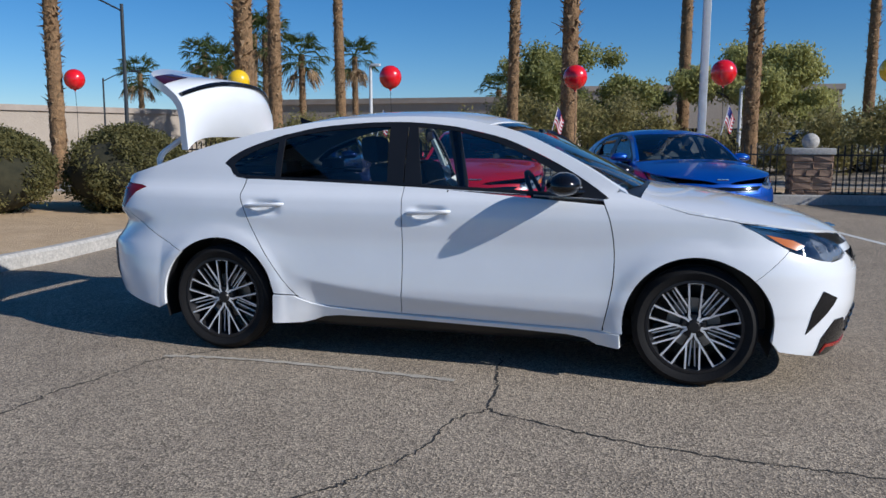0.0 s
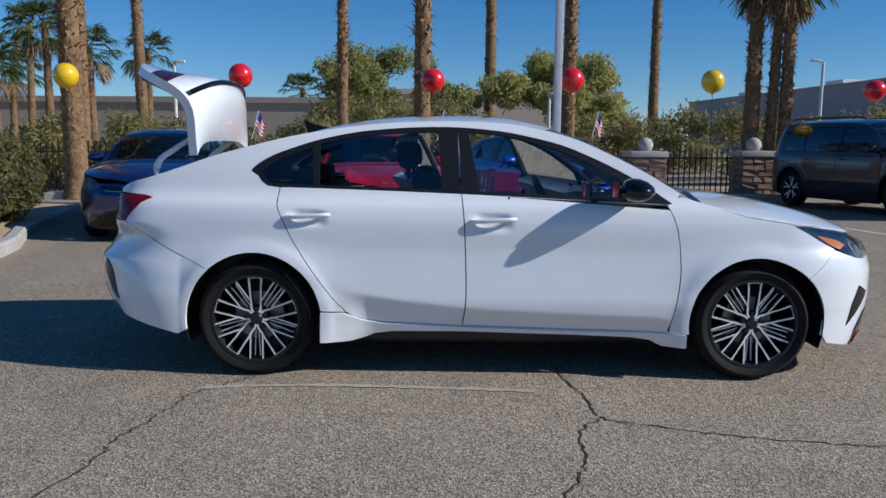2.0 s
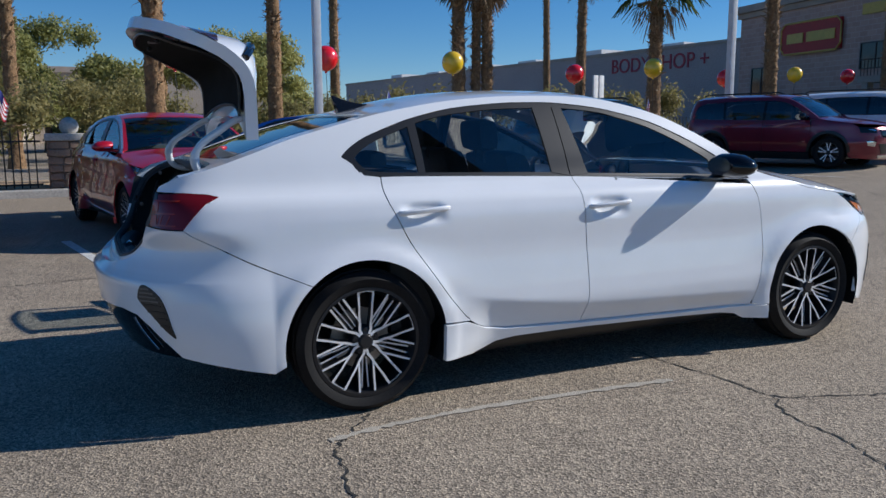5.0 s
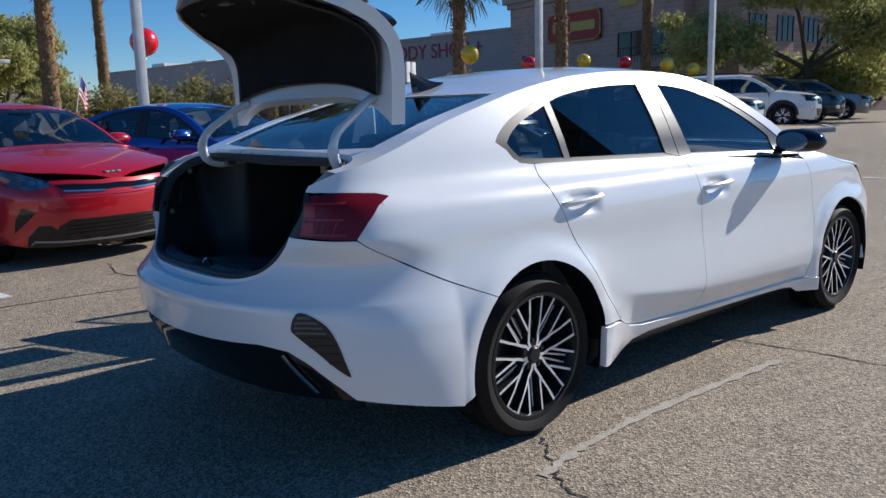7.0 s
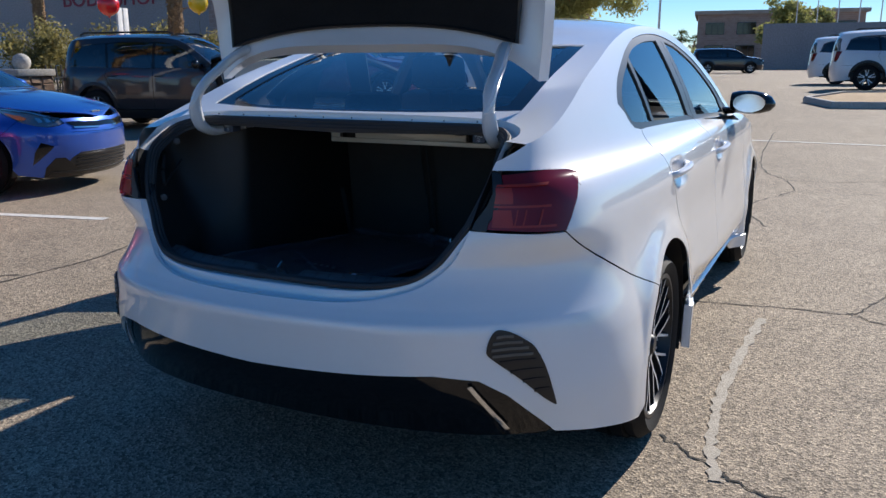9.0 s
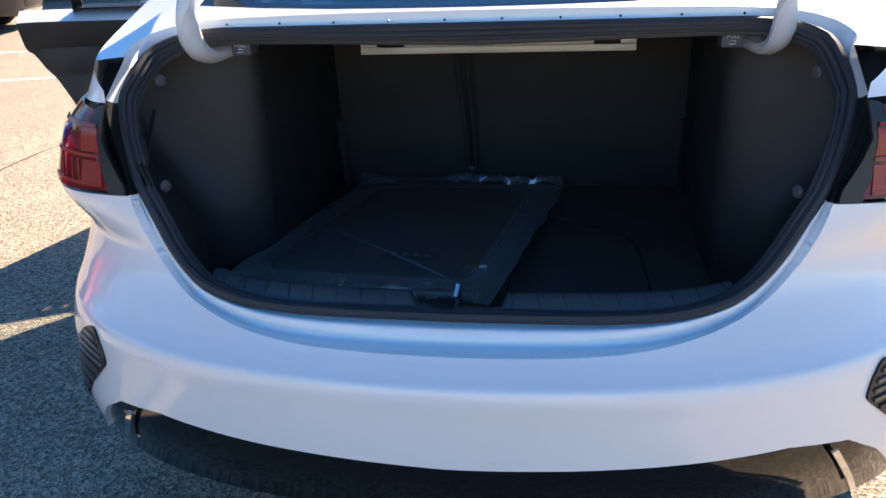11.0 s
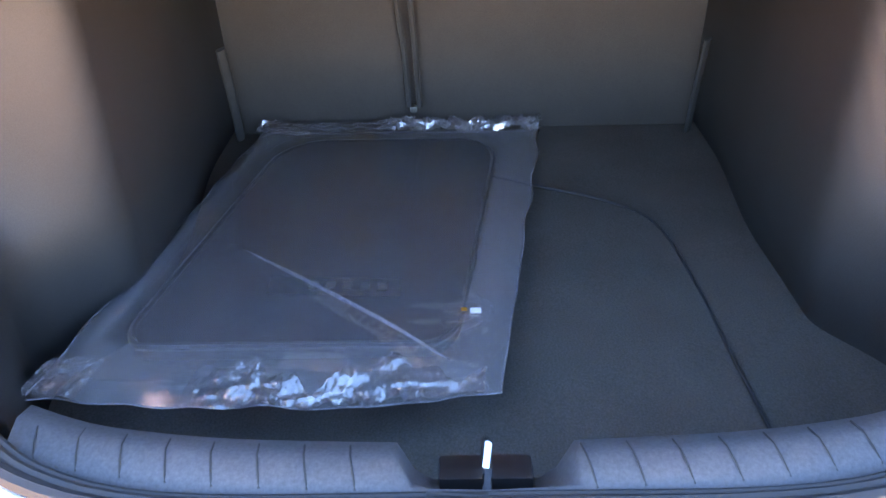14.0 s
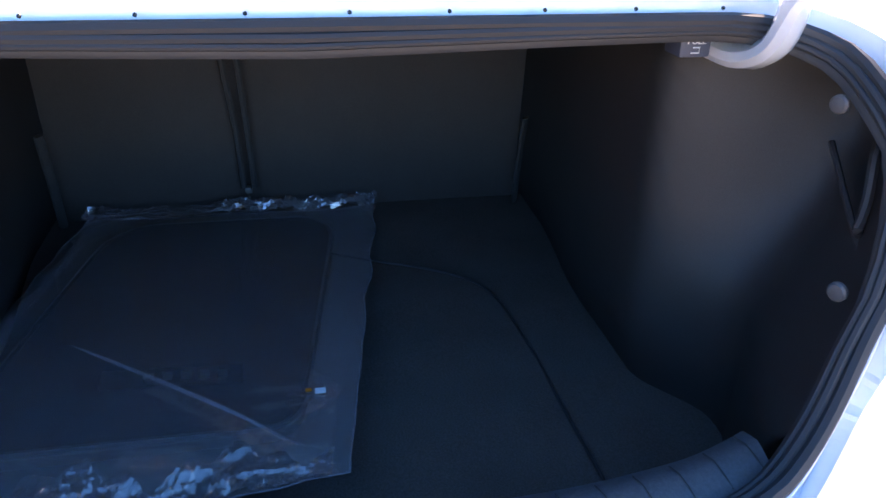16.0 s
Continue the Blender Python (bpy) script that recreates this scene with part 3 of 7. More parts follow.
SEDAN = Body(
    zc=[(-2.35, 1.00), (-2.25, 1.03), (-2.1, 1.062), (-1.95, 1.09), (-1.87, 1.113), (-1.75, 1.158), (-1.6, 1.207), (-1.4, 1.264), (-1.2, 1.315), (-1.1, 1.338), (-0.95, 1.38), (-0.7, 1.42), (-0.4, 1.437), (-0.2, 1.438), (0.0, 1.43),
        (0.2, 1.40), (0.35, 1.355), (0.6, 1.25), (0.8, 1.155), (1.0, 1.055), (1.08, 1.02), (1.15, 1.005), (1.4, 0.98), (1.65, 0.935), (1.87, 0.88), (2.04, 0.82), (2.13, 0.77), (2.18, 0.72), (2.25, 0.66)],
    zrail=[(-2.3, 0.995), (-2.2, 1.012), (-2.1, 1.035), (-1.95, 1.075), (-1.8, 1.125), (-1.6, 1.195), (-1.4, 1.25), (-1.2, 1.30), (-1.0, 1.338), (-0.8, 1.367), (-0.5, 1.39), (-0.25, 1.395), (0.0, 1.385),
           (0.2, 1.352), (0.4, 1.298), (0.6, 1.21), (0.8, 1.105), (0.95, 1.012), (1.0, 0.985), (1.1, 0.955), (1.3, 0.91), (1.6, 0.862), (1.75, 0.84), (1.9, 0.81), (2.0, 0.783), (2.1, 0.745), (2.2, 0.69)],
    ys=[(0.10, 0.76), (0.18, 0.83), (0.25, 0.862), (0.30, 0.875), (0.36, 0.888), (0.42, 0.892), (0.48, 0.887), (0.57, 0.876), (0.66, 0.865), (0.72, 0.861), (0.78, 0.860), (0.84, 0.857), (0.90, 0.842), (0.935, 0.824), (0.97, 0.782),
        (1.0, 0.756), (1.12, 0.705), (1.24, 0.647), (1.36, 0.578), (1.42, 0.535)],
    xr=[(0.15, -2.20), (0.25, -2.28), (0.35, -2.335), (0.40, -2.362), (0.45, -2.380), (0.51, -2.389), (0.57, -2.397), (0.606, -2.403), (0.618, -2.401), (0.634, -2.384), (0.655, -2.362), (0.72, -2.315), (0.83, -2.285), (0.92, -2.27), (1.0, -2.27), (1.05, -2.27)],
    xf=[(0.12, 2.10), (0.2, 2.17), (0.3, 2.205), (0.45, 2.235), (0.57, 2.235), (0.65, 2.215), (0.72, 2.185), (0.8, 2.12), (0.9, 2.03)],
    ends=(-1.75, 1.5), taper=(0.030, 0.072, 0.02, 0.06), arches=((-1.352, 0.317, 0.366), (1.355, 0.315, 0.366)),
    crease=[(-1.0, 0.50), (-0.723, 0.452), (-0.533, 0.425), (-0.219, 0.390), (0.4, 0.362), (0.95, 0.342)], square=True)

W_TOP = [(-1.397, 1.113), (-1.36, 1.149), (-1.277, 1.198), (-1.145, 1.248), (-1.015, 1.288), (-0.82, 1.329), (-0.595, 1.352), (-0.436, 1.360), (-0.246, 1.360), (-0.025, 1.341),
         (0.132, 1.313), (0.321, 1.266), (0.51, 1.188), (0.668, 1.109), (0.794, 1.034), (0.906, 0.956)]
W_BOT = [(-1.352, 1.083), (-1.32, 1.042), (-1.261, 1.028), (-1.034, 1.022), (-0.745, 1.015), (-0.489, 1.007), (-0.236, 0.999), (0.078, 0.985), (0.388, 0.974), (0.696, 0.964), (0.894, 0.955)]
G_TOP = [(-1.335, 1.112), (-1.288, 1.152), (-1.2, 1.196), (-1.059, 1.246), (-0.966, 1.277), (-0.82, 1.304), (-0.6, 1.327), (-0.385, 1.335), (-0.207, 1.335), (0.007, 1.316), (0.13, 1.288), (0.30, 1.24), (0.512, 1.147), (0.66, 1.062)]
G_BOT = [(-1.335, 1.105), (-1.305, 1.068), (-1.262, 1.050), (-1.047, 1.040), (-0.362, 1.024), (-0.145, 1.014), (0.40, 0.996), (0.67, 0.985)]
DOOR_R = [(-1.227, 1.024), (-1.230, 0.937), (-1.199, 0.865), (-1.137, 0.741), (-1.042, 0.60), (-0.947, 0.469), (-0.852, 0.366), (-0.772, 0.326), (-0.66, 0.307)]
DOOR_M = [(-0.227, 0.289), (-0.211, 0.435), (-0.213, 0.623), (-0.223, 0.84), (-0.238, 0.999)]
DOOR_F = [(0.885, 0.268), (0.915, 0.403), (0.938, 0.559), (0.936, 0.712), (0.911, 0.849), (0.868, 0.955)]
OPENING = [(0.0, 0.655), (0.2, 0.657), (0.315, 0.666), (0.40, 0.685), (0.455, 0.709), (0.507, 0.755), (0.533, 0.805), (0.546, 0.842)]


DECK_EDGE = [(-2.07, 0.584), (-2.05, 0.594), (-2.025, 0.600), (-2.0, 0.597), (-1.97, 0.585), (-1.945, 0.56), (-1.93, 0.53), (-1.922, 0.49), (-1.92, 0.42)]


def shift(pts, dx, dz=0.0):
    return [(x + dx, z + dz) for x, z in pts]


def swing(hx, hy, deg):
    """A door on the +y side turned open about its hinge."""
    return pose(hx, hy, 0, 0, 0, -deg) @ pose(-hx, -hy, 0)


def sedan(name, label, group, m, paint_mat, open_boot=False, hero=False):
    B = SEDAN
    car = thing(name, label, "car", group, m=m)
    S, T = B.side, B.top
    du = 0.03 if hero else 0.07
    both = lambda nm, pieces, mat, **k: [shell(nm, pieces, mat, car, du, du, sides=(sg,), **k) for sg in (1, -1)]
    one = lambda nm, pieces, mat, **k: shell(nm, pieces, mat, car, du, du, sides=(1, -1), **k)
    ra, fa = B.arches
    wt, wb = smooth_line(W_TOP, 3), smooth_line(W_BOT, 2)
    gt, gb = smooth_line(G_TOP, 3), smooth_line(G_BOT, 2)
    dr = smooth_line(DOOR_R, 3)
    # body side with pillars and roof rail
    uni = arc(ra[0], ra[1], ra[2], 9, 131, 24)
    uni += [B.sx(x, z) for x, z in ((-1.773, 0.672), (-1.93, 0.752), (-2.076, 0.838), (-2.035, 0.889), (-1.985, 0.940), (-1.93, 0.964))]
    uni += [B.sx(-2.05, 0.981), B.sy(0.585, 0.985)]
    uni += [B.sy(0.590, 1.005)] + B.rail(-2.07, 0.95, 60) + [(0.925, 0.965)]
    uni += list(reversed(shift(wt, 0.0, 0.001))) + wb[:4] + shift(dr[:19], -0.005) + [(-0.985, 0.372)]
    deck = dense([(-2.07, 1.0), (-1.92, 1.0)], 0.03) + [(x, min(0.995, y / B.yrail(x))) for x, y in reversed(DECK_EDGE)]
    both("body_side", [(uni, S), (deck, T)] if open_boot else [(uni, S)], paint_mat, rim=0)
    fdoor = list(reversed([p for p in wb if p[0] > -0.22])) + shift(list(reversed(smooth_line(DOOR_F, 3)))[1:], -0.003) + [(0.404, 0.276), (-0.218, 0.291)] + shift(smooth_line(DOOR_M, 3), 0.003)
    rdoor = [p for p in wb if -1.22 < p[0] < -0.245] + shift(list(reversed(smooth_line(DOOR_M, 3))), -0.003) + list(reversed(dr))
    dd = 0.0125 if hero else du
    fd = [shell("front_door", [(fdoor, S)], paint_mat, car, dd, dd, sides=(sg,)) for sg in (1, -1)]
    rd = [shell("rear_door", [(rdoor, S)], paint_mat, car, dd, dd, sides=(sg,)) for sg in (1, -1)]
    fender = [(0.89, 0.958), (0.95, 0.995)] + B.rail(1.0, 1.08, 3) + [(1.178, 0.928), (1.3, 0.893), (1.51, 0.862), (1.545, 0.853), (1.63, 0.808), (1.69, 0.772), (1.785, 0.724)]
    fender = [B.sx(*p) for p in fender] + arc(fa[0], fa[1], fa[2], 45, 188, 24) + [(0.895, 0.27)] + shift(smooth_line(DOOR_F, 3)[1:], 0.003)
    both("front_fender", [(fender, S)], paint_mat)
    front = smooth_line([(1.80, 1.0), (1.95, 0.93), (2.07, 0.74), (2.13, 0.5), (2.165, 0.25), (2.175, 0.0)], 4)
    hood = [(x, 0.0) for x in (1.10,)] + [(1.09, 0.5), (1.06, 1.0)] + dense([(1.06, 1.0), (1.80, 1.0)], 0.08)[1:] + front[1:]
    strip = [B.sx(x, z) for x, z in [(1.085, 0.957), (1.178, 0.932), (1.3, 0.897), (1.51, 0.866), (1.555, 0.857)]] + [B.sx(x, B.zrail(x) ) for x in (1.7, 1.6, 1.5, 1.4, 1.3, 1.2, 1.1)]
    one("hood", [(hood, T), (strip, S)], paint_mat)
    roof = [(x, q) for x, q in [(0.30, 0.0), (0.29, 0.5), (0.22, 1.0)]] + dense([(0.22, 1.0), (-1.05, 1.0)], 0.07)[1:] + dense([(-1.05, 1.0), (-1.222, 0.866)], 0.06)[1:] + [(-1.245, 0.5), (-1.25, 0.0)]
    one("roof", [(roof, T)], paint_mat)
    ws = [(0.31, 0.0), (0.30, 0.5), (0.24, 0.96)] + dense([(0.24, 0.96), (0.98, 0.94)], 0.07)[1:] + [(1.06, 0.5), (1.075, 0.0)]
    one("windscreen", [(ws, T)], GLASS_W, rim=0.004, label="windscreen glass", proud=-0.004)
    pil = dense([(0.24, 0.955), (0.98, 0.935)], 0.07) + list(reversed(dense([(0.22, 1.0), (1.0, 1.0)], 0.07)))
    both("windscreen_pillar", [(pil, T)], paint_mat, proud=-0.001)
    cowl = [(1.07, 0.0), (1.05, 0.5), (0.975, 0.95), (1.0, 1.0), (1.07, 1.0), (1.10, 0.5), (1.11, 0.0)]
    one("cowl", [(cowl, T)], BLACKTRIM, proud=-0.012)
    rw = [(-1.272, 0.0), (-1.267, 0.5), (-1.246, 0.775)] + dense([(-1.246, 0.775), (-1.815, 0.745)], 0.05)[1:] + [(-1.855, 0.6), (-1.873, 0.4), (-1.884, 0.2), (-1.887, 0.0)]
    one("rear_window", [(rw, T)], GLASS_B, rim=0.004, proud=-0.006, label="rear window glass")
    frit = dense([(-1.226, 0.858), (-1.852, 0.815)], 0.05) + list(reversed(dense([(-1.246, 0.77), (-1.815, 0.74)], 0.05)))
    brow = [(-1.254, 0.0), (-1.249, 0.5), (-1.226, 0.858), (-1.246, 0.77), (-1.268, 0.5), (-1.273, 0.0)]
    foot = [(-1.815, 0.745), (-1.855, 0.6), (-1.873, 0.4), (-1.884, 0.2), (-1.887, 0.0), (-1.906, 0.0), (-1.904, 0.2), (-1.897, 0.4), (-1.880, 0.6), (-1.852, 0.815)]
    one("rear_window_band", [(frit, T), (foot, T), (brow, T)], GLOSSBLACK, proud=-0.003)
    sail = dense([(-1.05, 1.0), (-1.92, 1.0)], 0.05) + [(-1.92, 0.65), (-1.92, 0.35), (-1.92, 0.0), (-1.907, 0.0), (-1.905, 0.2), (-1.898, 0.4), (-1.881, 0.6), (-1.853, 0.818)] + list(reversed(dense([(-1.226, 0.866), (-1.853, 0.818)], 0.05)))[1:]
    one("rear_pillar", [(sail, T)], paint_mat)
    # glass and black surrounds
    trim_t, trim_b = wt + list(reversed(gt)) , wb + list(reversed(gb))
    tail_tri = [(-1.397, 1.113), (-1.335, 1.112), (-1.335, 1.105), (-1.352, 1.083)]
    head_tri = [(0.66, 1.062), (0.906, 0.956), (0.894, 0.955), (0.67, 0.985)]
    def seg(poly, lo, hi):
        return half_clip(half_clip(poly, 0, lo, True), 0, hi, False)
    for sg in (1, -1):
        swung = hero and sg < 0
        mf, mr = (swing(0.90, 0.86, 67), swing(-0.235, 0.865, 69)) if swung else (None, None)
        gq = [p for p in gt if p[0] < -1.055] + [(-1.045, 1.04)] + [p for p in reversed(gb) if p[0] < -1.05]
        gr = [p for p in gt if -1.03 < p[0] < -0.37] + [(-0.345, 1.02)] + [p for p in reversed(gb) if -1.02 < p[0] < -0.36]
        gf = [p for p in gt if p[0] > -0.21] + [p for p in reversed(gb) if p[0] > -0.15]
        if swung:
            fd[1].matrix_basis, rd[1].matrix_basis = mf, mr
            for door, poly, mm in ((fd[1], fdoor, mf), (rd[1], rdoor, mr)):
                shell("door_inner_panel", [(poly, S)], DASH, door, 0.06, 0.06, sides=(sg,), rim=0, proud=-0.085, label="black inner door trim")
                shell("door_edge", [(poly, S)], paint_mat, door, 0.06, 0.06, sides=(sg,), rim=0.075, proud=-0.008)
            for lo, hi, mm, extra in ((-2.0, -1.055, None, [tail_tri]), (-1.045, -0.256, mr, []), (-0.246, 2.0, mf, [head_tri])):
                pcs = [(seg(trim_t, lo, hi), S), (seg(trim_b, lo, hi), S)] + [(e, S) for e in extra]
                ob = shell("window_surround", pcs, BLACKTRIM, car, du, du, sides=(sg,), rim=0.03, proud=-0.003)
                if mm:
                    ob.matrix_basis = mm
            paper = [(-0.975, 1.06), (-0.66, 1.05), (-0.60, 1.275), (-0.93, 1.255)]
            shell("window_sticker", [(paper, S)], PAPER, car, 0.06, 0.06, sides=(sg,), rim=0.002, proud=-0.014, label="white price sheet stuck inside the window").matrix_basis = mr
            bm = bmesh.new()
            sweep(bm, [(-0.27, 0.80, 0.30), (-0.275, 0.79, 0.95), (-0.285, 0.68, 1.18), (-0.29, 0.57, 1.38)], 0.045, 8)
            part("centre_pillar", bm, BLACKTRIM, car)
        else:
            shell("window_surround", [(trim_t, S), (trim_b, S), (tail_tri, S), (head_tri, S)], BLACKTRIM, car, du, du, sides=(sg,), rim=0.008, proud=-0.003)
        for nm, o, mat, r, pr, mm in (
                ("quarter_pillar", [(-1.062, 1.245), (-1.022, 1.262), (-1.012, 1.037), (-1.047, 1.038)], BLACKTRIM, 0.008, -0.002, mr),
                ("door_pillar", [(-0.372, 1.337), (-0.262, 1.338), (-0.246, 1.004), (-0.345, 1.022)], BLACKTRIM, 0.01, -0.001, mr),
                ("door_pillar", [(-0.256, 1.338), (-0.203, 1.337), (-0.137, 1.012), (-0.240, 1.004)], BLACKTRIM, 0.01, -0.001, mf),
                ("quarter_glass", gq, GLASS_R, 0, -0.008, None), ("rear_door_glass", gr, GLASS_R, 0, -0.008, mr), ("front_door_glass", gf, GLASS_S, 0, -0.008, mf)):
            ob = shell(nm, [(o, S)], mat, car, du, du, sides=(sg,), rim=r, proud=pr)
            if mm:
                ob.matrix_basis = mm
    # sills
    sill = [(-0.99, 0.362), (-0.87, 0.360), (-0.772, 0.320), (-0.66, 0.301), (-0.218, 0.283), (0.404, 0.268), (0.885, 0.262), (0.978, 0.261), (0.982, 0.189), (0.865, 0.191), (0.80, 0.222), (0.70, 0.236), (0.404, 0.247),
            (-0.217, 0.260), (-0.597, 0.257), (-0.70, 0.245), (-0.76, 0.222), (-0.836, 0.203), (-0.994, 0.199)]
    both("side_skirt", [(sill, S)], paint_mat, proud=0.012, rim=0.03)
    low = [(-0.98, 0.30), (0.97, 0.26), (0.97, 0.14), (-0.98, 0.14)]
    both("lower_sill", [(low, S)], BLACKTRIM, proud=-0.04, rim=0.2)
    # lamps, bumpers and grilles
    lamp = [B.sx(-2.076, 0.838)] + [B.sy(y, z) for y, z in ((0.70, 0.840), (0.64, 0.843), (0.587, 0.845), (0.590, 0.86), (0.606, 0.973))] + [B.sx(-2.05, 0.979), B.sx(-1.97, 0.973), B.sx(-1.93, 0.962), B.sx(-1.985, 0.938), B.sx(-2.035, 0.888)]
    for sg in (1, -1):
        tl = shell("tail_lamp", [(lamp, S)], REDLENS, car, 0.03, 0.03, sides=(sg,), rim=0.006, proud=0.004, label="dark red tail lamp lens")
        edge = [B.sy(0.586, 0.840), B.sy(0.552, 0.842), B.sy(0.556, 0.86), B.sy(0.584, 0.982), B.sy(0.603, 0.976), B.sy(0.589, 0.86)]
        shell("lamp_bezel", [(edge, S)], BLACKTRIM, tl, 0.03, 0.03, sides=(sg,), rim=0.01, proud=0.005)
        if hero:
            for ya, yb, z0, z1 in ((0.598, 0.640, 0.906, 0.944), (0.598, 0.645, 0.856, 0.892)):
                pane = [B.sy(ya, z1), B.sy(ya, z0), B.sy(yb, z0), B.sy(yb - 0.008, z1)]
                shell("lamp_reflector", [(pane, S)], REDBRIGHT, tl, 0.03, 0.03, sides=(sg,), rim=0.003, proud=0.006)
            for ya, yb, z in ((0.598, 0.715, 0.900), (0.600, 0.700, 0.948), (0.598, 0.73, 0.853)):
                bar = [B.sy(ya, z + 0.0028), B.sy(ya, z - 0.0028), B.sy(yb, z - 0.0028), B.sy(yb, z + 0.0028)]
                shell("lamp_bar", [(bar, S)], REDBRIGHT, tl, 0.03, 0.03, sides=(sg,), rim=0.002, proud=0.007)
            for ya in (0.650, 0.668, 0.700):
                bar = [B.sy(ya, 0.892), B.sy(ya - 0.003, 0.856), B.sy(ya, 0.856), B.sy(ya + 0.003, 0.892)]
                shell("lamp_bar", [(bar, S)], REDBRIGHT, tl, 0.03, 0.03, sides=(sg,), rim=0.002, proud=0.006)
    bump_top = [B.sy(y, z) for y, z in ((0.70, 0.834), (0.62, 0.837), (0.548, 0.840))]
    if open_boot:
        bump_top += [B.sy(y, z) for y, z in reversed(smooth_line(OPENING, 3))]
    else:
        bump_top += [B.sy(0.0, 0.836)]
    rb = arc(ra[0], ra[1], ra[2], 188, 131.5, 10) + [B.sx(x, z) for x, z in ((-1.773, 0.667), (-1.93, 0.747), (-2.076, 0.833))] + bump_top
    rb += [B.sy(y, z) for y, z in ((0.0, 0.475), (0.3, 0.485), (0.5, 0.495), (0.60, 0.482), (0.66, 0.44), (0.71, 0.375), (0.748, 0.316))] + [B.sx(-1.96, 0.285), B.sx(-1.76, 0.240)]
    shell("rear_bumper", [(rb, S)], paint_mat, car, 0.014 if hero else du, 0.0095 if hero else du, sides=(1, -1), rim=0.02)
    dif = [B.sy(y, z) for y, z in ((0.0, 0.48), (0.3, 0.49), (0.5, 0.50), (0.60, 0.487), (0.66, 0.445), (0.71, 0.38), (0.748, 0.32), (0.735, 0.308), (0.6, 0.305), (0.35, 0.31), (0.0, 0.315))]
    df = one("rear_diffuser", [(dif, S)], GLOSSBLACK, proud=-0.012, rim=0.05, label="gloss black lower rear valance")
    if hero:
        for sg in (1, -1):
            strp = [B.sy(0.585, 0.468), B.sy(0.575, 0.465), B.sy(0.645, 0.335), B.sy(0.655, 0.338)]
            shell("chrome_strip", [(strp, S)], CHROME, df, 0.03, 0.03, sides=(sg,), rim=0.004, proud=0.001)
    vent = [B.sy(y, z) for y, z in smooth_line([(0.621, 0.587), (0.634, 0.610), (0.659, 0.606), (0.688, 0.586), (0.714, 0.556), (0.738, 0.491), (0.754, 0.411), (0.745, 0.408), (0.689, 0.478), (0.626, 0.540), (0.616, 0.559), (0.621, 0.587)], 3)[:-1]]
    for sg in (1, -1):
        vt = shell("bumper_vent", [(vent, S)], BLACKTRIM, car, 0.03, 0.03, sides=(sg,), rim=0.004, proud=0.004, label="black slatted corner vent")
        if hero:
            for i, (ya, yb, z) in enumerate(((0.635, 0.668, 0.591), (0.628, 0.686, 0.575), (0.626, 0.698, 0.559), (0.628, 0.707, 0.543), (0.642, 0.714, 0.526), (0.664, 0.728, 0.500), (0.690, 0.734, 0.474), (0.712, 0.742, 0.446))):
                sl = [B.sy(ya, z), B.sy((ya + yb) / 2, z + 0.002), B.sy(yb, z), B.sy(yb, z + 0.007), B.sy((ya + yb) / 2, z + 0.009), B.sy(ya, z + 0.007)]
                shell("slat", [(sl, S)], GREYTRIM if i < 4 else DARKALLOY, vt, 0.03, 0.03, sides=(sg,), rim=0.004, proud=0.007)
    F = lambda y, z: B.sy(y, z, False)
    head = [B.sx(x, z) for x, z in ((1.55, 0.850), (1.682, 0.842), (1.80, 0.825))] + [B.sx(1.9, 0.803), F(0.62, 0.765), F(0.55, 0.735), F(0.54, 0.70), F(0.60, 0.672), F(0.68, 0.662)] + [B.sx(1.94, 0.675), B.sx(1.83, 0.708), B.sx(1.785, 0.728), B.sx(1.69, 0.776), B.sx(1.63, 0.812)]
    for sg in (1, -1):
        hl = shell("headlight", [(head, S)], LAMPSILVER, car, 0.03, 0.03, sides=(sg,), rim=0.02, proud=-0.012, label="clear headlight unit with silver reflectors")
        brw = [B.sx(1.55, 0.850), B.sx(1.682, 0.842), B.sx(1.80, 0.825), B.sx(1.9, 0.803), F(0.62, 0.765), F(0.55, 0.735), F(0.56, 0.722), F(0.64, 0.745), B.sx(1.9, 0.782), B.sx(1.80, 0.802), B.sx(1.66, 0.822)]
        shell("lamp_brow", [(brw, S)], GLOSSBLACK, hl, 0.03, 0.03, sides=(sg,), rim=0.003, proud=-0.006)
        shell("lamp_cover", [(head, S)], CLEAR, hl, 0.03, 0.03, sides=(sg,), rim=0, proud=0.002)
        am = [B.sx(x, z) for x, z in ((1.67, 0.80), (1.80, 0.772), (1.86, 0.742), (1.82, 0.722), (1.76, 0.745))]
        shell("indicator", [(am, S)], AMBER, hl, 0.03, 0.03, sides=(sg,), rim=0.005, proud=0.004)
        for ya, yb in ((0.585, 0.62), (0.635, 0.67), (0.69, 0.72)):
            cube = [F(ya, 0.71), F(ya, 0.745), F(yb, 0.75), F(yb, 0.705)]
            shell("reflector", [(cube, S)], CHROME, hl, 0.03, 0.03, sides=(sg,), rim=0.01, proud=-0.004)
        brow = [B.sx(1.57, 0.846), B.sx(1.70, 0.836), B.sx(1.85, 0.812), F(0.66, 0.775), F(0.60, 0.745), F(0.61, 0.738), F(0.67, 0.765), B.sx(1.85, 0.803), B.sx(1.70, 0.828)]
        shell("daylight_strip", [(brow, S)], CHROME, hl, 0.03, 0.03, sides=(sg,), rim=0.003, proud=-0.002)
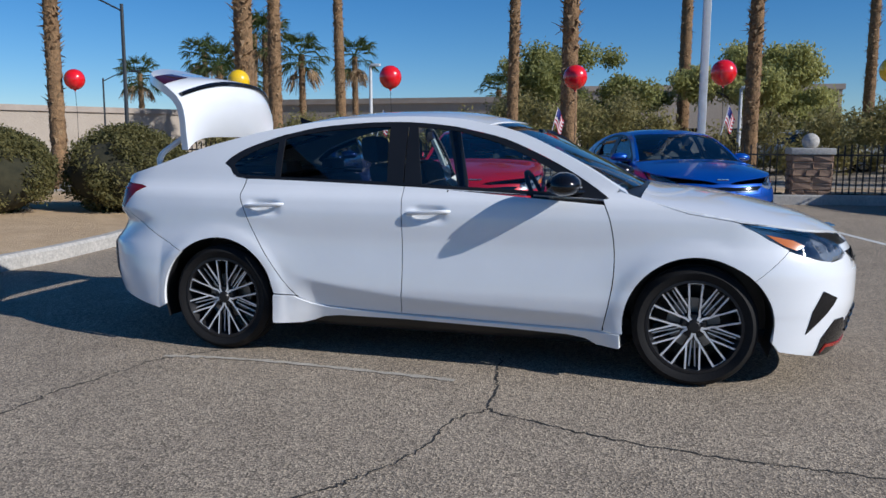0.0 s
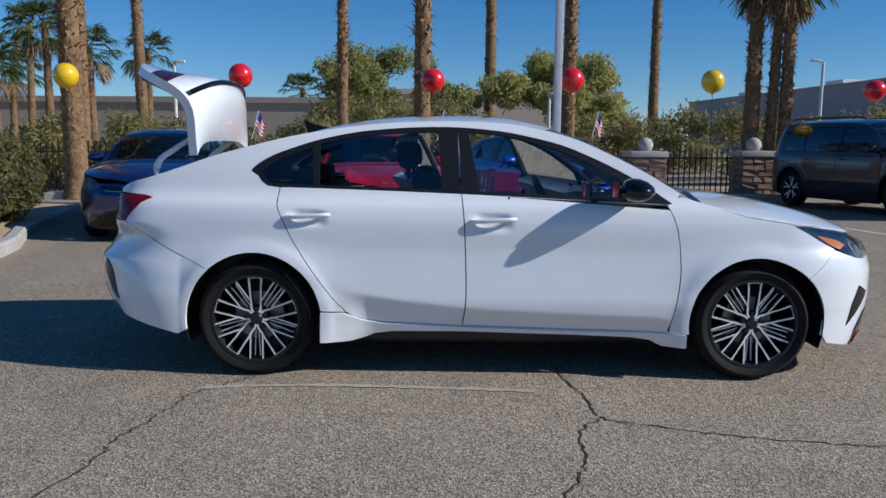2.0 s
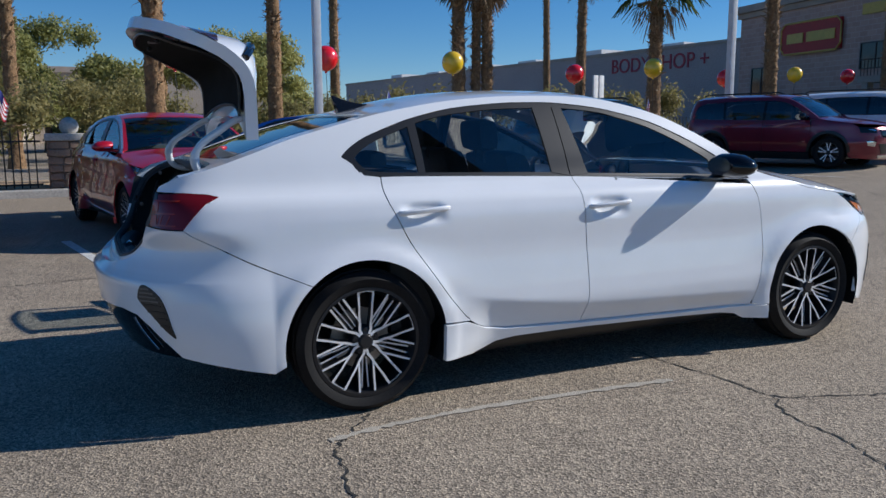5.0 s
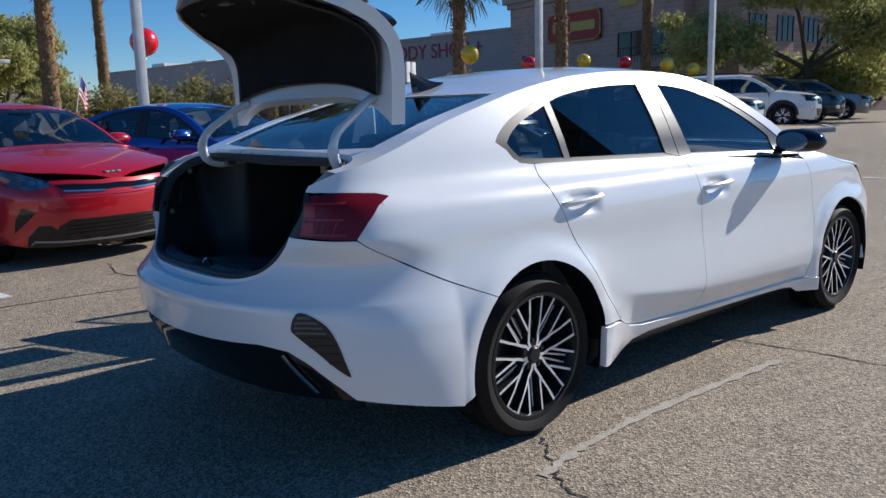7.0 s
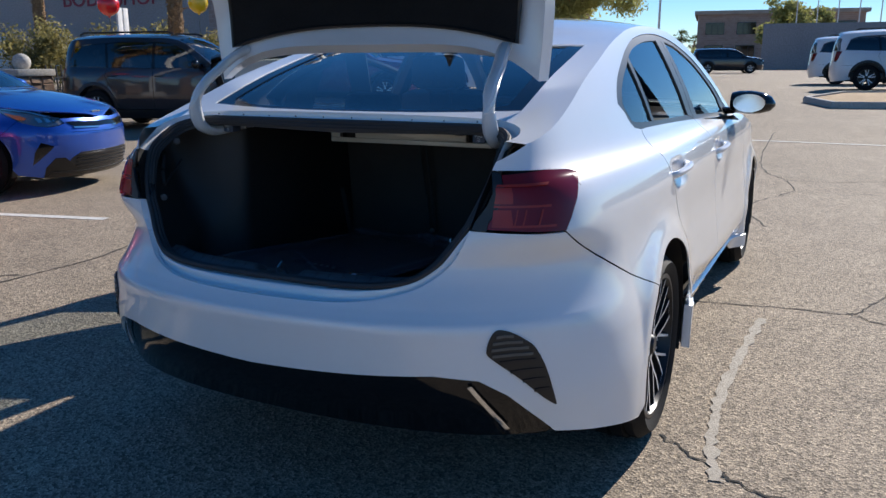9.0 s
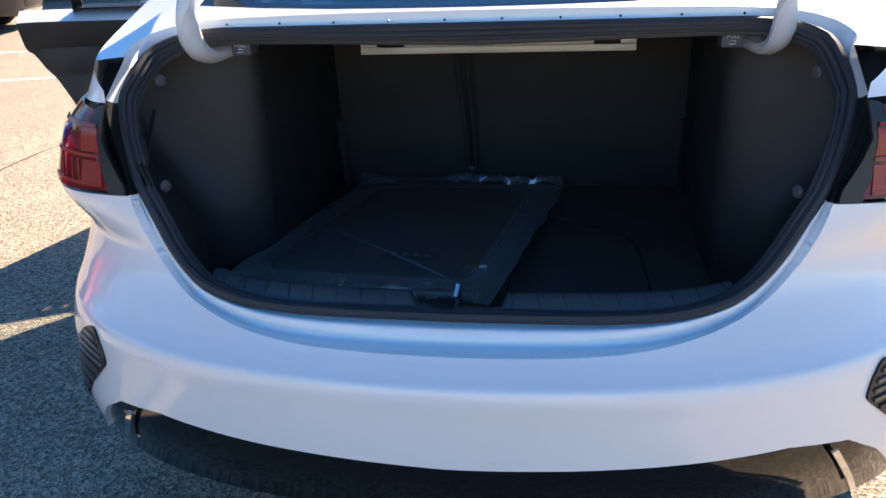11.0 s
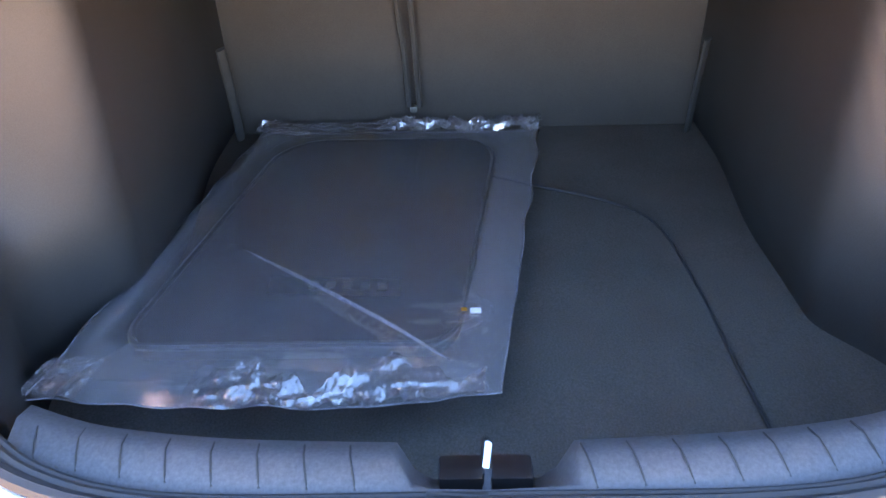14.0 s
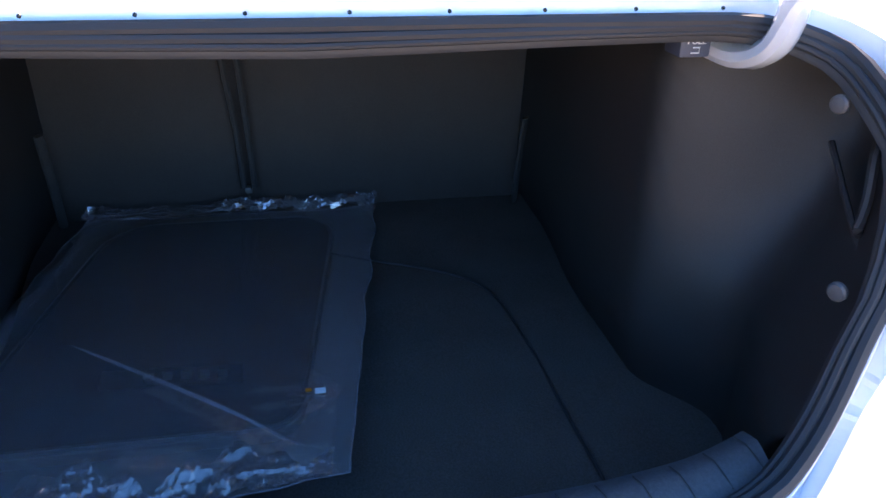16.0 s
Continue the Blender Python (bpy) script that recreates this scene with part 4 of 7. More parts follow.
    fb = arc(fa[0], fa[1], fa[2], -8, 44.5, 10) + [B.sx(1.785, 0.719), B.sx(1.83, 0.703), B.sx(1.94, 0.670), F(0.68, 0.657), F(0.60, 0.666), F(0.53, 0.69), F(0.5, 0.60), F(0.0, 0.585), F(0.0, 0.165), F(0.55, 0.165), F(0.72, 0.175), B.sx(1.76, 0.215)]
    one("front_bumper", [(fb, S)], paint_mat, rim=0.02)
    gr = [F(0.535, 0.695), F(0.55, 0.735), F(0.4, 0.735), F(0.15, 0.722), F(0.0, 0.735), F(0.0, 0.59), F(0.5, 0.605)]
    one("grille_panel", [(gr, S)], paint_mat, proud=-0.004)
    gri = [F(0.525, 0.70), F(0.38, 0.70), F(0.15, 0.685), F(0.0, 0.69), F(0.0, 0.645), F(0.15, 0.64), F(0.45, 0.652)]
    gg = one("grille", [(gri, S)], GLOSSBLACK, proud=0.003, rim=0.004, label="black honeycomb grille")
    acc = [F(0.47, 0.652), F(0.15, 0.638), F(0.12, 0.628), F(0.17, 0.624), F(0.46, 0.638)]
    shell("accent_bar", [(acc, S)], CHROME, gg, 0.04, 0.04, sides=(1, -1), rim=0.006, proud=0.007)
    inl = [F(0.0, 0.40), F(0.42, 0.40), F(0.52, 0.35), F(0.56, 0.255), F(0.0, 0.235)]
    li = one("lower_intake", [(inl, S)], BLACKTRIM, proud=0.003, rim=0.006)
    for z in (0.265, 0.30, 0.335, 0.37):
        br = [F(0.0, z), F(0.47, z), F(0.47, z + 0.012), F(0.0, z + 0.012)]
        shell("intake_bar", [(br, S)], GLOSSBLACK, li, 0.06, 0.06, sides=(1, -1), rim=0.01, proud=0.012)
    inr = [F(0.0, 0.212), F(0.50, 0.222), F(0.68, 0.235), B.sx(1.97, 0.20), B.sx(1.965, 0.19), F(0.68, 0.22), F(0.5, 0.205), F(0.0, 0.196)]
    one("front_lip_accent", [(inr, S)], REDBRIGHT if hero else LAMPSILVER if paint_mat is RED else BLACKTRIM, proud=0.011, rim=0.006)
    lip = [B.sx(1.94, 0.178), F(0.60, 0.168), F(0.0, 0.16), F(0.0, 0.235), F(0.45, 0.25), F(0.58, 0.36), F(0.66, 0.36), F(0.72, 0.27)]
    one("front_lip", [(lip, S)], GLOSSBLACK, proud=0.005, rim=0.01, label="gloss black lower lip")
    sin = [B.sx(1.965, 0.518), B.sx(2.045, 0.475), B.sx(2.03, 0.450), B.sx(1.96, 0.37), B.sx(1.885, 0.30), B.sx(1.915, 0.42)]
    both("side_intake", [(sin, S)], GLOSSBLACK, proud=0.004, rim=0.004)
    bm = bmesh.new()
    for y0, y1 in ((-0.075, -0.03), (-0.018, 0.02), (0.03, 0.075)):
        zb = 0.785
        xb = 2.10
        add_box(bm, (xb, y0, zb - 0.012), (xb + 0.03, y1, zb + 0.006), 0.003)
    part("bonnet_badge", bm, CHROME, car, label="chrome maker badge")
    # handles and mirrors
    for sg in (1, -1):
        for hx, hz in ((-1.07, 0.872), (-0.075, 0.858)):
            y = B.wide(hx - 0.16, hz)
            bm = bmesh.new()
            pts = [(hx - 0.115, -(y - 0.012), hz - 0.004), (hx - 0.09, -(y + 0.010), hz), (hx - 0.02, -(y + 0.022), hz + 0.006), (hx + 0.06, -(y + 0.022), hz + 0.012), (hx + 0.10, -(y + 0.012), hz + 0.014), (hx + 0.12, -(y - 0.012), hz + 0.014)]
            sweep(bm, smooth_line(pts, 4), 0.017, 10, 0.7)
            if sg < 0:
                bmesh.ops.scale(bm, vec=(1, -1, 1), verts=bm.verts)
            dh = part("door_handle", bm, paint_mat, car)
            if hero and sg < 0:
                dh.matrix_basis = swing(-0.235, 0.865, 69) if hx < -0.5 else swing(0.90, 0.86, 67)
        bm = bmesh.new()
        sec = [(0.0, 0.075, 0.052), (0.036, 0.092, 0.064), (0.095, 0.096, 0.068), (0.155, 0.088, 0.060), (0.198, 0.06, 0.042), (0.22, 0.018, 0.012)]
        rings = []
        for k, (dy, rx, rz) in enumerate(sec):
            ring = []
            for a in range(14):
                c, s = math.cos(2 * math.pi * a / 14), math.sin(2 * math.pi * a / 14)
                ex = rx * 1.55 if c < 0 else rx
                ring.append(bm.verts.new((0.662 + 0.004 * k + ex * c * (1 if c > 0 else 0.6), -(0.805 + dy), 1.036 - 0.002 * k + rz * s * (1 - 0.15 * (s < 0)))))
            rings.append(ring)
        for a, b in zip(rings, rings[1:]):
            for k in range(14):
                bm.faces.new((a[k], a[(k + 1) % 14], b[(k + 1) % 14], b[k]))
        bm.faces.new(rings[0])
        bm.faces.new(rings[-1])
        sweep(bm, [(0.74, -0.74, 0.985), (0.70, -0.79, 0.99), (0.68, -0.85, 1.0)], [0.04, 0.032, 0.03], 10, 0.6)
        if sg < 0:
            bmesh.ops.scale(bm, vec=(1, -1, 1), verts=bm.verts)
        mr = part("door_mirror", bm, GLOSSBLACK if hero or paint_mat in (RED, MAROON) is False else paint_mat, car, "gloss black door mirror" if hero else "", sharp=60)
        bm = bmesh.new()
        loop = [bm.verts.new((0.568, -sg * (0.902 + 0.080 * math.cos(a)), 1.036 + 0.048 * math.sin(a))) for a in (2 * math.pi * k / 18 for k in range(18))]
        bm.faces.new(loop)
        part("mirror_glass", bm, CHROME, mr, smooth=False)
        bm = bmesh.new()
        sweep(bm, [(0.752, -sg * 0.84, 1.022), (0.762, -sg * 0.89, 1.021), (0.745, -sg * 0.95, 1.018)], 0.007, 6)
        part("mirror_indicator", bm, CHROME, mr)
        if hero and sg < 0:
            mr.matrix_basis = swing(0.90, 0.86, 67)
    if hero:
        fin(car)
    # wheels and their wells
    for ax in (-1.35, 1.35):
        for left in (False, True):
            add_wheel(car, ax, 0.755 if left else -0.755, 0.317, WHEEL_A, 5, left, hero)
            bm = bmesh.new()
            sg = 1 if left else -1
            a = arc(ax, 0.317, 0.378, -20, 200, 20)
            outer = [bm.verts.new((x, sg * 0.872, z)) for x, z in a]
            inner = [bm.verts.new((x, sg * 0.56, z)) for x, z in a]
            for k in range(20):
                bm.faces.new((outer[k], outer[k + 1], inner[k + 1], inner[k]))
            bm.faces.new(inner)
            part("wheel_well", bm, BLACKTRIM, car)
    bm = bmesh.new()
    add_box(bm, (-1.95, -0.58, 0.19), (1.95, 0.58, 0.27), 0.03)
    part("underbody", bm, BLACKTRIM, car)
    cabin(car, hero)
    if not open_boot:
        lid = dense([(-1.925, 0.0), (-1.925, 0.5), (-1.925, 0.87)], 0.05) + dense([(-1.925, 0.87), (-2.2, 0.87)], 0.08)[1:] + [(-2.24, 0.5), (-2.25, 0.0)]
        back = [B.sy(y, z) for y, z in ((0.0, 1.02), (0.58, 1.0), (0.545, 0.84), (0.0, 0.84))]
        one("boot_lid", [(lid, T), (back, S)], paint_mat)
        dk = dense([(-2.2, 1.0), (-1.92, 1.0)], 0.05) + [(-1.92, 0.88), (-2.2, 0.88)]
        both("rear_deck", [(dk, T)], paint_mat)
    return car


def fin(car):
    """Shark-fin aerial at the rear of the roof."""
    bm = bmesh.new()
    rows = []
    for u in np.linspace(0, 1, 9):
        x = -1.03 - 0.16 * u
        zb = SEDAN.zc(x) - 0.006
        top = zb + 0.012 + 0.085 * u ** 1.3
        w = 0.030 * math.sin(math.pi * min(0.62, 0.12 + 0.5 * u))
        rows.append([bm.verts.new((x - 0.035 * u * k, sgn * w * (1 - k) ** 0.8, zb + (top - zb) * k)) for sgn, k in ((-1, 0.0), (-1, 0.5), (-1, 0.9), (1, 1.0), (1, 0.9), (1, 0.5), (1, 0.0))])
    for a, b in zip(rows, rows[1:]):
        for k in range(6):
            bm.faces.new((a[k], a[k + 1], b[k + 1], b[k]))
    bm.faces.new(rows[0])
    bm.faces.new(rows[-1])
    part("roof_aerial", bm, GLOSSBLACK, car, "gloss black shark-fin aerial")


def blob(bm, lo, hi, r=0.06, lean=0.0, m=None):
    vs = add_box(bm, lo, hi, r)
    zs = lo[2]
    for v in vs:
        v.co.x += lean * (v.co.z - zs)


def cabin(car, hero):
    """Seats, dashboard and wheel seen through the glass."""
    bm = box_bm((-1.1, -0.70, 0.26), (1.0, 0.70, 0.32), 0.02)
    part("cabin_floor", bm, DASH, car)
    for sg in (-1, 1):
        bm = bmesh.new()
        if hero and sg > 0:
            add_box(bm, (-1.0, 0.70, 0.26), (0.9, 0.80, 0.36), 0.02)
            part("sill_trim", bm, DASH, car)
        else:
            add_box(bm, (-1.2, 0.72 * sg - 0.03, 0.3), (0.9, 0.72 * sg + 0.03, 0.93), 0.03)
            part("door_lining", bm, DASH, car)
        y = 0.36 * sg
        bm = bmesh.new()
        blob(bm, (-0.30, y - 0.25, 0.42), (0.24, y + 0.25, 0.60), 0.07)
        part("seat_cushion", bm, SEATC, car)
        bm = bmesh.new()
        blob(bm, (-0.36, y - 0.24, 0.55), (-0.20, y + 0.24, 1.12), 0.07, -0.32)
        part("seat_back", bm, SEATC, car)
        bm = bmesh.new()
        blob(bm, (-0.60, y - 0.125, 1.12), (-0.48, y + 0.125, 1.28), 0.05, -0.1)
        add_box(bm, (-0.55, y - 0.06, 1.06), (-0.535, y - 0.045, 1.14))
        add_box(bm, (-0.55, y + 0.045, 1.06), (-0.535, y + 0.06, 1.14))
        part("headrest", bm, SEATC, car)
    bm = bmesh.new()
    blob(bm, (-1.05, -0.62, 0.42), (-0.55, 0.62, 0.60), 0.07)
    part("rear_seat", bm, SEATC, car)
    bm = bmesh.new()
    blob(bm, (-1.04, -0.60, 0.56), (-0.90, 0.60, 1.02), 0.06, -0.22)
    part("rear_seat_back", bm, SEATC, car)
    for y in (-0.36, 0.36):
        bm = bmesh.new()
        blob(bm, (-1.19, y - 0.12, 1.00), (-1.09, y + 0.12, 1.13), 0.045)
        part("headrest", bm, SEATC, car)
    bm = bmesh.new()
    blob(bm, (0.52, -0.70, 0.70), (1.02, 0.70, 0.94), 0.07)
    part("dashboard", bm, DASH, car)
    bm = bmesh.new()
    add_box(bm, (0.56, -0.16, 0.90), (0.585, 0.12, 1.04), 0.01)
    part("display_screen", bm, GLOSSBLACK, car)
    bm = bmesh.new()
    ring = [(0.36 - 0.19 * 0.42 * math.sin(a), 0.37 + 0.185 * math.cos(a), 0.88 + 0.185 * 0.9 * math.sin(a)) for a in (2 * math.pi * k / 28 for k in range(28))]
    sweep(bm, ring, 0.016, 8, closed=True)
    sweep(bm, [(0.36, 0.20, 0.88), (0.37, 0.37, 0.87), (0.36, 0.54, 0.88)], 0.022, 8)
    sweep(bm, [(0.37, 0.37, 0.87), (0.60, 0.37, 0.78)], 0.03, 8)
    part("steering_wheel", bm, DASH, car)
    bm = bmesh.new()
    add_box(bm, (-1.80, -0.56, 1.042), (-1.12, 0.56, 1.062), 0.008)
    part("parcel_shelf", bm, DASH, car)
    bm = bmesh.new()
    blob(bm, (0.42, -0.11, 1.27), (0.45, 0.11, 1.33), 0.01)
    part("rear_view_mirror", bm, GLOSSBLACK, car)


# ---- the open boot of the white sedan ----
def grid_part(name, rows, mat, parent, label="", smooth=True, flip=False):
    """A skin through rows of points."""
    n, k = len(rows), len(rows[0])
    verts = [p for r in rows for p in r]
    faces = []
    for i in range(n - 1):
        for j in range(k - 1):
            f = (i * k + j, i * k + j + 1, (i + 1) * k + j + 1, (i + 1) * k + j)
            faces.append(tuple(reversed(f)) if flip else f)
    return put(name, mesh_of(name, verts, faces, smooth), mat, parent, None, label)


# the seal round the boot opening: half width, along, up
SEAL = [(0.0, -2.290, 0.680), (0.2, -2.288, 0.682), (0.315, -2.280, 0.688), (0.39, -2.262, 0.700), (0.435, -2.240, 0.718), (0.475, -2.215, 0.752), (0.51, -2.190, 0.800), (0.54, -2.172, 0.845)]
SEAL_UP = [(0.555, -2.158, 0.88), (0.570, -2.138, 0.92), (0.580, -2.118, 0.955), (0.584, -2.098, 0.983), (0.580, -2.072, 1.004), (0.577, -2.048, 1.020), (0.574, -2.022, 1.034), (0.567, -1.998, 1.045), (0.552, -1.976, 1.053),
           (0.53, -1.955, 1.060), (0.50, -1.942, 1.064), (0.465, -1.936, 1.066), (0.42, -1.934, 1.066), (0.30, -1.934, 1.066), (0.15, -1.934, 1.066), (0.0, -1.934, 1.066)]


def boot(car):
    B = SEDAN
    S, T = B.side, B.top
    skin = [Vector(S(*B.sy(y, z))) for y, z in smooth_line(OPENING, 3)]
    nb = len(skin)
    skin += [Vector(S(*B.sy(y, z))) for y, z in ((0.555, 0.88), (0.566, 0.92), (0.577, 0.955), (0.586, 0.99))]
    ns = len(skin)
    skin += [Vector(T(x, min(0.995, y / B.yrail(x)))) for x, y in DECK_EDGE + [(-1.92, 0.30), (-1.92, 0.15), (-1.92, 0.0)]]
    seal = [Vector((x, -y, z)) for y, x, z in smooth_line(SEAL, 3)] + [Vector((x, -y, z)) for y, x, z in SEAL_UP]
    c = Vector((-2.06, 0, 0.88))
    axis = Vector((-0.53, 0, 0.85))
    steps = (0.0, 0.12, 0.28, 0.42, 0.54, 0.63, 0.72, 0.86, 1.0)

    def lay(i, f):
        """From the skin (0) to the seal (1), with the pressed step of the flange."""
        p = skin[i].lerp(seal[i], f)
        k = 1.0 if i < nb - 4 else max(0.0, (nb + 2 - i) / 6)
        low = float(np.interp(f, (0, 0.12, 0.28, 0.42, 0.54, 0.63, 0.72, 0.86, 1.0), (0, -0.006, -0.015, -0.018, -0.012, 0.004, 0.005, -0.003, -0.002)))
        high = -0.010 * math.sin(math.pi * f)
        return p + axis * (low * k + high * (1 - k))

    def inward(i, a, d):
        p = seal[i]
        v = c - p
        v = (v - axis * v.dot(axis)).normalized()
        return p + v * a - axis * d
    flip_y = lambda r: [Vector((p.x, -p.y, p.z)) for p in r]
    full = lambda r: list(reversed(flip_y(r[1:]))) + r
    n = len(skin)
    low = [[lay(i, f) for i in range(nb)] for f in steps]
    grid_part("opening_flange", [full(r) for r in low], WHITE, car, "white painted boot sill flange", flip=True)
    side = [[lay(i, f) for i in range(nb - 1, ns)] for f in steps[::2]]
    up = [[lay(i, f) for i in range(ns - 1, n)] for f in steps[::2]]
    grid_part("lamp_housing", side, BLACKTRIM, car, "black plastic lamp surround", flip=True)
    grid_part("lamp_housing", [flip_y(r) for r in side], BLACKTRIM, car, "black plastic lamp surround")
    grid_part("opening_flange", [r + list(reversed(flip_y(r[:-1]))) for r in up], WHITE, car, "white painted upper flange")
    ring = lambda a, d: [inward(i, a, d) for i in range(n)] + list(reversed(flip_y([inward(i, a, d) for i in range(1, n - 1)])))
    close = lambda r: r + [r[0]]
    for a, d, r in ((0.001, -0.006, 0.0085), (0.013, -0.002, 0.0055), (0.020, 0.003, 0.004)):
        bm = bmesh.new()
        sweep(bm, ring(a, d), r, 8, closed=True)
        part("weatherstrip", bm, SEALRUBBER, car, "black rubber weatherstrip")
    grid_part("opening_lining", [close(ring(0.0, 0.0)), close(ring(0.021, 0.006)), close(ring(0.023, 0.016))], SEALRUBBER, car)
    for y in np.arange(-0.45, 0.46, 0.1):
        bm = bmesh.new()
        bmesh.ops.create_icosphere(bm, subdivisions=1, radius=0.0025, matrix=pose(-1.940, y, 1.084))
        part("strip_clip", bm, GLOSSBLACK, car)
    # side linings: pocket behind the opening, then the wheel house
    zs = np.linspace(0.515, 1.03, 30)
    xs0 = pchip([(0.50, -2.165), (0.68, -2.17), (0.72, -2.20), (0.752, -2.195), (0.80, -2.17), (0.845, -2.155), (0.92, -2.12), (0.985, -2.08), (1.03, -2.03)])
    ys0 = pchip([(0.50, 0.45), (0.68, 0.452), (0.72, 0.458), (0.752, 0.478), (0.80, 0.508), (0.845, 0.535), (0.92, 0.565), (0.985, 0.588), (1.03, 0.59)])
    for sg in (-1, 1):
        rows = []
        for z in zs:
            row = []
            for j in range(61):
                u = j / 60
                x = xs0(z) + (-1.05 - xs0(z)) * u ** 1.15
                inner = 0.452 + 0.036 * soft_step((x + 1.62) / 0.40) + 0.02 * math.exp(-((z - 0.52) / 0.06) ** 2)
                pocket = ys0(z) + 0.09 * max(0.0, min(1.0, (x - xs0(z)) / (-1.97 - xs0(z))))
                w = soft_step((x + 1.94) / 0.13)
                y = pocket * (1 - w) + inner * w
                row.append((x, sg * min(y, -S(*B.sx(x, z))[1] - 0.03), z))
            row.insert(0, (row[0][0] + 0.012, row[0][1] + sg * 0.06, z))
            rows.append(row)
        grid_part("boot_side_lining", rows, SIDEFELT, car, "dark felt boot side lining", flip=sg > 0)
        for px, py, pz in ((-2.03, 0.548, 1.000), (-2.138, 0.512, 0.839)):
            bm = bmesh.new()
            lathe(bm, [(0.0, 0.003), (0.008, 0.0022), (0.0105, 0.0), (0.0105, -0.004)], 14)
            bmesh.ops.transform(bm, matrix=pose(px, sg * py, pz, 0, 0, 25 if sg < 0 else 155), verts=bm.verts)
            part("lining_clip", bm, plain("clip_grey", (0.08, 0.08, 0.085), 0.5), car)
        bm = bmesh.new()
        sweep(bm, smooth_line([(-2.035, sg * 0.606, 0.955), (-2.045, sg * 0.596, 0.945), (-2.06, sg * 0.588, 0.905), (-2.07, sg * 0.578, 0.875), (-2.065, sg * 0.586, 0.862)], 4), 0.006, 8)
        part("lining_handle", bm, SEALRUBBER, car)
        bm = bmesh.new()
        sweep(bm, [(-1.02, sg * 0.604, 0.99), (-1.95, sg * 0.615, 0.93), (-2.09, sg * 0.575, 0.845)][1:], 0.004, 6)
        part("lining_seam", bm, SEALRUBBER, car)
        bm = bmesh.new()
        sweep(bm, [(-1.15, sg * 0.476, 0.53), (-1.175, sg * 0.474, 0.63), (-1.215, sg * 0.470, 0.745)], 0.010, 8, 0.5)
        part("lashing_strap", bm, STRAP, car)
    xs = [-2.19, -2.1, -2.0, -1.9, -1.8, -1.7, -1.6, -1.5, -1.4, -1.3, -1.2, -1.1, -1.04]
    grid_part("boot_floor", [[(x, y, 0.523 + 0.003 * math.sin(9 * x + 4 * y)) for x in xs] for y in np.linspace(-0.60, 0.60, 15)], CARPET, car, "black carpet boot floor")
    bm = bmesh.new()
    sweep(bm, smooth_line([(-1.30, 0.02, 0.526), (-1.387, -0.128, 0.526), (-1.451, -0.247, 0.526), (-1.539, -0.321, 0.526), (-1.726, -0.340, 0.526), (-1.879, -0.341, 0.526), (-2.04, -0.344, 0.526)], 5), 0.0025, 6)
    part("floor_crease", bm, SEALRUBBER, car)
    back = []
    for z in (0.515, 0.60, 0.70, 0.80, 0.90, 1.0, 1.055):
        back.append([(-1.10 - 0.10 * (z - 0.52) + (0.012 if abs(y - 0.10) < 0.02 else 0.0), y, z) for y in (-0.50, -0.35, -0.2, -0.05, 0.07, 0.09, 0.11, 0.13, 0.3, 0.50)])
    grid_part("seat_back_panel", back, FELT, car, "black carpeted rear of the seat backs")
    for y0 in (-0.011, 0.011):
        bm = bmesh.new()
        sweep(bm, [(-1.122, 0.103 + y0, 0.585), (-1.14, 0.108 + y0, 0.72), (-1.155, 0.118 + y0 * 1.3, 0.85), (-1.17, 0.13 + y0 * 1.3, 1.02)], 0.006, 6)
        part("belt_webbing", bm, STRAP, car)
    bm = bmesh.new()
    add_box(bm, (-1.132, 0.098, 0.574), (-1.113, 0.112, 0.588), 0.004)
    part("belt_buckle", bm, GREYTRIM, car)
    # shelf underside and white cross member with its two slots
    bm = box_bm((-1.90, -0.60, 1.050), (-1.05, 0.60, 1.058), 0.003)
    part("shelf_underside", bm, FELT, car)
    bm = bmesh.new()
    for y0, y1, z0, z1 in ((-0.315, 0.315, 0.966, 0.982), (-0.222, 0.212, 0.982, 1.050), (-0.315, -0.280, 0.982, 1.012), (0.276, 0.315, 0.982, 1.012), (-0.222, -0.18, 1.0, 1.026)):
        add_box(bm, (-1.512, y0, z0), (-1.492, y1, z1), 0.003)
    add_box(bm, (-1.50, -0.315, 0.9685), (-1.40, 0.315, 0.9725), 0.001)
    part("cross_member", bm, CREAMMETAL, car, "cream painted cross member")
    # sill trim with ribs, notch and striker
    ys = [y for y in np.linspace(-0.418, 0.418, 60)]
    zi = pchip([(0.0, 0.676), (0.2, 0.680), (0.33, 0.682), (0.42, 0.690), (0.48, 0.715)])
    xi = pchip([(0.0, -2.285), (0.2, -2.28), (0.33, -2.265), (0.42, -2.24), (0.48, -2.215)])
    prof = [(0.0, -0.004), (0.018, 0.014), (0.045, 0.022), (0.07, 0.014), (0.085, -0.008), (0.105, -0.075), (0.112, -0.17)]
    rows = []
    for dx, dz in prof:
        row = []
        for y in ys:
            notch = 0.045 * (1 - soft_step((abs(y) - 0.056) / 0.022)) * (dx > 0.04)
            row.append((xi(abs(y)) + dx, y, max(0.515, zi(abs(y)) + dz - notch)))
        rows.append(row)
    sill = grid_part("sill_trim", rows, SILLPLAST, car, "dark grey ribbed boot sill trim")
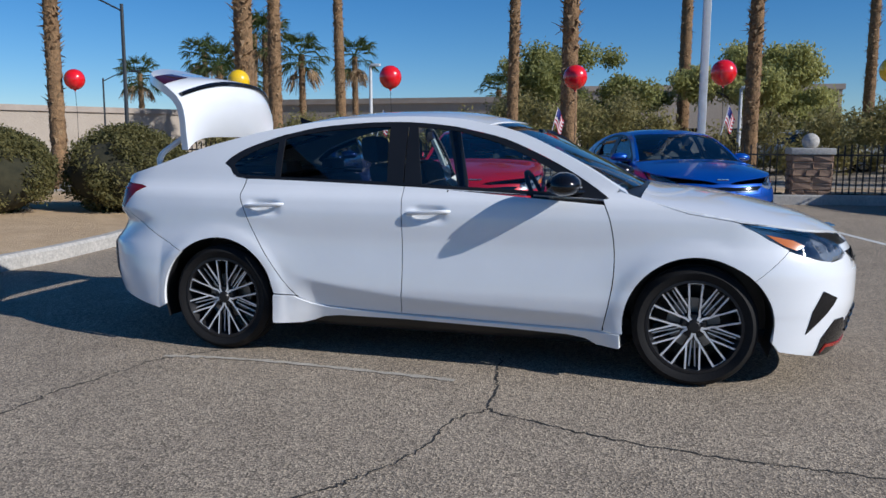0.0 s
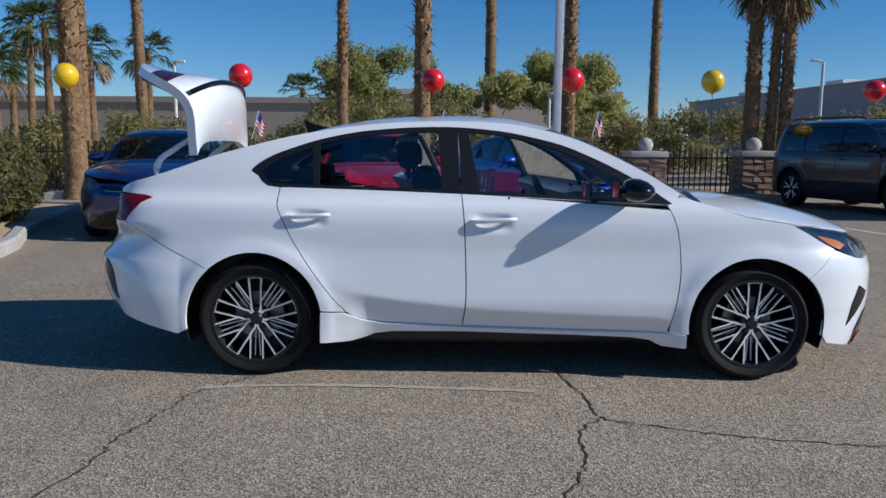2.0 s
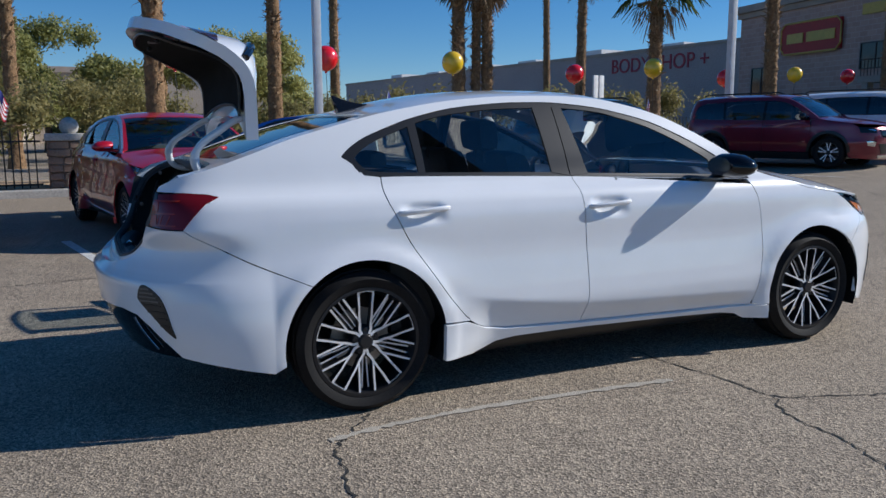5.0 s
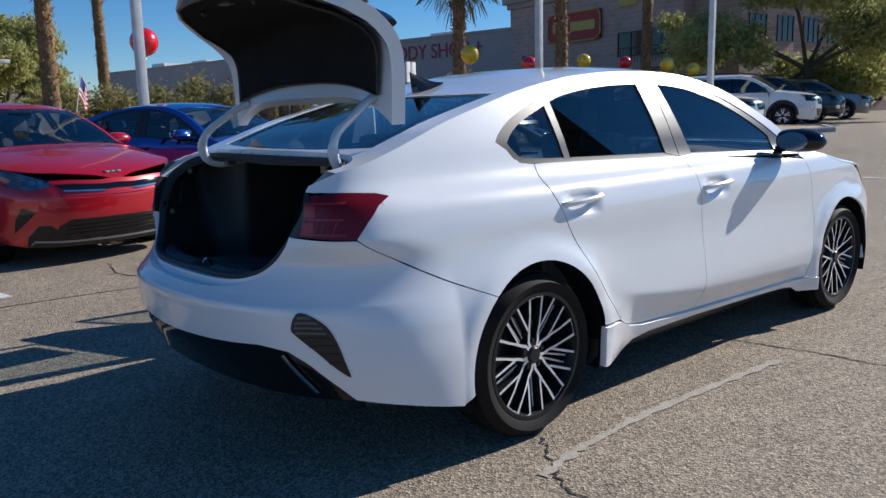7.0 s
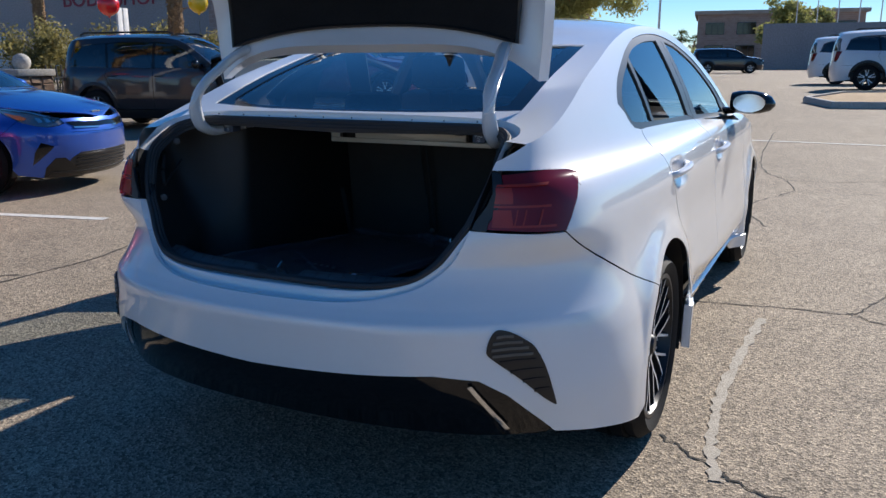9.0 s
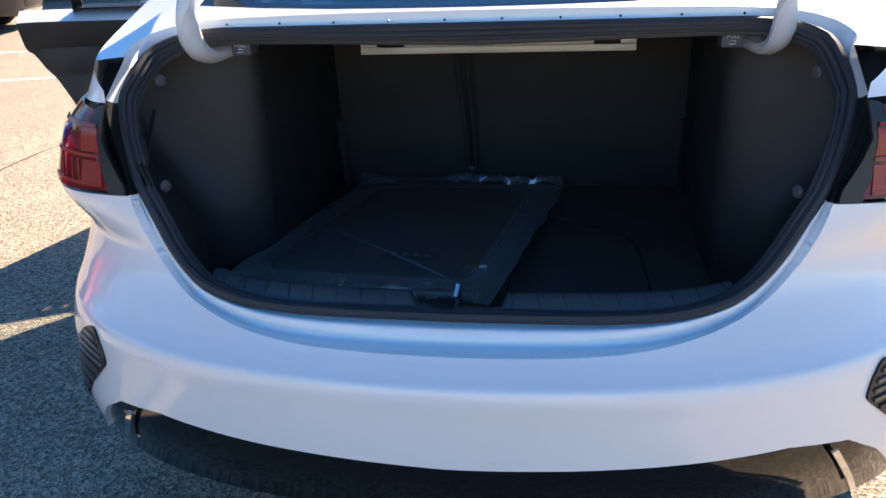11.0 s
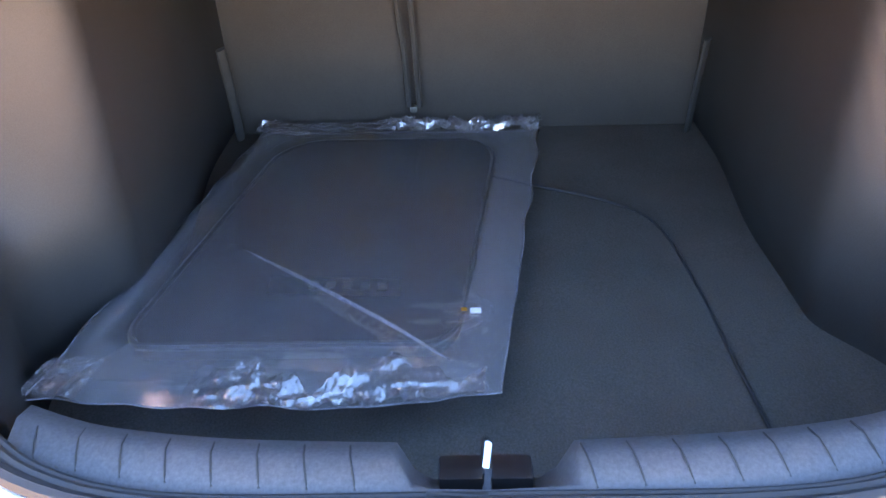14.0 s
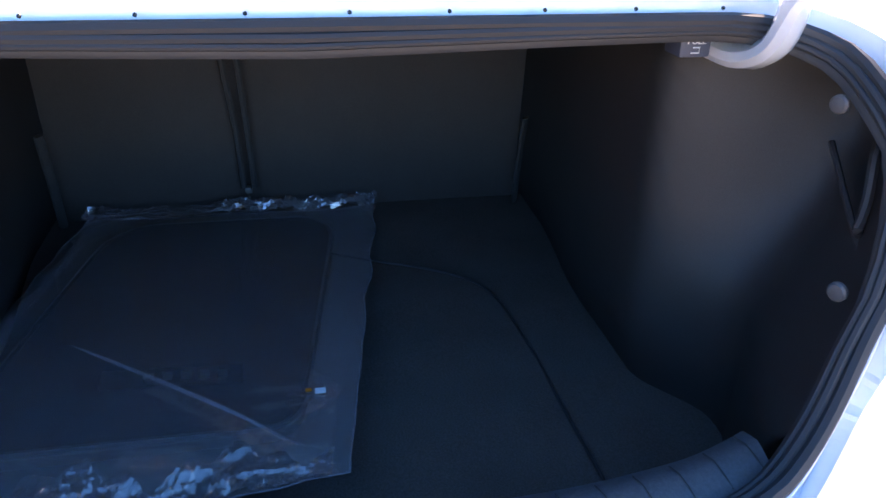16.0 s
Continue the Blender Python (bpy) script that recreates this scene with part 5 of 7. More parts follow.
    for y in np.arange(-0.41, 0.42, 0.040):
        if abs(y) < 0.085:
            continue
        x, z = xi(abs(y)), zi(abs(y))
        bm = bmesh.new()
        sweep(bm, [(x + 0.016, y, z + 0.0122), (x + 0.030, y + 0.003, z + 0.0187), (x + 0.045, y + 0.006, z + 0.0222), (x + 0.062, y + 0.008, z + 0.0172)], 0.0010, 5)
        part("rib", bm, SEALRUBBER, sill)
    bm = bmesh.new()
    sweep(bm, [(-2.205, -0.0, 0.66), (-2.222, 0.0, 0.70), (-2.238, 0.0, 0.712), (-2.25, 0.0, 0.70), (-2.25, 0, 0.66)], 0.0045, 8)
    part("lock_striker", bm, CHROME, car)
    bm = bmesh.new()
    add_box(bm, (-2.235, -0.042, 0.652), (-2.205, 0.042, 0.668), 0.004)
    part("striker_cover", bm, BLACKTRIM, car)
    # goose-neck hinges and release boxes
    for sg in (-1, 1):
        bm = bmesh.new()
        path = [(-1.82, 0.445, 1.045), (-1.835, 0.466, 1.040), (-1.872, 0.487, 1.030), (-1.92, 0.500, 1.028), (-1.968, 0.505, 1.052), (-1.986, 0.503, 1.11), (-1.957, 0.496, 1.17), (-1.88, 0.485, 1.225), (-1.82, 0.472, 1.265), (-1.775, 0.462, 1.285)]
        sweep(bm, smooth_line([(x, sg * y, z) for x, y, z in path], 4), 0.021, 10, 0.75)
        part("hinge_arm", bm, WHITEMETAL, car, "white goose-neck hinge arm")
        bm = bmesh.new()
        add_box(bm, (-1.91, sg * 0.442 - 0.019, 1.024), (-1.87, sg * 0.442 + 0.019, 1.052), 0.004)
        rb = part("release_box", bm, plain("box_blue_grey", (0.06, 0.07, 0.10), 0.5), car)
        words("PULL", rb, pose(-1.9112, sg * 0.442, 1.043, 90, 0, -90), 0.0105, SIGNWHITE, "release_word", 0.0004)
        bm = bmesh.new()
        sweep(bm, [(-1.9115, sg * 0.442 + 0.004, 1.036), (-1.9115, sg * 0.442 - 0.004, 1.036), (-1.9115, sg * 0.442 - 0.004, 1.030), (-1.9115, sg * 0.442 + 0.006, 1.030)], 0.0009, 5)
        part("release_arrow", bm, SIGNWHITE, rb)
    # lid, standing open
    mid = [(-1.735, 1.272), (-1.70, 1.34), (-1.675, 1.42), (-1.655, 1.50), (-1.655, 1.57), (-1.675, 1.625), (-1.73, 1.655), (-1.80, 1.668), (-1.90, 1.678), (-2.0, 1.69), (-2.07, 1.705), (-2.13, 1.722), (-2.175, 1.738)]
    end = [(-1.725, 1.19), (-1.728, 1.29), (-1.730, 1.38), (-1.738, 1.44), (-1.755, 1.485), (-1.780, 1.52), (-1.81, 1.548), (-1.85, 1.578), (-1.92, 1.615), (-1.985, 1.645), (-2.05, 1.675), (-2.10, 1.70), (-2.15, 1.725)]
    half = [0.575, 0.585, 0.59, 0.592, 0.592, 0.590, 0.588, 0.583, 0.562, 0.525, 0.465, 0.37, 0.22]
    qs = [math.sin(a) for a in np.linspace(-math.pi / 2, math.pi / 2, 25)]
    outer, inner, inner2 = [], [], []
    for i, h in enumerate(half):
        ro, ri, rj = [], [], []
        for q in qs:
            w = abs(q) ** (5.0 if i == 0 else 2.6)
            at = lambda k: Vector((mid[k][0] * (1 - w) + end[k][0] * w, 0, mid[k][1] * (1 - w) + end[k][1] * w))
            p = at(i)
            t = (at(min(i + 1, 12)) - at(max(i - 1, 0))).normalized()
            n = Vector((t.z, 0, -t.x))
            p = p + Vector((0, q * h, 0))
            ro.append(p)
            ri.append(p - n * 0.05 + Vector((0, -q * 0.012, 0)))
            rj.append(p - n * 0.058)
        outer.append(ro)
        inner.append(ri)
        inner2.append(rj)
    lid = grid_part("boot_lid", outer, WHITE, car, "open white boot lid", flip=True)
    edge = lambda rows: rows[0] + [r[-1] for r in rows[1:-1]] + list(reversed(rows[-1])) + [r[0] for r in reversed(rows[1:-1])]
    eo, ei = edge(outer), edge(inner)
    grid_part("lid_edge", [close(eo), close(ei)], WHITE, lid)
    grid_part("lid_inner_panel", inner, WHITEMETAL, lid, "white pressed inner lid panel")
    sel = range(3, 22)
    liner = []
    for i in range(1, 12):
        k = (0.93 if i < 9 else 0.88)
        liner.append([Vector((inner2[i][j].x, inner2[i][j].y * k, inner2[i][j].z)) for j in sel])
    off = Vector((-0.008, 0, -0.008))
    grid_part("lid_liner", [[p + off for p in r] for r in liner], LIDFELT, lid, "black felt lid lining")
    e2 = edge([[p + off for p in r] for r in liner])
    bm = bmesh.new()
    sweep(bm, e2, 0.006, 6, closed=True)
    part("liner_edge", bm, BLACKTRIM, lid)
    nrm = Vector((0.6, 0, 0.8))
    bm = bmesh.new()
    sweep(bm, [outer[5][j] + nrm * 0.006 for j in range(2, 23)], 0.020, 8, 0.7)
    part("lid_spoiler", bm, GLOSSBLACK, lid, "gloss black lip spoiler")
    up = Vector((0.05, 0, 0.999))
    for js in (range(0, 8), range(17, 25)):
        rows = [[outer[i][j] + up * 0.005 for j in js] for i in (7, 8, 9)]
        rows[0] = [p * 0.6 + q * 0.4 for p, q in zip(rows[0], rows[1])]
        grid_part("lid_lamp", rows, DARKLENS, lid, "dark smoked red lid lamp section", flip=True)
    for y in (-0.42, -0.2, 0.2, 0.42):
        for x, z in ((-2.02, 1.612),):
            bm = bmesh.new()
            bmesh.ops.create_icosphere(bm, subdivisions=2, radius=0.011, matrix=pose(x - 0.06 * (abs(y) < 0.3), y, z + 0.012 * (abs(y) < 0.3)))
            part("lid_buffer", bm, BLACKTRIM, lid)
    bm = bmesh.new()
    add_box(bm, (-2.10, -0.04, 1.635), (-2.04, 0.04, 1.655), 0.006)
    part("lid_lock", bm, BLACKTRIM, lid)


def mat_bag():
    """Carpet mats in a clear plastic bag on the boot floor."""
    bag = thing("floor_mat_bag", "new dark floor mats in a clear plastic bag on boot carpet", "floor mats")
    cs = [Vector((-2.072, 0.500, 0.62)), Vector((-2.02, -0.028, 0.575)), Vector((-1.13, -0.165, 0.53)), Vector((-1.165, 0.428, 0.545))]

    def at(u, v):
        return cs[0] * (1 - u) * (1 - v) + cs[1] * u * (1 - v) + cs[2] * u * v + cs[3] * (1 - u) * v
    # the pile of mats
    out = []
    m0, m1, n0, n1, r = 0.10, 0.87, 0.115, 0.945, 0.07
    for cu, cv, a0 in ((m1 - r, n0 + r, -90), (m1 - r * 2.2, n1 - r * 2.0, 0), (m0 + r * 2.2, n1 - r * 2.0, 90), (m0 + r, n0 + r, 180)):
        rr = r if cv < 0.5 else r * 2.0
        for k in range(7):
            a = radians(a0 + 90 * k / 6)
            out.append((cu + rr * math.cos(a), cv + rr * math.sin(a)))
    bm = bmesh.new()
    tops = []
    for dz in (-0.022, 0.0):
        tops.append([bm.verts.new(at(u, v) + Vector((0, 0, dz))) for u, v in out])
    bm.faces.new(tops[1])
    n = len(out)
    for k in range(n):
        bm.faces.new((tops[0][k], tops[0][(k + 1) % n], tops[1][(k + 1) % n], tops[1][k]))
    mats = part("floor_mat", bm, surface("mat_pile", (0.040, 0.035, 0.035), (0.062, 0.055, 0.055), 9.0, 0.95, fine=320, bumpy=0.5, dist=0.002, spec=0.1), bag, "dark grey carpet mats")
    bm = bmesh.new()
    sweep(bm, [at(u, v) + Vector((0, 0, -0.001)) for u, v in out], 0.005, 6, closed=True)
    part("stitched_edge", bm, BLACKTRIM, mats)
    bm = bmesh.new()
    a, b = at(0.36, 0.275), at(0.70, 0.262)
    d = (b - a).normalized()
    up = Vector((0, 0, 0.004))
    w = Vector((0.022, 0, 0))
    f = [bm.verts.new(p + up) for p in (a - w, b - w, b + w, a + w)]
    bm.faces.new(f)
    bd = part("woven_badge", bm, GLOSSBLACK, mats, smooth=False)
    bm = bmesh.new()
    for k in range(5):
        p = a + (b - a) * (0.30 + 0.13 * k)
        q = p + d * 0.013
        bm.faces.new([bm.verts.new(s + up * 1.5) for s in (p - w * 0.4, q - w * 0.4, q + w * 0.4, p + w * 0.4)])
    part("badge_mark", bm, GREYTRIM, bd, smooth=False)
    bm = bmesh.new()
    tg = at(0.905, 0.165) + Vector((0, 0, 0.0205))
    add_box(bm, tg - Vector((0.005, 0.010, 0.001)), tg + Vector((0.005, 0.004, 0.001)))
    part("tag", bm, SIGNWHITE, mats, smooth=False)
    # the film
    def edge(u, v):
        """The bag's ragged outline."""
        p = at(u, v)
        front = max(0.0, 1 - v / 0.12)
        p = p + Vector((-0.028 * math.sin(math.pi * min(1, max(0, (u - 0.08) / 0.9))) * front * (0.6 + 0.4 * u), 0, 0))
        p.y += 0.010 * noise.noise(Vector((v * 9, 2.0 if u < 0.5 else 7.0, 0))) * (abs(u - 0.5) * 2) ** 4
        p.x += 0.010 * noise.noise(Vector((u * 9, 5.0, 0))) * (abs(v - 0.5) * 2) ** 4
        return p
    nu, nv = 60, 80
    rows = []
    for j in range(nv + 1):
        v = j / nv
        row = []
        for i in range(nu + 1):
            u = i / nu
            p = edge(u, v)
            e = min(u, 1 - u, v * 1.3, (1 - v) * 1.3)
            puff = 0.015 * min(1.0, e / 0.05)
            big = noise.noise(p * 6.0) * 0.004 + noise.noise(p * 17.0) * 0.0015
            line = u - 0.22 - 0.72 * (0.38 - v) / 0.36
            fold = 0.007 * math.exp(-(line / 0.018) ** 2) if 0.02 < v < 0.38 else 0.0
            corner = math.exp(-(((u - 0.9) / 0.16) ** 2 + ((v - 0.2) / 0.10) ** 2))
            pleat = 0.004 * corner * math.sin(34 * math.atan2(v - 0.17, u - 0.95) / 3)
            row.append(p + Vector((0, 0, puff + big + fold + pleat)))
        rows.append(row)
    over, border = [], []
    for j in range(nv):
        for i in range(nu):
            k = j * (nu + 1) + i
            u, v = (i + 0.5) / nu, (j + 0.5) / nv
            cut = abs(u - 0.485) * 0.9 + v > 1.20
            (over if 0.09 < u < 0.88 and 0.105 < v < 0.955 and not cut else border).append((k, k + 1, k + nu + 2, k + nu + 1))
    verts = [p for r in rows for p in r]
    put("plastic_film", mesh_of("plastic_film", verts, over, True), FILM, bag, None, "wrinkled clear plastic film")
    put("film_border", mesh_of("film_border", verts, border, True), FILMB, bag, None, "doubled film round the mats")
    # hem round the bag and the long fold across it
    bm = bmesh.new()
    rim = [rows[0][i] for i in range(nu)] + [rows[j][nu] for j in range(nv)] + [rows[nv][i] for i in range(nu, 0, -1)] + [rows[j][0] for j in range(nv, 0, -1)]
    sweep(bm, rim, 0.0013, 5, closed=True)
    part("bag_hem", bm, FILMB, bag)
    bm = bmesh.new()
    sweep(bm, [edge(0.22 + 0.72 * (0.38 - v) / 0.36, v) + Vector((0, 0, 0.020)) for v in np.linspace(0.36, 0.05, 16)], [0.0005 + 0.003 * math.sin(math.pi * k / 15) ** 0.5 for k in range(16)], 6, 0.35)
    part("film_fold", bm, FILMB, bag)
    def crinkle(u0, u1, v0, v1, n, k, amp, lift, mask):
        """A gathered stretch of film in small sharp steps that face the tail."""
        verts, faces = [], []
        for j in range(k + 1):
            for i in range(n + 1):
                u, v = u0 + (u1 - u0) * i / n, v0 + (v1 - v0) * j / k
                p = edge(u, v)
                q = Vector((p.x, p.y * 0.55 + p.x * 0.3, 0.0))
                step = p.x / 0.021 + 1.7 * noise.noise(q * 24) + 0.9 * noise.noise(q * 70)
                h = (step % 1.0) * 0.8 + 0.5 * noise.noise(q * 45) + 0.35 * noise.noise(Vector((p.x * 60 + p.y * 170, p.y * 60, 3.0)))
                verts.append(p + Vector((0, 0, lift + amp * h * mask(u, v))))
        for j in range(k):
            for i in range(n):
                a = j * (n + 1) + i
                if mask(u0 + (u1 - u0) * (i + 0.5) / n, v0 + (v1 - v0) * (j + 0.5) / k) > 0.12:
                    faces += ((a, a + 1, a + n + 2), (a, a + n + 2, a + n + 1)) if (i * 7 + j * 3) % 5 < 3 else ((a, a + 1, a + n + 1), (a + 1, a + n + 2, a + n + 1))
        put("gathered_film", mesh_of("gathered_film", verts, faces), FILMC, bag, None, "crinkled bag end")
    crinkle(0.30, 0.97, -0.012, 0.085, 150, 26, 0.011, 0.014, lambda u, v: max(0.0, 1 - abs((u - 0.645) / 0.33) ** 3) * (1.0 if v < 0.045 + 0.022 * math.sin(u * 19) + 0.012 * math.sin(u * 61) else 0.1))
    crinkle(0.0, 1.0, 0.955, 1.022, 170, 18, 0.021, 0.015, lambda u, v: 0.35 + 0.65 * soft_step((u - 0.35) / 0.2) + 0.5 * max(0, 1 - u / 0.1))
    crinkle(0.0, 0.12, -0.01, 0.07, 26, 20, 0.005, 0.012, lambda u, v: 0.7)
    crinkle(0.80, 0.96, 0.12, 0.24, 40, 26, 0.0035, 0.014, lambda u, v: max(0.0, 1.0 - math.hypot((u - 0.89) / 0.075, (v - 0.17) / 0.055)))
    bm = bmesh.new()
    tg = at(0.90, 0.168) + Vector((0, 0, 0.021))
    add_box(bm, tg + Vector((-0.004, 0.006, 0)), tg + Vector((0.003, 0.014, 0.001)))
    part("tag", bm, AMBER, bag, "orange and white tag", smooth=False)


# ---- other vehicles ----
SUVB = Body(
    zc=[(-2.42, 1.30), (-2.33, 1.52), (-2.2, 1.63), (-1.8, 1.685), (-1.0, 1.71), (0.0, 1.70), (0.35, 1.66), (0.7, 1.50), (1.05, 1.27), (1.2, 1.175), (1.5, 1.13), (1.9, 1.08), (2.2, 1.01), (2.36, 0.92), (2.42, 0.85)],
    zrail=[(-2.42, 1.22), (-2.33, 1.42), (-2.2, 1.54), (-1.8, 1.60), (-1.0, 1.635), (0.0, 1.625), (0.35, 1.58), (0.7, 1.42), (1.05, 1.20), (1.2, 1.10), (1.5, 1.06), (1.9, 1.01), (2.2, 0.95), (2.36, 0.88)],
    ys=[(0.15, 0.84), (0.3, 0.90), (0.45, 0.925), (0.6, 0.945), (0.75, 0.945), (0.9, 0.94), (1.02, 0.92), (1.08, 0.885), (1.15, 0.865), (1.3, 0.82), (1.5, 0.735), (1.65, 0.66)],
    xr=[(0.2, -2.33), (0.4, -2.40), (0.6, -2.41), (0.9, -2.38), (1.1, -2.36), (1.3, -2.33), (1.5, -2.25), (1.65, -2.15)],
    xf=[(0.15, 2.25), (0.3, 2.36), (0.5, 2.41), (0.7, 2.42), (0.85, 2.40), (0.95, 2.33)],
    ends=(-1.85, 1.8), taper=(0.015, 0.03, 0.015, 0.05), arches=((-1.41, 0.37, 0.415), (1.41, 0.37, 0.415)))


def suv(name, label, group, m, paint_mat, glass_mat=GLASS_D):
    B = SUVB
    S, T = B.side, B.top
    car = thing(name, label, "car", group, m=m)
    du = 0.09
    ra, fa = B.arches
    win = [(-2.08, 1.13), (-1.95, 1.42), (-1.7, 1.50), (-0.9, 1.545), (0.0, 1.54), (0.3, 1.50), (0.62, 1.36), (0.92, 1.16), (0.95, 1.10), (-0.2, 1.09)]
    for sg in (1, -1):
        up = B.rail(-2.25, 1.15, 30) + [(1.08, 1.09)] + [(x, z + 0.004) for x, z in ((0.95, 1.098), (0.92, 1.165), (0.62, 1.365), (0.3, 1.505), (0.0, 1.545), (-0.9, 1.55), (-1.7, 1.505), (-1.95, 1.425), (-2.085, 1.13))] + [B.sx(-2.2, 1.12)]
        shell("upper_side", [(up, S)], paint_mat, car, du, du, sides=(sg,))
        glz = [(-2.08, 1.13), (-1.95, 1.42), (-1.7, 1.50), (-1.22, 1.53), (-1.15, 1.105)]
        shell("quarter_glass", [(glz, S)], GLASS_D, car, du, du, sides=(sg,), rim=0.01, proud=-0.006)
        shell("rear_door_glass", [([(-1.10, 1.105), (-1.17, 1.53), (-0.9, 1.545), (-0.18, 1.545), (-0.16, 1.09)], S)], GLASS_D, car, du, du, sides=(sg,), rim=0.01, proud=-0.006)
        shell("front_door_glass", [([(-0.10, 1.09), (-0.12, 1.545), (0.0, 1.54), (0.3, 1.50), (0.62, 1.36), (0.92, 1.16), (0.95, 1.10)], S)], glass_mat, car, du, du, sides=(sg,), rim=0.01, proud=-0.006)
        shell("window_surround", [([(-1.22, 1.53), (-1.17, 1.53), (-1.10, 1.105), (-1.15, 1.105)], S), ([(-0.18, 1.545), (-0.12, 1.545), (-0.10, 1.09), (-0.16, 1.09)], S)], GLOSSBLACK, car, du, du, sides=(sg,), proud=-0.002)
        fd = [(-0.12, 1.083), (0.95, 1.092), (1.0, 0.9), (1.0, 0.55), (0.93, 0.36), (-0.12, 0.36)]
        rd = [(-0.13, 1.083), (-1.12, 1.10), (-1.16, 0.95), (-0.98, 0.62), (-0.86, 0.36), (-0.13, 0.36)]
        for nm, o, hx in (("front_door", fd, 0.02), ("rear_door", rd, -0.98)):
            d = shell(nm, [(o, S)], paint_mat, car, du, du, sides=(sg,))
            bm = bmesh.new()
            y = B.wide(hx, 0.95)
            sweep(bm, [(hx - 0.1, sg * -(y - 0.005), 0.95), (hx, sg * -(y + 0.03), 0.955), (hx + 0.1, sg * -(y - 0.005), 0.96)], 0.017, 8, 0.6)
            part("door_handle", bm, paint_mat, car)
        fen = [(1.0, 1.09), (1.08, 1.085)] + B.rail(1.15, 1.85, 10) + [B.sx(2.0, 0.93), B.sx(1.98, 0.80), B.sx(1.85, 0.72)] + arc(fa[0], fa[1], fa[2], 52, 176, 18) + [(0.945, 0.36), (1.008, 0.55), (1.008, 0.9)]
        shell("front_fender", [(fen, S)], paint_mat, car, du, du, sides=(sg,))
        qp = [(-1.125, 1.10), (-2.08, 1.125), B.sx(-2.15, 1.12), B.sx(-2.22, 0.8), B.sx(-2.1, 0.70)] + arc(ra[0], ra[1], ra[2], 128, 4, 18) + [(-0.87, 0.37), (-0.985, 0.63), (-1.168, 0.95)]
        shell("rear_quarter", [(qp, S)], paint_mat, car, du, du, sides=(sg,))
        clad = [(-0.99, 0.35), (0.99, 0.35), (0.99, 0.20), (-0.99, 0.20)]
        shell("lower_cladding", [(clad, S)], BLACKTRIM, car, du, du, sides=(sg,), proud=0.012, rim=0.05)
        for a in (ra, fa):
            ring = arc(a[0], a[1], a[2], 0, 180, 18) + arc(a[0], a[1], a[2] + 0.06, 180, 0, 18)
            shell("arch_cladding", [(ring, S)], BLACKTRIM, car, 0.06, 0.06, sides=(sg,), proud=0.012)
        tl = [B.sx(-2.1, 1.10), B.sy(0.62, 1.08), B.sy(0.60, 0.82), B.sx(-2.2, 0.84)]
        shell("tail_lamp", [(tl, S)], REDLENS, car, 0.06, 0.06, sides=(sg,), proud=0.006)
        F = lambda y, z: B.sy(y, z, False)
        hl = [B.sx(2.0, 0.93), F(0.66, 0.90), F(0.6, 0.88), F(0.6, 0.79), B.sx(2.05, 0.80)]
        h = shell("headlight", [(hl, S)], GLOSSBLACK, car, 0.06, 0.06, sides=(sg,), proud=0.003, label="dark headlight unit")
        shell("daylight_strip", [([F(0.62, 0.86), F(0.75, 0.875), F(0.75, 0.86), F(0.62, 0.845)], S)], CHROME, h, 0.06, 0.06, sides=(sg,), proud=0.008)
        fog = [F(0.62, 0.62), F(0.80, 0.62), F(0.78, 0.52), F(0.64, 0.50)]
        shell("fog_lamp", [(fog, S)], CHROME, car, 0.06, 0.06, sides=(sg,), proud=0.006)
        bm = bmesh.new()
        bmesh.ops.create_icosphere(bm, subdivisions=2, radius=0.12, matrix=pose(0.86, sg * 1.03, 1.16) @ Matrix.Diagonal((0.6, 1.0, 0.7, 1)))
        sweep(bm, [(0.9, sg * 0.88, 1.10), (0.87, sg * 0.98, 1.12)], 0.03, 8)
        part("door_mirror", bm, GLOSSBLACK if paint_mat is not SILVERW else paint_mat, car)
        bm = bmesh.new()
        sweep(bm, [(-1.8, sg * 0.63, 1.68), (-1.7, sg * 0.64, 1.72), (0.1, sg * 0.64, 1.73), (0.25, sg * 0.64, 1.69)], 0.018, 8)
        part("roof_rail", bm, BLACKTRIM, car)
    both = (1, -1)
    F = lambda y, z: B.sy(y, z, False)
    hood = [(1.22, 0.0), (1.2, 0.5), (1.15, 1.0)] + dense([(1.15, 1.0), (1.85, 1.0)], 0.1)[1:] + [(2.1, 0.9), (2.25, 0.6), (2.3, 0.0)]
    shell("hood", [(hood, T)], paint_mat, car, du, du, sides=both)
    nose = [B.sx(1.98, 0.93), F(0.6, 0.90), F(0.4, 0.93), F(0.0, 0.935), F(0.0, 0.20), F(0.6, 0.22), B.sx(1.85, 0.26)] + arc(fa[0], fa[1], fa[2], -6, 51, 8) + [B.sx(1.85, 0.725)]
    shell("front_bumper", [(nose, S)], paint_mat, car, du, du, sides=both)
    gri = [F(0.52, 0.86), F(0.0, 0.86), F(0.0, 0.70), F(0.45, 0.70)]
    g = shell("grille", [(gri, S)], GLOSSBLACK, car, du, du, sides=both, proud=0.008, label="black mesh grille")
    low = [F(0.55, 0.56), F(0.0, 0.56), F(0.0, 0.34), F(0.42, 0.34)]
    shell("lower_intake", [(low, S)], BLACKTRIM, car, du, du, sides=both, proud=0.008)
    skid = [F(0.5, 0.31), F(0.0, 0.31), F(0.0, 0.24), F(0.45, 0.24)]
    shell("skid_plate", [(skid, S)], CHROME, car, du, du, sides=both, proud=0.012)
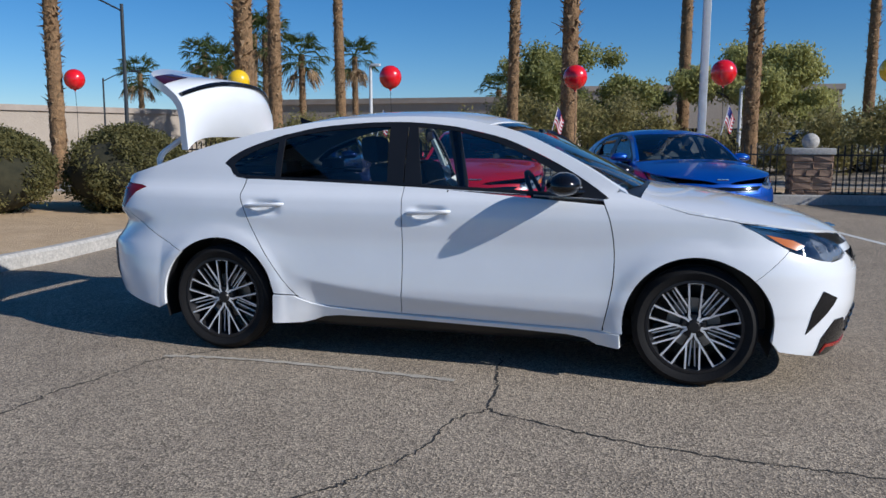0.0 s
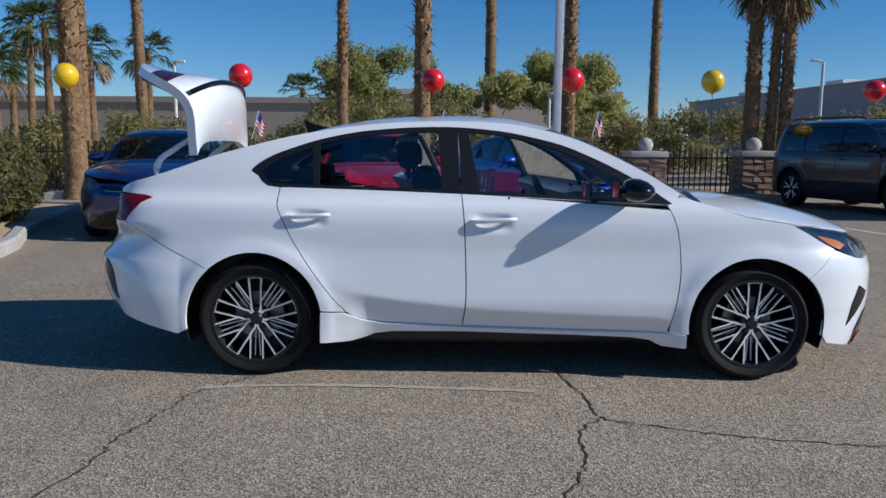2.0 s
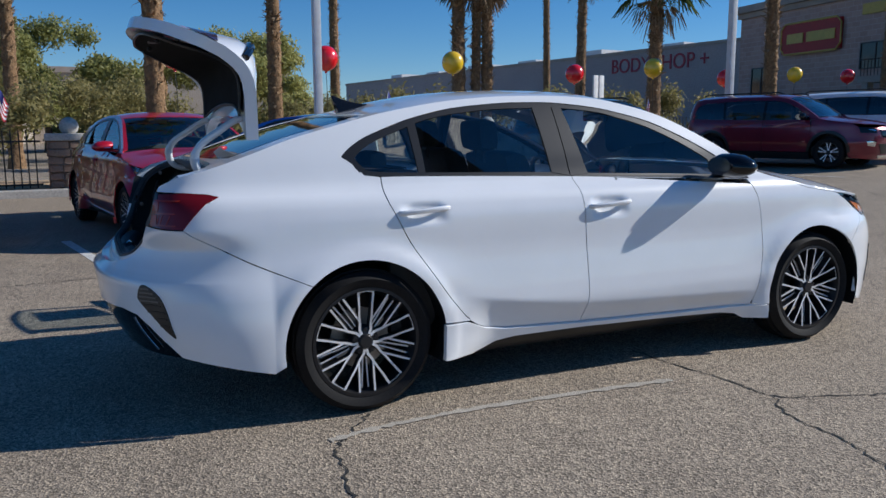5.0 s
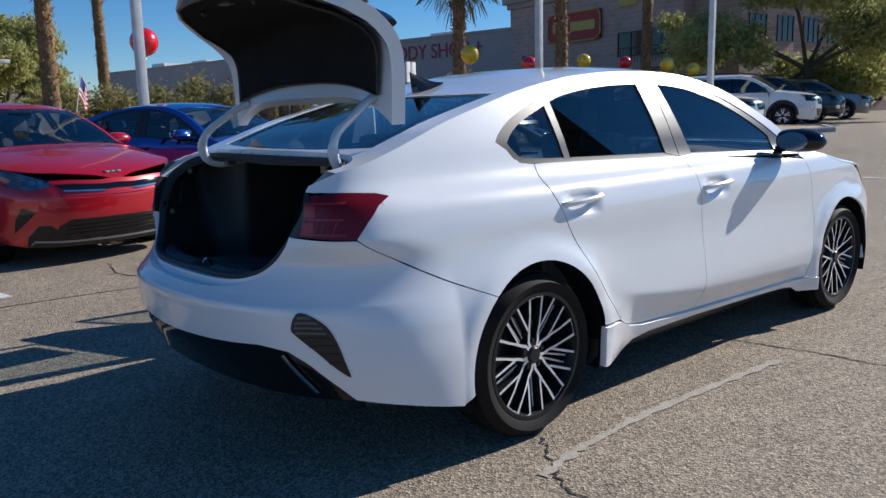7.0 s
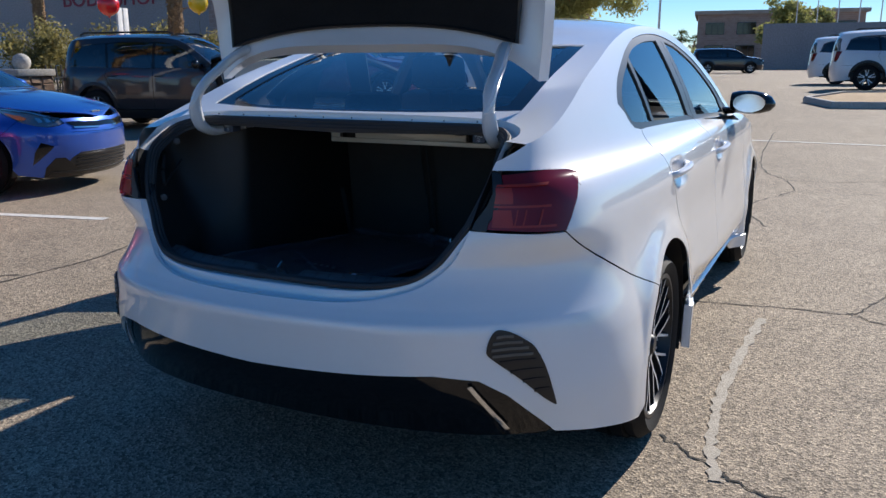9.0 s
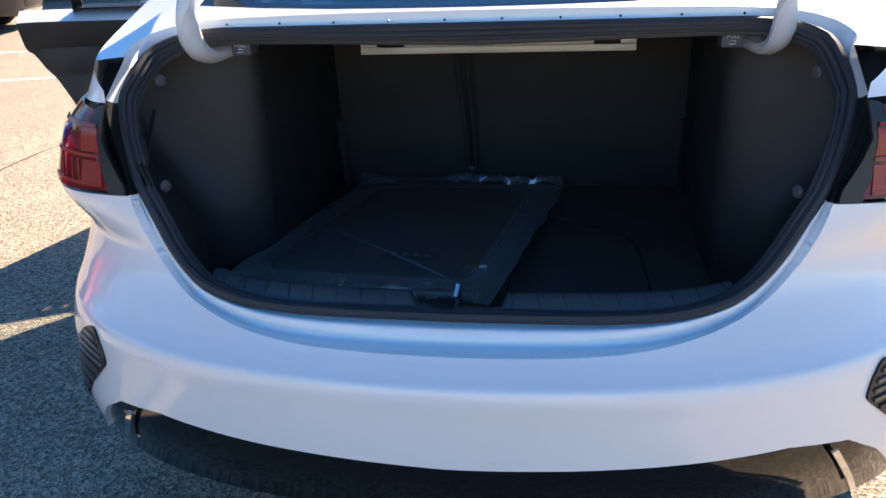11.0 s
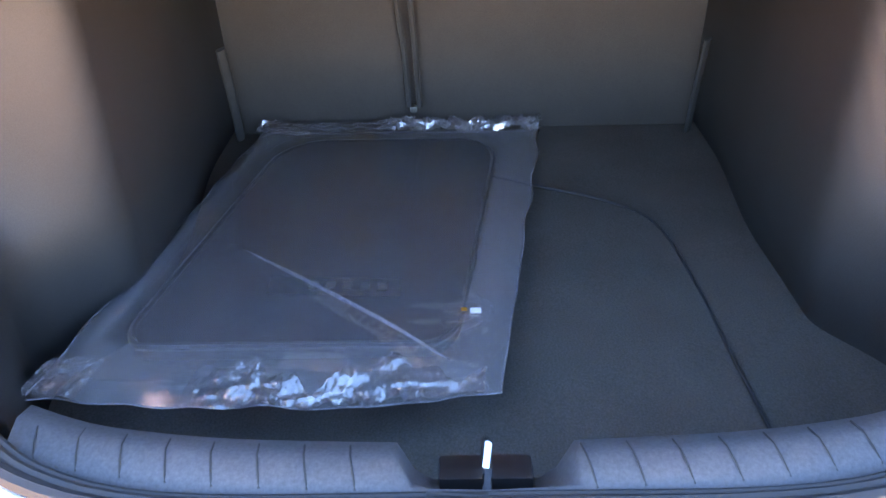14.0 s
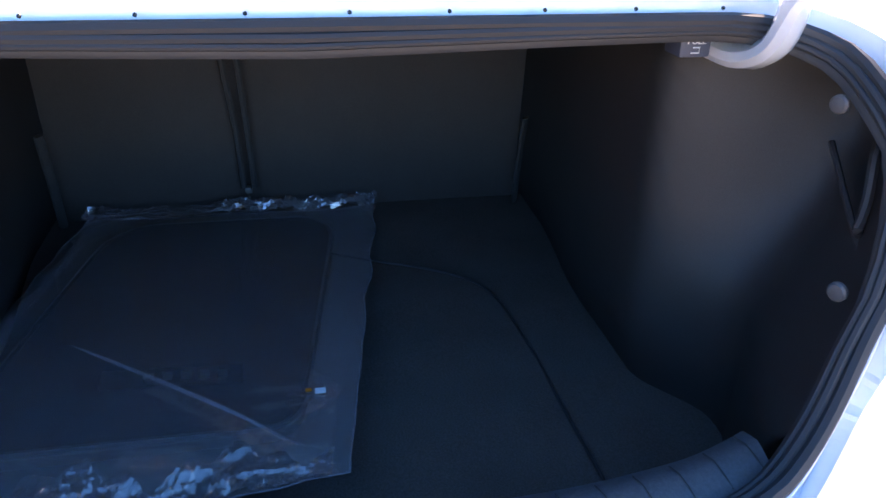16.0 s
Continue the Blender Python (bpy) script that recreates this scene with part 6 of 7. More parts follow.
    tail = [B.sx(-2.1, 0.695), B.sx(-2.2, 0.80), B.sy(0.0, 0.80), B.sy(0.0, 0.22), B.sy(0.6, 0.24)] + arc(ra[0], ra[1], ra[2], 190, 129, 8)
    shell("rear_bumper", [(tail, S)], paint_mat, car, du, du, sides=both)
    gate = [B.sy(0.60, 0.81), B.sy(0.62, 1.10), B.sy(0.0, 1.12), B.sy(0.0, 0.81)]
    shell("tailgate", [(gate, S)], paint_mat, car, du, du, sides=both)
    rwn = [B.sx(-2.15, 1.125), B.sy(0.6, 1.45), B.sy(0.0, 1.5), B.sy(0.0, 1.125)]
    shell("rear_window", [(rwn, S)], GLASS_D, car, du, du, sides=both, rim=0.01)
    roof = [(0.42, 0.0), (0.40, 0.5), (0.36, 1.0)] + dense([(0.36, 1.0), (-2.2, 1.0)], 0.12)[1:] + [(-2.25, 0.5), (-2.27, 0.0)]
    shell("roof", [(roof, T)], paint_mat, car, du, du, sides=both)
    ws = [(0.43, 0.0), (0.41, 0.5), (0.38, 0.96)] + dense([(0.38, 0.96), (1.12, 0.95)], 0.12)[1:] + [(1.19, 0.5), (1.21, 0.0)]
    shell("windscreen", [(ws, T)], GLASS_W, car, du, du, sides=both, rim=0.004, proud=-0.004)
    pl = dense([(0.37, 0.955), (1.12, 0.945)], 0.12) + list(reversed(dense([(0.36, 1.0), (1.15, 1.0)], 0.12)))
    shell("windscreen_pillar", [(pl, T)], paint_mat, car, du, du, sides=both)
    bm = box_bm((-2.0, -0.8, 0.25), (2.0, 0.8, 0.5), 0.05)
    part("underbody", bm, BLACKTRIM, car)
    bm = box_bm((-2.0, -0.78, 0.5), (1.05, 0.78, 1.05), 0.08)
    part("cabin_block", bm, DASH, car, "dark cabin trim and seats")
    for y in (-0.38, 0.38):
        bm = bmesh.new()
        blob(bm, (-0.2, y - 0.24, 0.9), (-0.05, y + 0.24, 1.30), 0.06, -0.2)
        blob(bm, (-0.32, y - 0.12, 1.3), (-0.2, y + 0.12, 1.47), 0.05)
        part("seat", bm, SEATC, car)
    for ax in (-1.41, 1.41):
        for left in (False, True):
            add_wheel(car, ax, 0.80 if left else -0.80, 0.357, WHEEL_B, 5, left, False)
            bm = bmesh.new()
            sg = 1 if left else -1
            a = arc(ax, 0.37, 0.42, -20, 200, 14)
            o = [bm.verts.new((x, sg * 0.92, z)) for x, z in a]
            i = [bm.verts.new((x, sg * 0.6, z)) for x, z in a]
            for k in range(14):
                bm.faces.new((o[k], o[k + 1], i[k + 1], i[k]))
            bm.faces.new(i)
            part("wheel_well", bm, BLACKTRIM, car)
    return car


def recolour(car, old, fresh):
    """A copied car in another paint."""
    for o in car.children_recursive:
        for s in o.material_slots:
            if s.material is old:
                s.link = "OBJECT"
                s.material = fresh
    return car


def facing(x, y, dx, dy, z=0.0):
    """A pose on the ground whose +x looks along (dx, dy)."""
    return pose(x, y, z, 0, 0, math.degrees(math.atan2(dy, dx)))


# ---- ground and markings ----
def rise(x):
    """The lot climbs gently beyond the row of parked cars."""
    t = min(1.0, max(0.0, (x - 4.0) / 18.0))
    return 0.5 * t * t * (3 - 2 * t) + 0.004 * min(100.0, max(0.0, x - 22.0))


def ground():
    xs = [-3000, -600, -150, -60, -30, -12] + list(np.arange(-8, 30.1, 1.0)) + [35, 42, 50, 65, 90, 122, 160, 250, 600, 3000]
    ys = [-3000, -500, -120, -40, -15] + list(np.arange(-8, 14.1, 2.0)) + [18, 25, 40, 70, 120, 250, 600, 3000]
    verts = [(x, y, rise(x)) for y in ys for x in xs]
    n = len(xs)
    faces = [(j * n + i, j * n + i + 1, (j + 1) * n + i + 1, (j + 1) * n + i) for j in range(len(ys) - 1) for i in range(n - 1)]
    tagged(put("ground", mesh_of("ground", verts, faces, True), ASPHALT), "sun-bleached grey asphalt of a car park with cracks", "ground", kind="structure")


def stripe(pts, width, mat, jag=0.0, h=0.004, name="line_marking", label="worn white painted line on asphalt", cat="road marking", kind="structure", seed=1):
    rng = random.Random(seed)
    if jag:
        pts = smooth_line(pts, 11)
    left, right = [], []
    for i, p in enumerate(pts):
        a, b = pts[max(i - 1, 0)], pts[min(i + 1, len(pts) - 1)]
        d = Vector((b[0] - a[0], b[1] - a[1], 0)).normalized()
        n = Vector((-d.y, d.x, 0))
        c = Vector((p[0], p[1], rise(p[0]) + h)) + n * rng.uniform(-jag, jag)
        w = width * (rng.uniform(0.4, 1.2) if jag else 1.0) / 2
        left.append(c + n * w)
        right.append(c - n * w)
    k = len(pts)
    faces = [(i, k + i, k + i + 1, i + 1) for i in range(k - 1)]
    return tagged(put(name, mesh_of(name, left + right, faces), mat), label, cat, kind=kind)


def markings():
    for pts, w in (([(0.10, 6.1), (0.36, 4.99), (0.60, 4.0)], 0.1), ([(3.6, 7.2), (4.1, 5.0)], 0.1), ([(-2.6, 5.6), (-2.2, 3.4)], 0.1), ([(5.6, 8.6), (6.2, 6.0)], 0.1),
                   ([(11.0, 10.0), (11.6, 7.0)], 0.1), ([(9.0, -4.0), (9.2, 3.0)], 0.1), ([(22.0, 6.0), (60.0, 5.0)], 0.12)):
        stripe(w and pts, w, PAINTLINE)
    stripe([(-1.60, -1.10), (-1.3, -1.045), (-0.9, -1.03), (-0.4, -1.05), (0.15, -1.09)], 0.05, FADEDLINE, 0.006, label="faded old painted line on asphalt")
    cracks = [[(0.31, -0.55), (0.32, -0.83), (0.39, -1.17), (0.42, -1.48), (0.79, -1.636), (1.04, -1.716), (1.48, -1.793), (1.69, -1.808), (2.02, -1.833), (3.0, -1.97), (4.4, -1.9)],
              [(0.42, -1.48), (0.28, -1.68), (0.24, -2.05), (0.1, -2.35), (0.0, -2.51), (-0.35, -2.95)],
              [(-1.36, -0.88), (-1.5, -1.06), (-1.6, -1.2), (-1.65, -1.5), (-1.73, -1.85), (-1.72, -2.04), (-1.85, -2.7)],
              [(10.3, -0.44), (6.93, -0.51), (5.43, -0.9), (5.66, -1.87), (6.4, -2.8)], [(5.43, -0.9), (4.6, -1.0), (3.6, -0.7), (2.6, -0.9)],
              [(-3.6, 2.9), (-2.2, 3.1), (-0.6, 2.95), (0.9, 3.2), (2.8, 3.0)], [(-0.9, 3.0), (-1.3, 3.6), (-1.2, 4.2)], [(6.4, -2.8), (9.5, -3.2), (13.0, -2.4)], [(8.0, 1.2), (8.6, 3.4), (9.8, 5.2)]]
    for i, c in enumerate(cracks):
        stripe(c, 0.012 if i < 3 else 0.016, CRACK, 0.014, 0.003, "asphalt_crack", "dark jagged crack in the asphalt", "crack", seed=i + 3)


def kerb_island(name, outline, mat, label, h=0.14):
    """A raised bed with a rounded concrete kerb."""
    isl = thing(name, label, "planter", kind="structure")
    n = len(outline)
    cx, cy = sum(p[0] for p in outline) / n, sum(p[1] for p in outline) / n
    prof = [(0.0, -0.05), (0.0, h - 0.03), (0.03, h), (0.15, h), (0.15, h - 0.04)]
    rows = []
    for d, z in prof:
        rows.append([Vector((p[0], p[1], 0)) + (Vector((cx - p[0], cy - p[1], 0)).normalized() * d) + Vector((0, 0, rise(p[0]) + z)) for p in outline])
    grid_part("kerb", [r + [r[0]] for r in rows], CONCRETE, isl, "pale concrete kerb", smooth=False, flip=True)
    verts = [p for p in rows[-1]] + [Vector((cx, cy, rise(cx) + h + 0.03))]
    put("bed", mesh_of("bed", verts, [(i, (i + 1) % n, n) for i in range(n)], True), mat, isl)
    return isl


# ---- plants ----
def leaf_cloud(name, centres, mat, parent, count, size, seed, label="", squash=1.0, droop=0.0, surface_only=0.55):
    """Many small leaves in uneven clumps. centres: (x, y, z, radius)."""
    r = np.random.RandomState(seed)
    vols = np.array([c[3] ** 2 for c in centres])
    pick = r.choice(len(centres), count, p=vols / vols.sum())
    c = np.array(centres)[pick]
    d = r.normal(size=(count, 3))
    d /= np.linalg.norm(d, axis=1)[:, None]
    rad = c[:, 3] * (surface_only + (1 - surface_only) * r.rand(count)) * (1 + 0.12 * r.normal(size=count))
    p = c[:, :3] + d * rad[:, None] * np.array([1, 1, squash])
    n = d + 0.8 * r.normal(size=(count, 3))
    n /= np.linalg.norm(n, axis=1)[:, None]
    t = np.cross(n, r.normal(size=(count, 3)))
    t[:, 2] -= droop
    t /= np.linalg.norm(t, axis=1)[:, None]
    b = np.cross(n, t)
    s = size * (0.6 + 0.8 * r.rand(count))[:, None]
    v = np.stack([p - t * s, p + b * s * 0.42, p + t * s, p - b * s * 0.42], axis=1).reshape(-1, 3)
    f = np.arange(count * 4).reshape(-1, 4)
    me = mesh_of(name, v.tolist(), f.tolist())
    return put(name, me, mat, parent, None, label)


def bush(x, y, rx, ry, h, seed, label):
    b = thing("round_bush", label, "bush", "clipped bushes", m=pose(x, y, 0.14))
    r = random.Random(seed)
    cs = [(0, 0, h * 0.42, min(rx, ry) * 0.7)]
    for k in range(84):
        a, e = r.uniform(0, 6.283), r.uniform(-0.95, 1.45)
        cs.append((rx * 0.78 * math.cos(a) * math.cos(e), ry * 0.78 * math.sin(a) * math.cos(e), h * 0.46 + h * 0.42 * math.sin(e), 0.24))
    leaf_cloud("leaves", cs, HEDGELEAF, b, 40000, 0.030, seed, surface_only=0.7)
    # added solid core, its near-black colour stands in for shade between the leaves
    bm = bmesh.new()
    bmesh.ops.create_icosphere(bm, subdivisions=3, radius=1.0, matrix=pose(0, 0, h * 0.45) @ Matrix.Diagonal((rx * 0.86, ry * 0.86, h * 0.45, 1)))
    part("shade_core", bm, surface("twig_shade", (0.02, 0.02, 0.01), (0.045, 0.04, 0.02), 8.0, 1.0), b)


def tree(x, y, h, spread, seed, mat, label, count=26000, leaf=0.09, droop=0.0, trunk_h=0.28, name="tree", low=0.45):
    t = thing(name, label, "tree", m=pose(x, y, rise(x)))
    r = random.Random(seed)
    bm = bmesh.new()
    cs = []
    th = h * trunk_h
    sweep(bm, smooth_line([(0, 0, -0.1), (0.1, 0.05, th * 0.5), (0.0, 0.1, th)], 3), [0.22 - 0.012 * i for i in range(7)], 8)
    for k in range(9):
        a = 2 * math.pi * k / 9 + r.uniform(-0.3, 0.3)
        rr = spread * r.uniform(0.35, 0.95)
        top = Vector((rr * math.cos(a), rr * math.sin(a), h * r.uniform(low, 0.9) - 0.18 * rr))
        mid = Vector((top.x * 0.45, top.y * 0.45, th + (top.z - th) * 0.6))
        sweep(bm, smooth_line([(0, 0.1, th * 0.9), tuple(mid), tuple(top)], 4), [0.10 - 0.009 * i for i in range(9)], 6)
        for j in range(7):
            f = r.uniform(0.35, 1.1)
            p = mid.lerp(top, f)
            cs.append((p.x + r.uniform(-1, 1) * spread * 0.2, p.y + r.uniform(-1, 1) * spread * 0.2, p.z + r.uniform(-0.25, 0.45) * h * 0.2, spread * r.uniform(0.10, 0.24)))
    for k in range(10):
        cs.append((r.uniform(-0.5, 0.5) * spread, r.uniform(-0.5, 0.5) * spread, h * r.uniform(0.65, 0.93), spread * r.uniform(0.14, 0.24)))
    part("trunk", bm, WOOD, t)
    leaf_cloud("crown", cs, mat, t, count, leaf, seed, squash=0.75, droop=droop, surface_only=0.25)
    return t


def shrubs(name, label, spots, mat, count, leaf, seed):
    s = thing(name, label, "shrubs", kind="stuff")
    leaf_cloud("leaves", spots, mat, s, count, leaf, seed, surface_only=0.2)
    bm = bmesh.new()
    r = random.Random(seed)
    for x, y, z, rad in spots[::3]:
        sweep(bm, [(x, y, rise(x) - 0.05), (x + r.uniform(-0.3, 0.3), y, z), (x + r.uniform(-0.5, 0.5), y, z + rad * 0.8)], [0.03, 0.02, 0.008], 5)
    part("stems", bm, WOOD, s)


def palm_parts(h, r0, r1, seed, crown=True, shaggy=0.5):
    """Trunk, husks and crown of a fan palm, standing at the origin."""
    rng = random.Random(seed)
    trunk, husk, fans = bmesh.new(), [[], []], [[], []]
    lean = (rng.uniform(-0.02, 0.02), rng.uniform(-0.02, 0.02))
    n = max(10, int(h / 0.13))
    rings = []
    for i in range(n + 1):
        z = h * i / n
        r = r0 + (r1 - r0) * min(1, i / n * 1.3)
        if i < 4:
            r *= 1.28 - 0.07 * i
        rings.append([trunk.verts.new((lean[0] * z + r * math.cos(2 * math.pi * (k + 0.5 * (i % 2)) / 12) * (1 + 0.05 * ((i + k) % 3 - 1)) * rng.uniform(0.93, 1.07),
                                       lean[1] * z + r * math.sin(2 * math.pi * (k + 0.5 * (i % 2)) / 12) * (1 + 0.05 * ((i + k) % 3 - 1)) * rng.uniform(0.93, 1.07), z)) for k in range(12)])
    for a, b in zip(rings, rings[1:]):
        for k in range(12):
            trunk.faces.new((a[k], a[(k + 1) % 12], b[(k + 1) % 12], b[k]))

    def quad(store, a, b, w):
        d = (b - a).normalized()
        s = d.cross(Vector((rng.uniform(-1, 1), rng.uniform(-1, 1), rng.uniform(-1, 1)))).normalized() * w
        i = len(store[0])
        store[0] += [a - s, a + s, b + s * 0.35, b - s * 0.35]
        store[1].append((i, i + 1, i + 2, i + 3))

    def wedge(p, side, tip, w, t):
        """A broken leaf base: a thin spike with three faces."""
        i = len(husk[0])
        husk[0] += [p - side * w, p + side * w, p + Vector((0, 0, t)), tip]
        husk[1] += [(i, i + 1, i + 3), (i + 1, i + 2, i + 3), (i + 2, i, i + 3)]
    for k in range(int(900 * shaggy) + 150):
        z = h * rng.random() ** 0.9
        f = min(1.0, max(0.0, (z - 0.6) / 3.5))
        if rng.random() > 0.25 + 0.75 * f:
            continue
        a = rng.uniform(0, 6.283)
        r = (r0 + (r1 - r0) * z / h) * 0.95
        d = Vector((math.cos(a), math.sin(a), 0))
        p = Vector((lean[0] * z, lean[1] * z, z)) + d * r
        out = rng.uniform(0.04, 0.13) * (0.4 + 0.9 * f) * (2.0 if rng.random() < 0.12 else 1.0)
        wedge(p, Vector((-d.y, d.x, 0)), p + d * out + Vector((0, 0, rng.uniform(0.02, 0.16) * (1 if rng.random() < 0.8 else -1.2))), rng.uniform(0.03, 0.07), rng.uniform(-0.06, 0.02))
    top = Vector((lean[0] * h, lean[1] * h, h))
    dead = [[], []]
    if crown:
        for k in range(46):
            a = rng.uniform(0, 6.283)
            e = rng.uniform(-1.25, 1.35)
            store = dead if e < -0.75 else fans
            ln = rng.uniform(0.7, 1.0)
            d = Vector((math.cos(a) * math.cos(e), math.sin(a) * math.cos(e), math.sin(e)))
            stem = top + d * ln + Vector((0, 0, -0.12))
            quad(store, top, stem, 0.018)
            side = d.cross(Vector((0, 0, 1)))
            side = side.normalized() if side.length > 0.1 else Vector((1, 0, 0))
            for j in range(13):
                f = (j - 6) / 6
                dirn = (d * math.cos(f * 1.25) + side * math.sin(f * 1.25)).normalized()
                tip = stem + dirn * rng.uniform(0.6, 0.85) + Vector((0, 0, -0.22 - 0.12 * abs(f)))
                mid = stem + dirn * 0.42
                quad(store, stem, mid, 0.028)
                quad(store, mid, tip, 0.026)
    me_t = bpy.data.meshes.new("trunk")
    bmesh.ops.recalc_face_normals(trunk, faces=trunk.faces)
    trunk.to_mesh(me_t)
    trunk.free()
    me_t.shade_smooth()
    return me_t, mesh_of("husk", *husk), (mesh_of("crown", *fans) if crown else None), (mesh_of("dead_fronds", *dead) if crown and dead[0] else None)


PALM_KINDS = {}


def palm(x, y, h, r0, seed, shaggy=0.5, label="tall fan palm with a rough brown trunk", yaw=0):
    key = (round(h, 1), round(r0, 2), seed, shaggy)
    if key not in PALM_KINDS:
        PALM_KINDS[key] = palm_parts(h, r0, r0 * 0.78, seed, True, shaggy)
    t, hk, cr, dd = PALM_KINDS[key]
    p = thing("palm_tree", label, "palm tree", "palms along the street", m=pose(x, y, rise(x), 0, 0, yaw))
    put("trunk", t, BARK, p)
    k = 1.5 if shaggy < 0.3 else 1.0
    big = pose(0, 0, h) @ Matrix.Scale(k, 4) @ pose(0, 0, -h)
    tagged(put("husk", hk, HUSK, p), kind="stuff")
    if cr:
        put("crown", cr, FROND, p, big)
    if dd:
        put("dead_fronds", dd, HUSK, p, big)


# ---- street furniture ----
def balloon(x, y, z, mat, colour, base_z=1.0):
    b = thing("balloon", "shiny " + colour + " balloon on a thin stick above the parked cars", "balloon", "balloons on sticks", m=pose(x, y, z))
    bm = bmesh.new()
    prof = [(0.0, 0.245)] + [(0.25 * math.sin(a), 0.25 * math.cos(a) * (1.0 if a < 1.57 else 1.06)) for a in np.linspace(0.15, 2.95, 16)] + [(0.02, -0.275), (0.028, -0.30), (0.0, -0.30)]
    lathe(bm, prof, 24, "z")
    part("globe", bm, mat, b)
    bm = bmesh.new()
    sweep(bm, [(0, 0, -0.29), (0.02, 0.01, -0.8), (0.0, 0.0, base_z - z)], 0.006, 5)
    part("stick", bm, IRON, b)


def light_pole(x, y, h, w, mat, label, arm=None, head=None):
    p = thing("light_pole", label, "lamp post", "car park lamp posts", m=pose(x, y, rise(x)))
    bm = bmesh.new()
    add_box(bm, (-w / 2, -w / 2, 0.0), (w / 2, w / 2, h), w * 0.12)
    part("post", bm, mat, p)
    bm = bmesh.new()
    lathe(bm, [(0.0, 0.0), (w * 2.2, 0.0), (w * 2.2, 0.55), (w * 2.0, 0.6), (0.0, 0.6)], 20, "z")
    part("concrete_base", bm, CONCRETE, p)
    if head:
        for dx in (-0.55, 0.55):
            bm = bmesh.new()
            add_box(bm, (min(0, dx) - 0.05, -0.03, h - 0.06), (max(0, dx) + 0.05, 0.03, h), 0.01)
            add_box(bm, (dx - 0.25, -0.16, h - 0.12), (dx + 0.25, 0.16, h + 0.04), 0.03)
            part("lamp_head", bm, mat, p)
    return p


def street_lamp(x, y, h, arm, yaw, mat, label, r=0.06):
    p = thing("street_lamp", label, "lamp post", m=pose(x, y, rise(x), 0, 0, yaw))
    bm = bmesh.new()
    sweep(bm, [(0, 0, 0), (0, 0, h)], [r * 1.3, r], 10)
    part("post", bm, mat, p)
    bm = bmesh.new()
    sweep(bm, smooth_line([(0, 0, h * 0.96), (arm * 0.5, 0, h * 0.99 + 0.15 * arm), (arm, 0, h + 0.22 * arm)], 5), r * 0.55, 8)
    part("arm", bm, mat, p)
    bm = bmesh.new()
    vs = add_box(bm, (arm - 0.1, -0.13, h + 0.22 * arm - 0.06), (arm + 0.5, 0.13, h + 0.22 * arm + 0.09), 0.04)
    part("lamp_head", bm, mat, p)


def masonry_pillar(x, y, w, h, yaw=0):
    p = thing("masonry_pillar", "brown split-stone gate pillar with a pale cap and a round finial", "pillar", "fence pillars", m=pose(x, y, rise(x), 0, 0, yaw))
    bm = box_bm((-w / 2 + 0.03, -w / 2 + 0.03, 0.0), (w / 2 - 0.03, w / 2 - 0.03, h - 0.12))
    part("core", bm, CONCRETE, p)
    r = random.Random(int(x * 10) + 7)
    stones = {}
    rows = 7
    rh = (h - 0.14) / rows
    for row in range(rows):
        for side in range(4):
            n = 2 + r.randrange(2)
            u = -w / 2
            for k in range(n):
                wd = w / n
                key = (n, r.randrange(5))
                if key not in stones:
                    bm = bmesh.new()
                    vs = add_box(bm, (-wd / 2 + 0.008, -0.03, -rh / 2 + 0.008), (wd / 2 - 0.008, 0.03, rh / 2 - 0.008), 0.012)
                    for v in bm.verts:
                        v.co += Vector((r.uniform(-1, 1), r.uniform(-1, 1) * 1.8, r.uniform(-1, 1))) * 0.011
                    me = bpy.data.meshes.new("stone")
                    bm.to_mesh(me)
                    bm.free()
                    me.materials.append(SPLITSTONE)
                    stones[key] = me
                m = pose(0, 0, 0, 0, 0, 90 * side) @ pose(u + wd / 2, -w / 2 + 0.015, rh * (row + 0.5))
                put("stone", stones[key], None, p, m)
                u += wd
    bm = bmesh.new()
    add_box(bm, (-w / 2 - 0.05, -w / 2 - 0.05, h - 0.13), (w / 2 + 0.05, w / 2 + 0.05, h), 0.02)
    part("cap", bm, CONCRETE, p, "pale concrete cap")
    bm = bmesh.new()
    bmesh.ops.create_uvsphere(bm, u_segments=20, v_segments=12, radius=0.17, matrix=pose(0, 0, h + 0.13))
    part("finial", bm, CONCRETE, p, "round concrete ball")


def fence(xa, ya, xb, yb, h):
    d = Vector((xb - xa, yb - ya, 0))
    f = thing("iron_fence", "black iron picket fence between stone pillars", "fence", "fence panels", m=pose(xa, ya, 0, 0, 0, math.degrees(math.atan2(d.y, d.x))))
    L = d.length
    bm = box_bm((0, -0.012, -0.2), (0.024, 0.012, h), 0.0)
    me = bpy.data.meshes.new("picket")
    bm.to_mesh(me)
    bm.free()
    me.materials.append(IRON)
    for i in range(int(L / 0.13)):
        x = 0.06 + 0.13 * i
        put("picket", me, None, f, pose(x, 0, rise(xa + d.x / L * x) + 0.2))
    for z in (0.18, h - 0.02):
        bm = box_bm((0, -0.018, z), (L, 0.018, z + 0.035), 0.0)
        part("rail", bm, IRON, f)


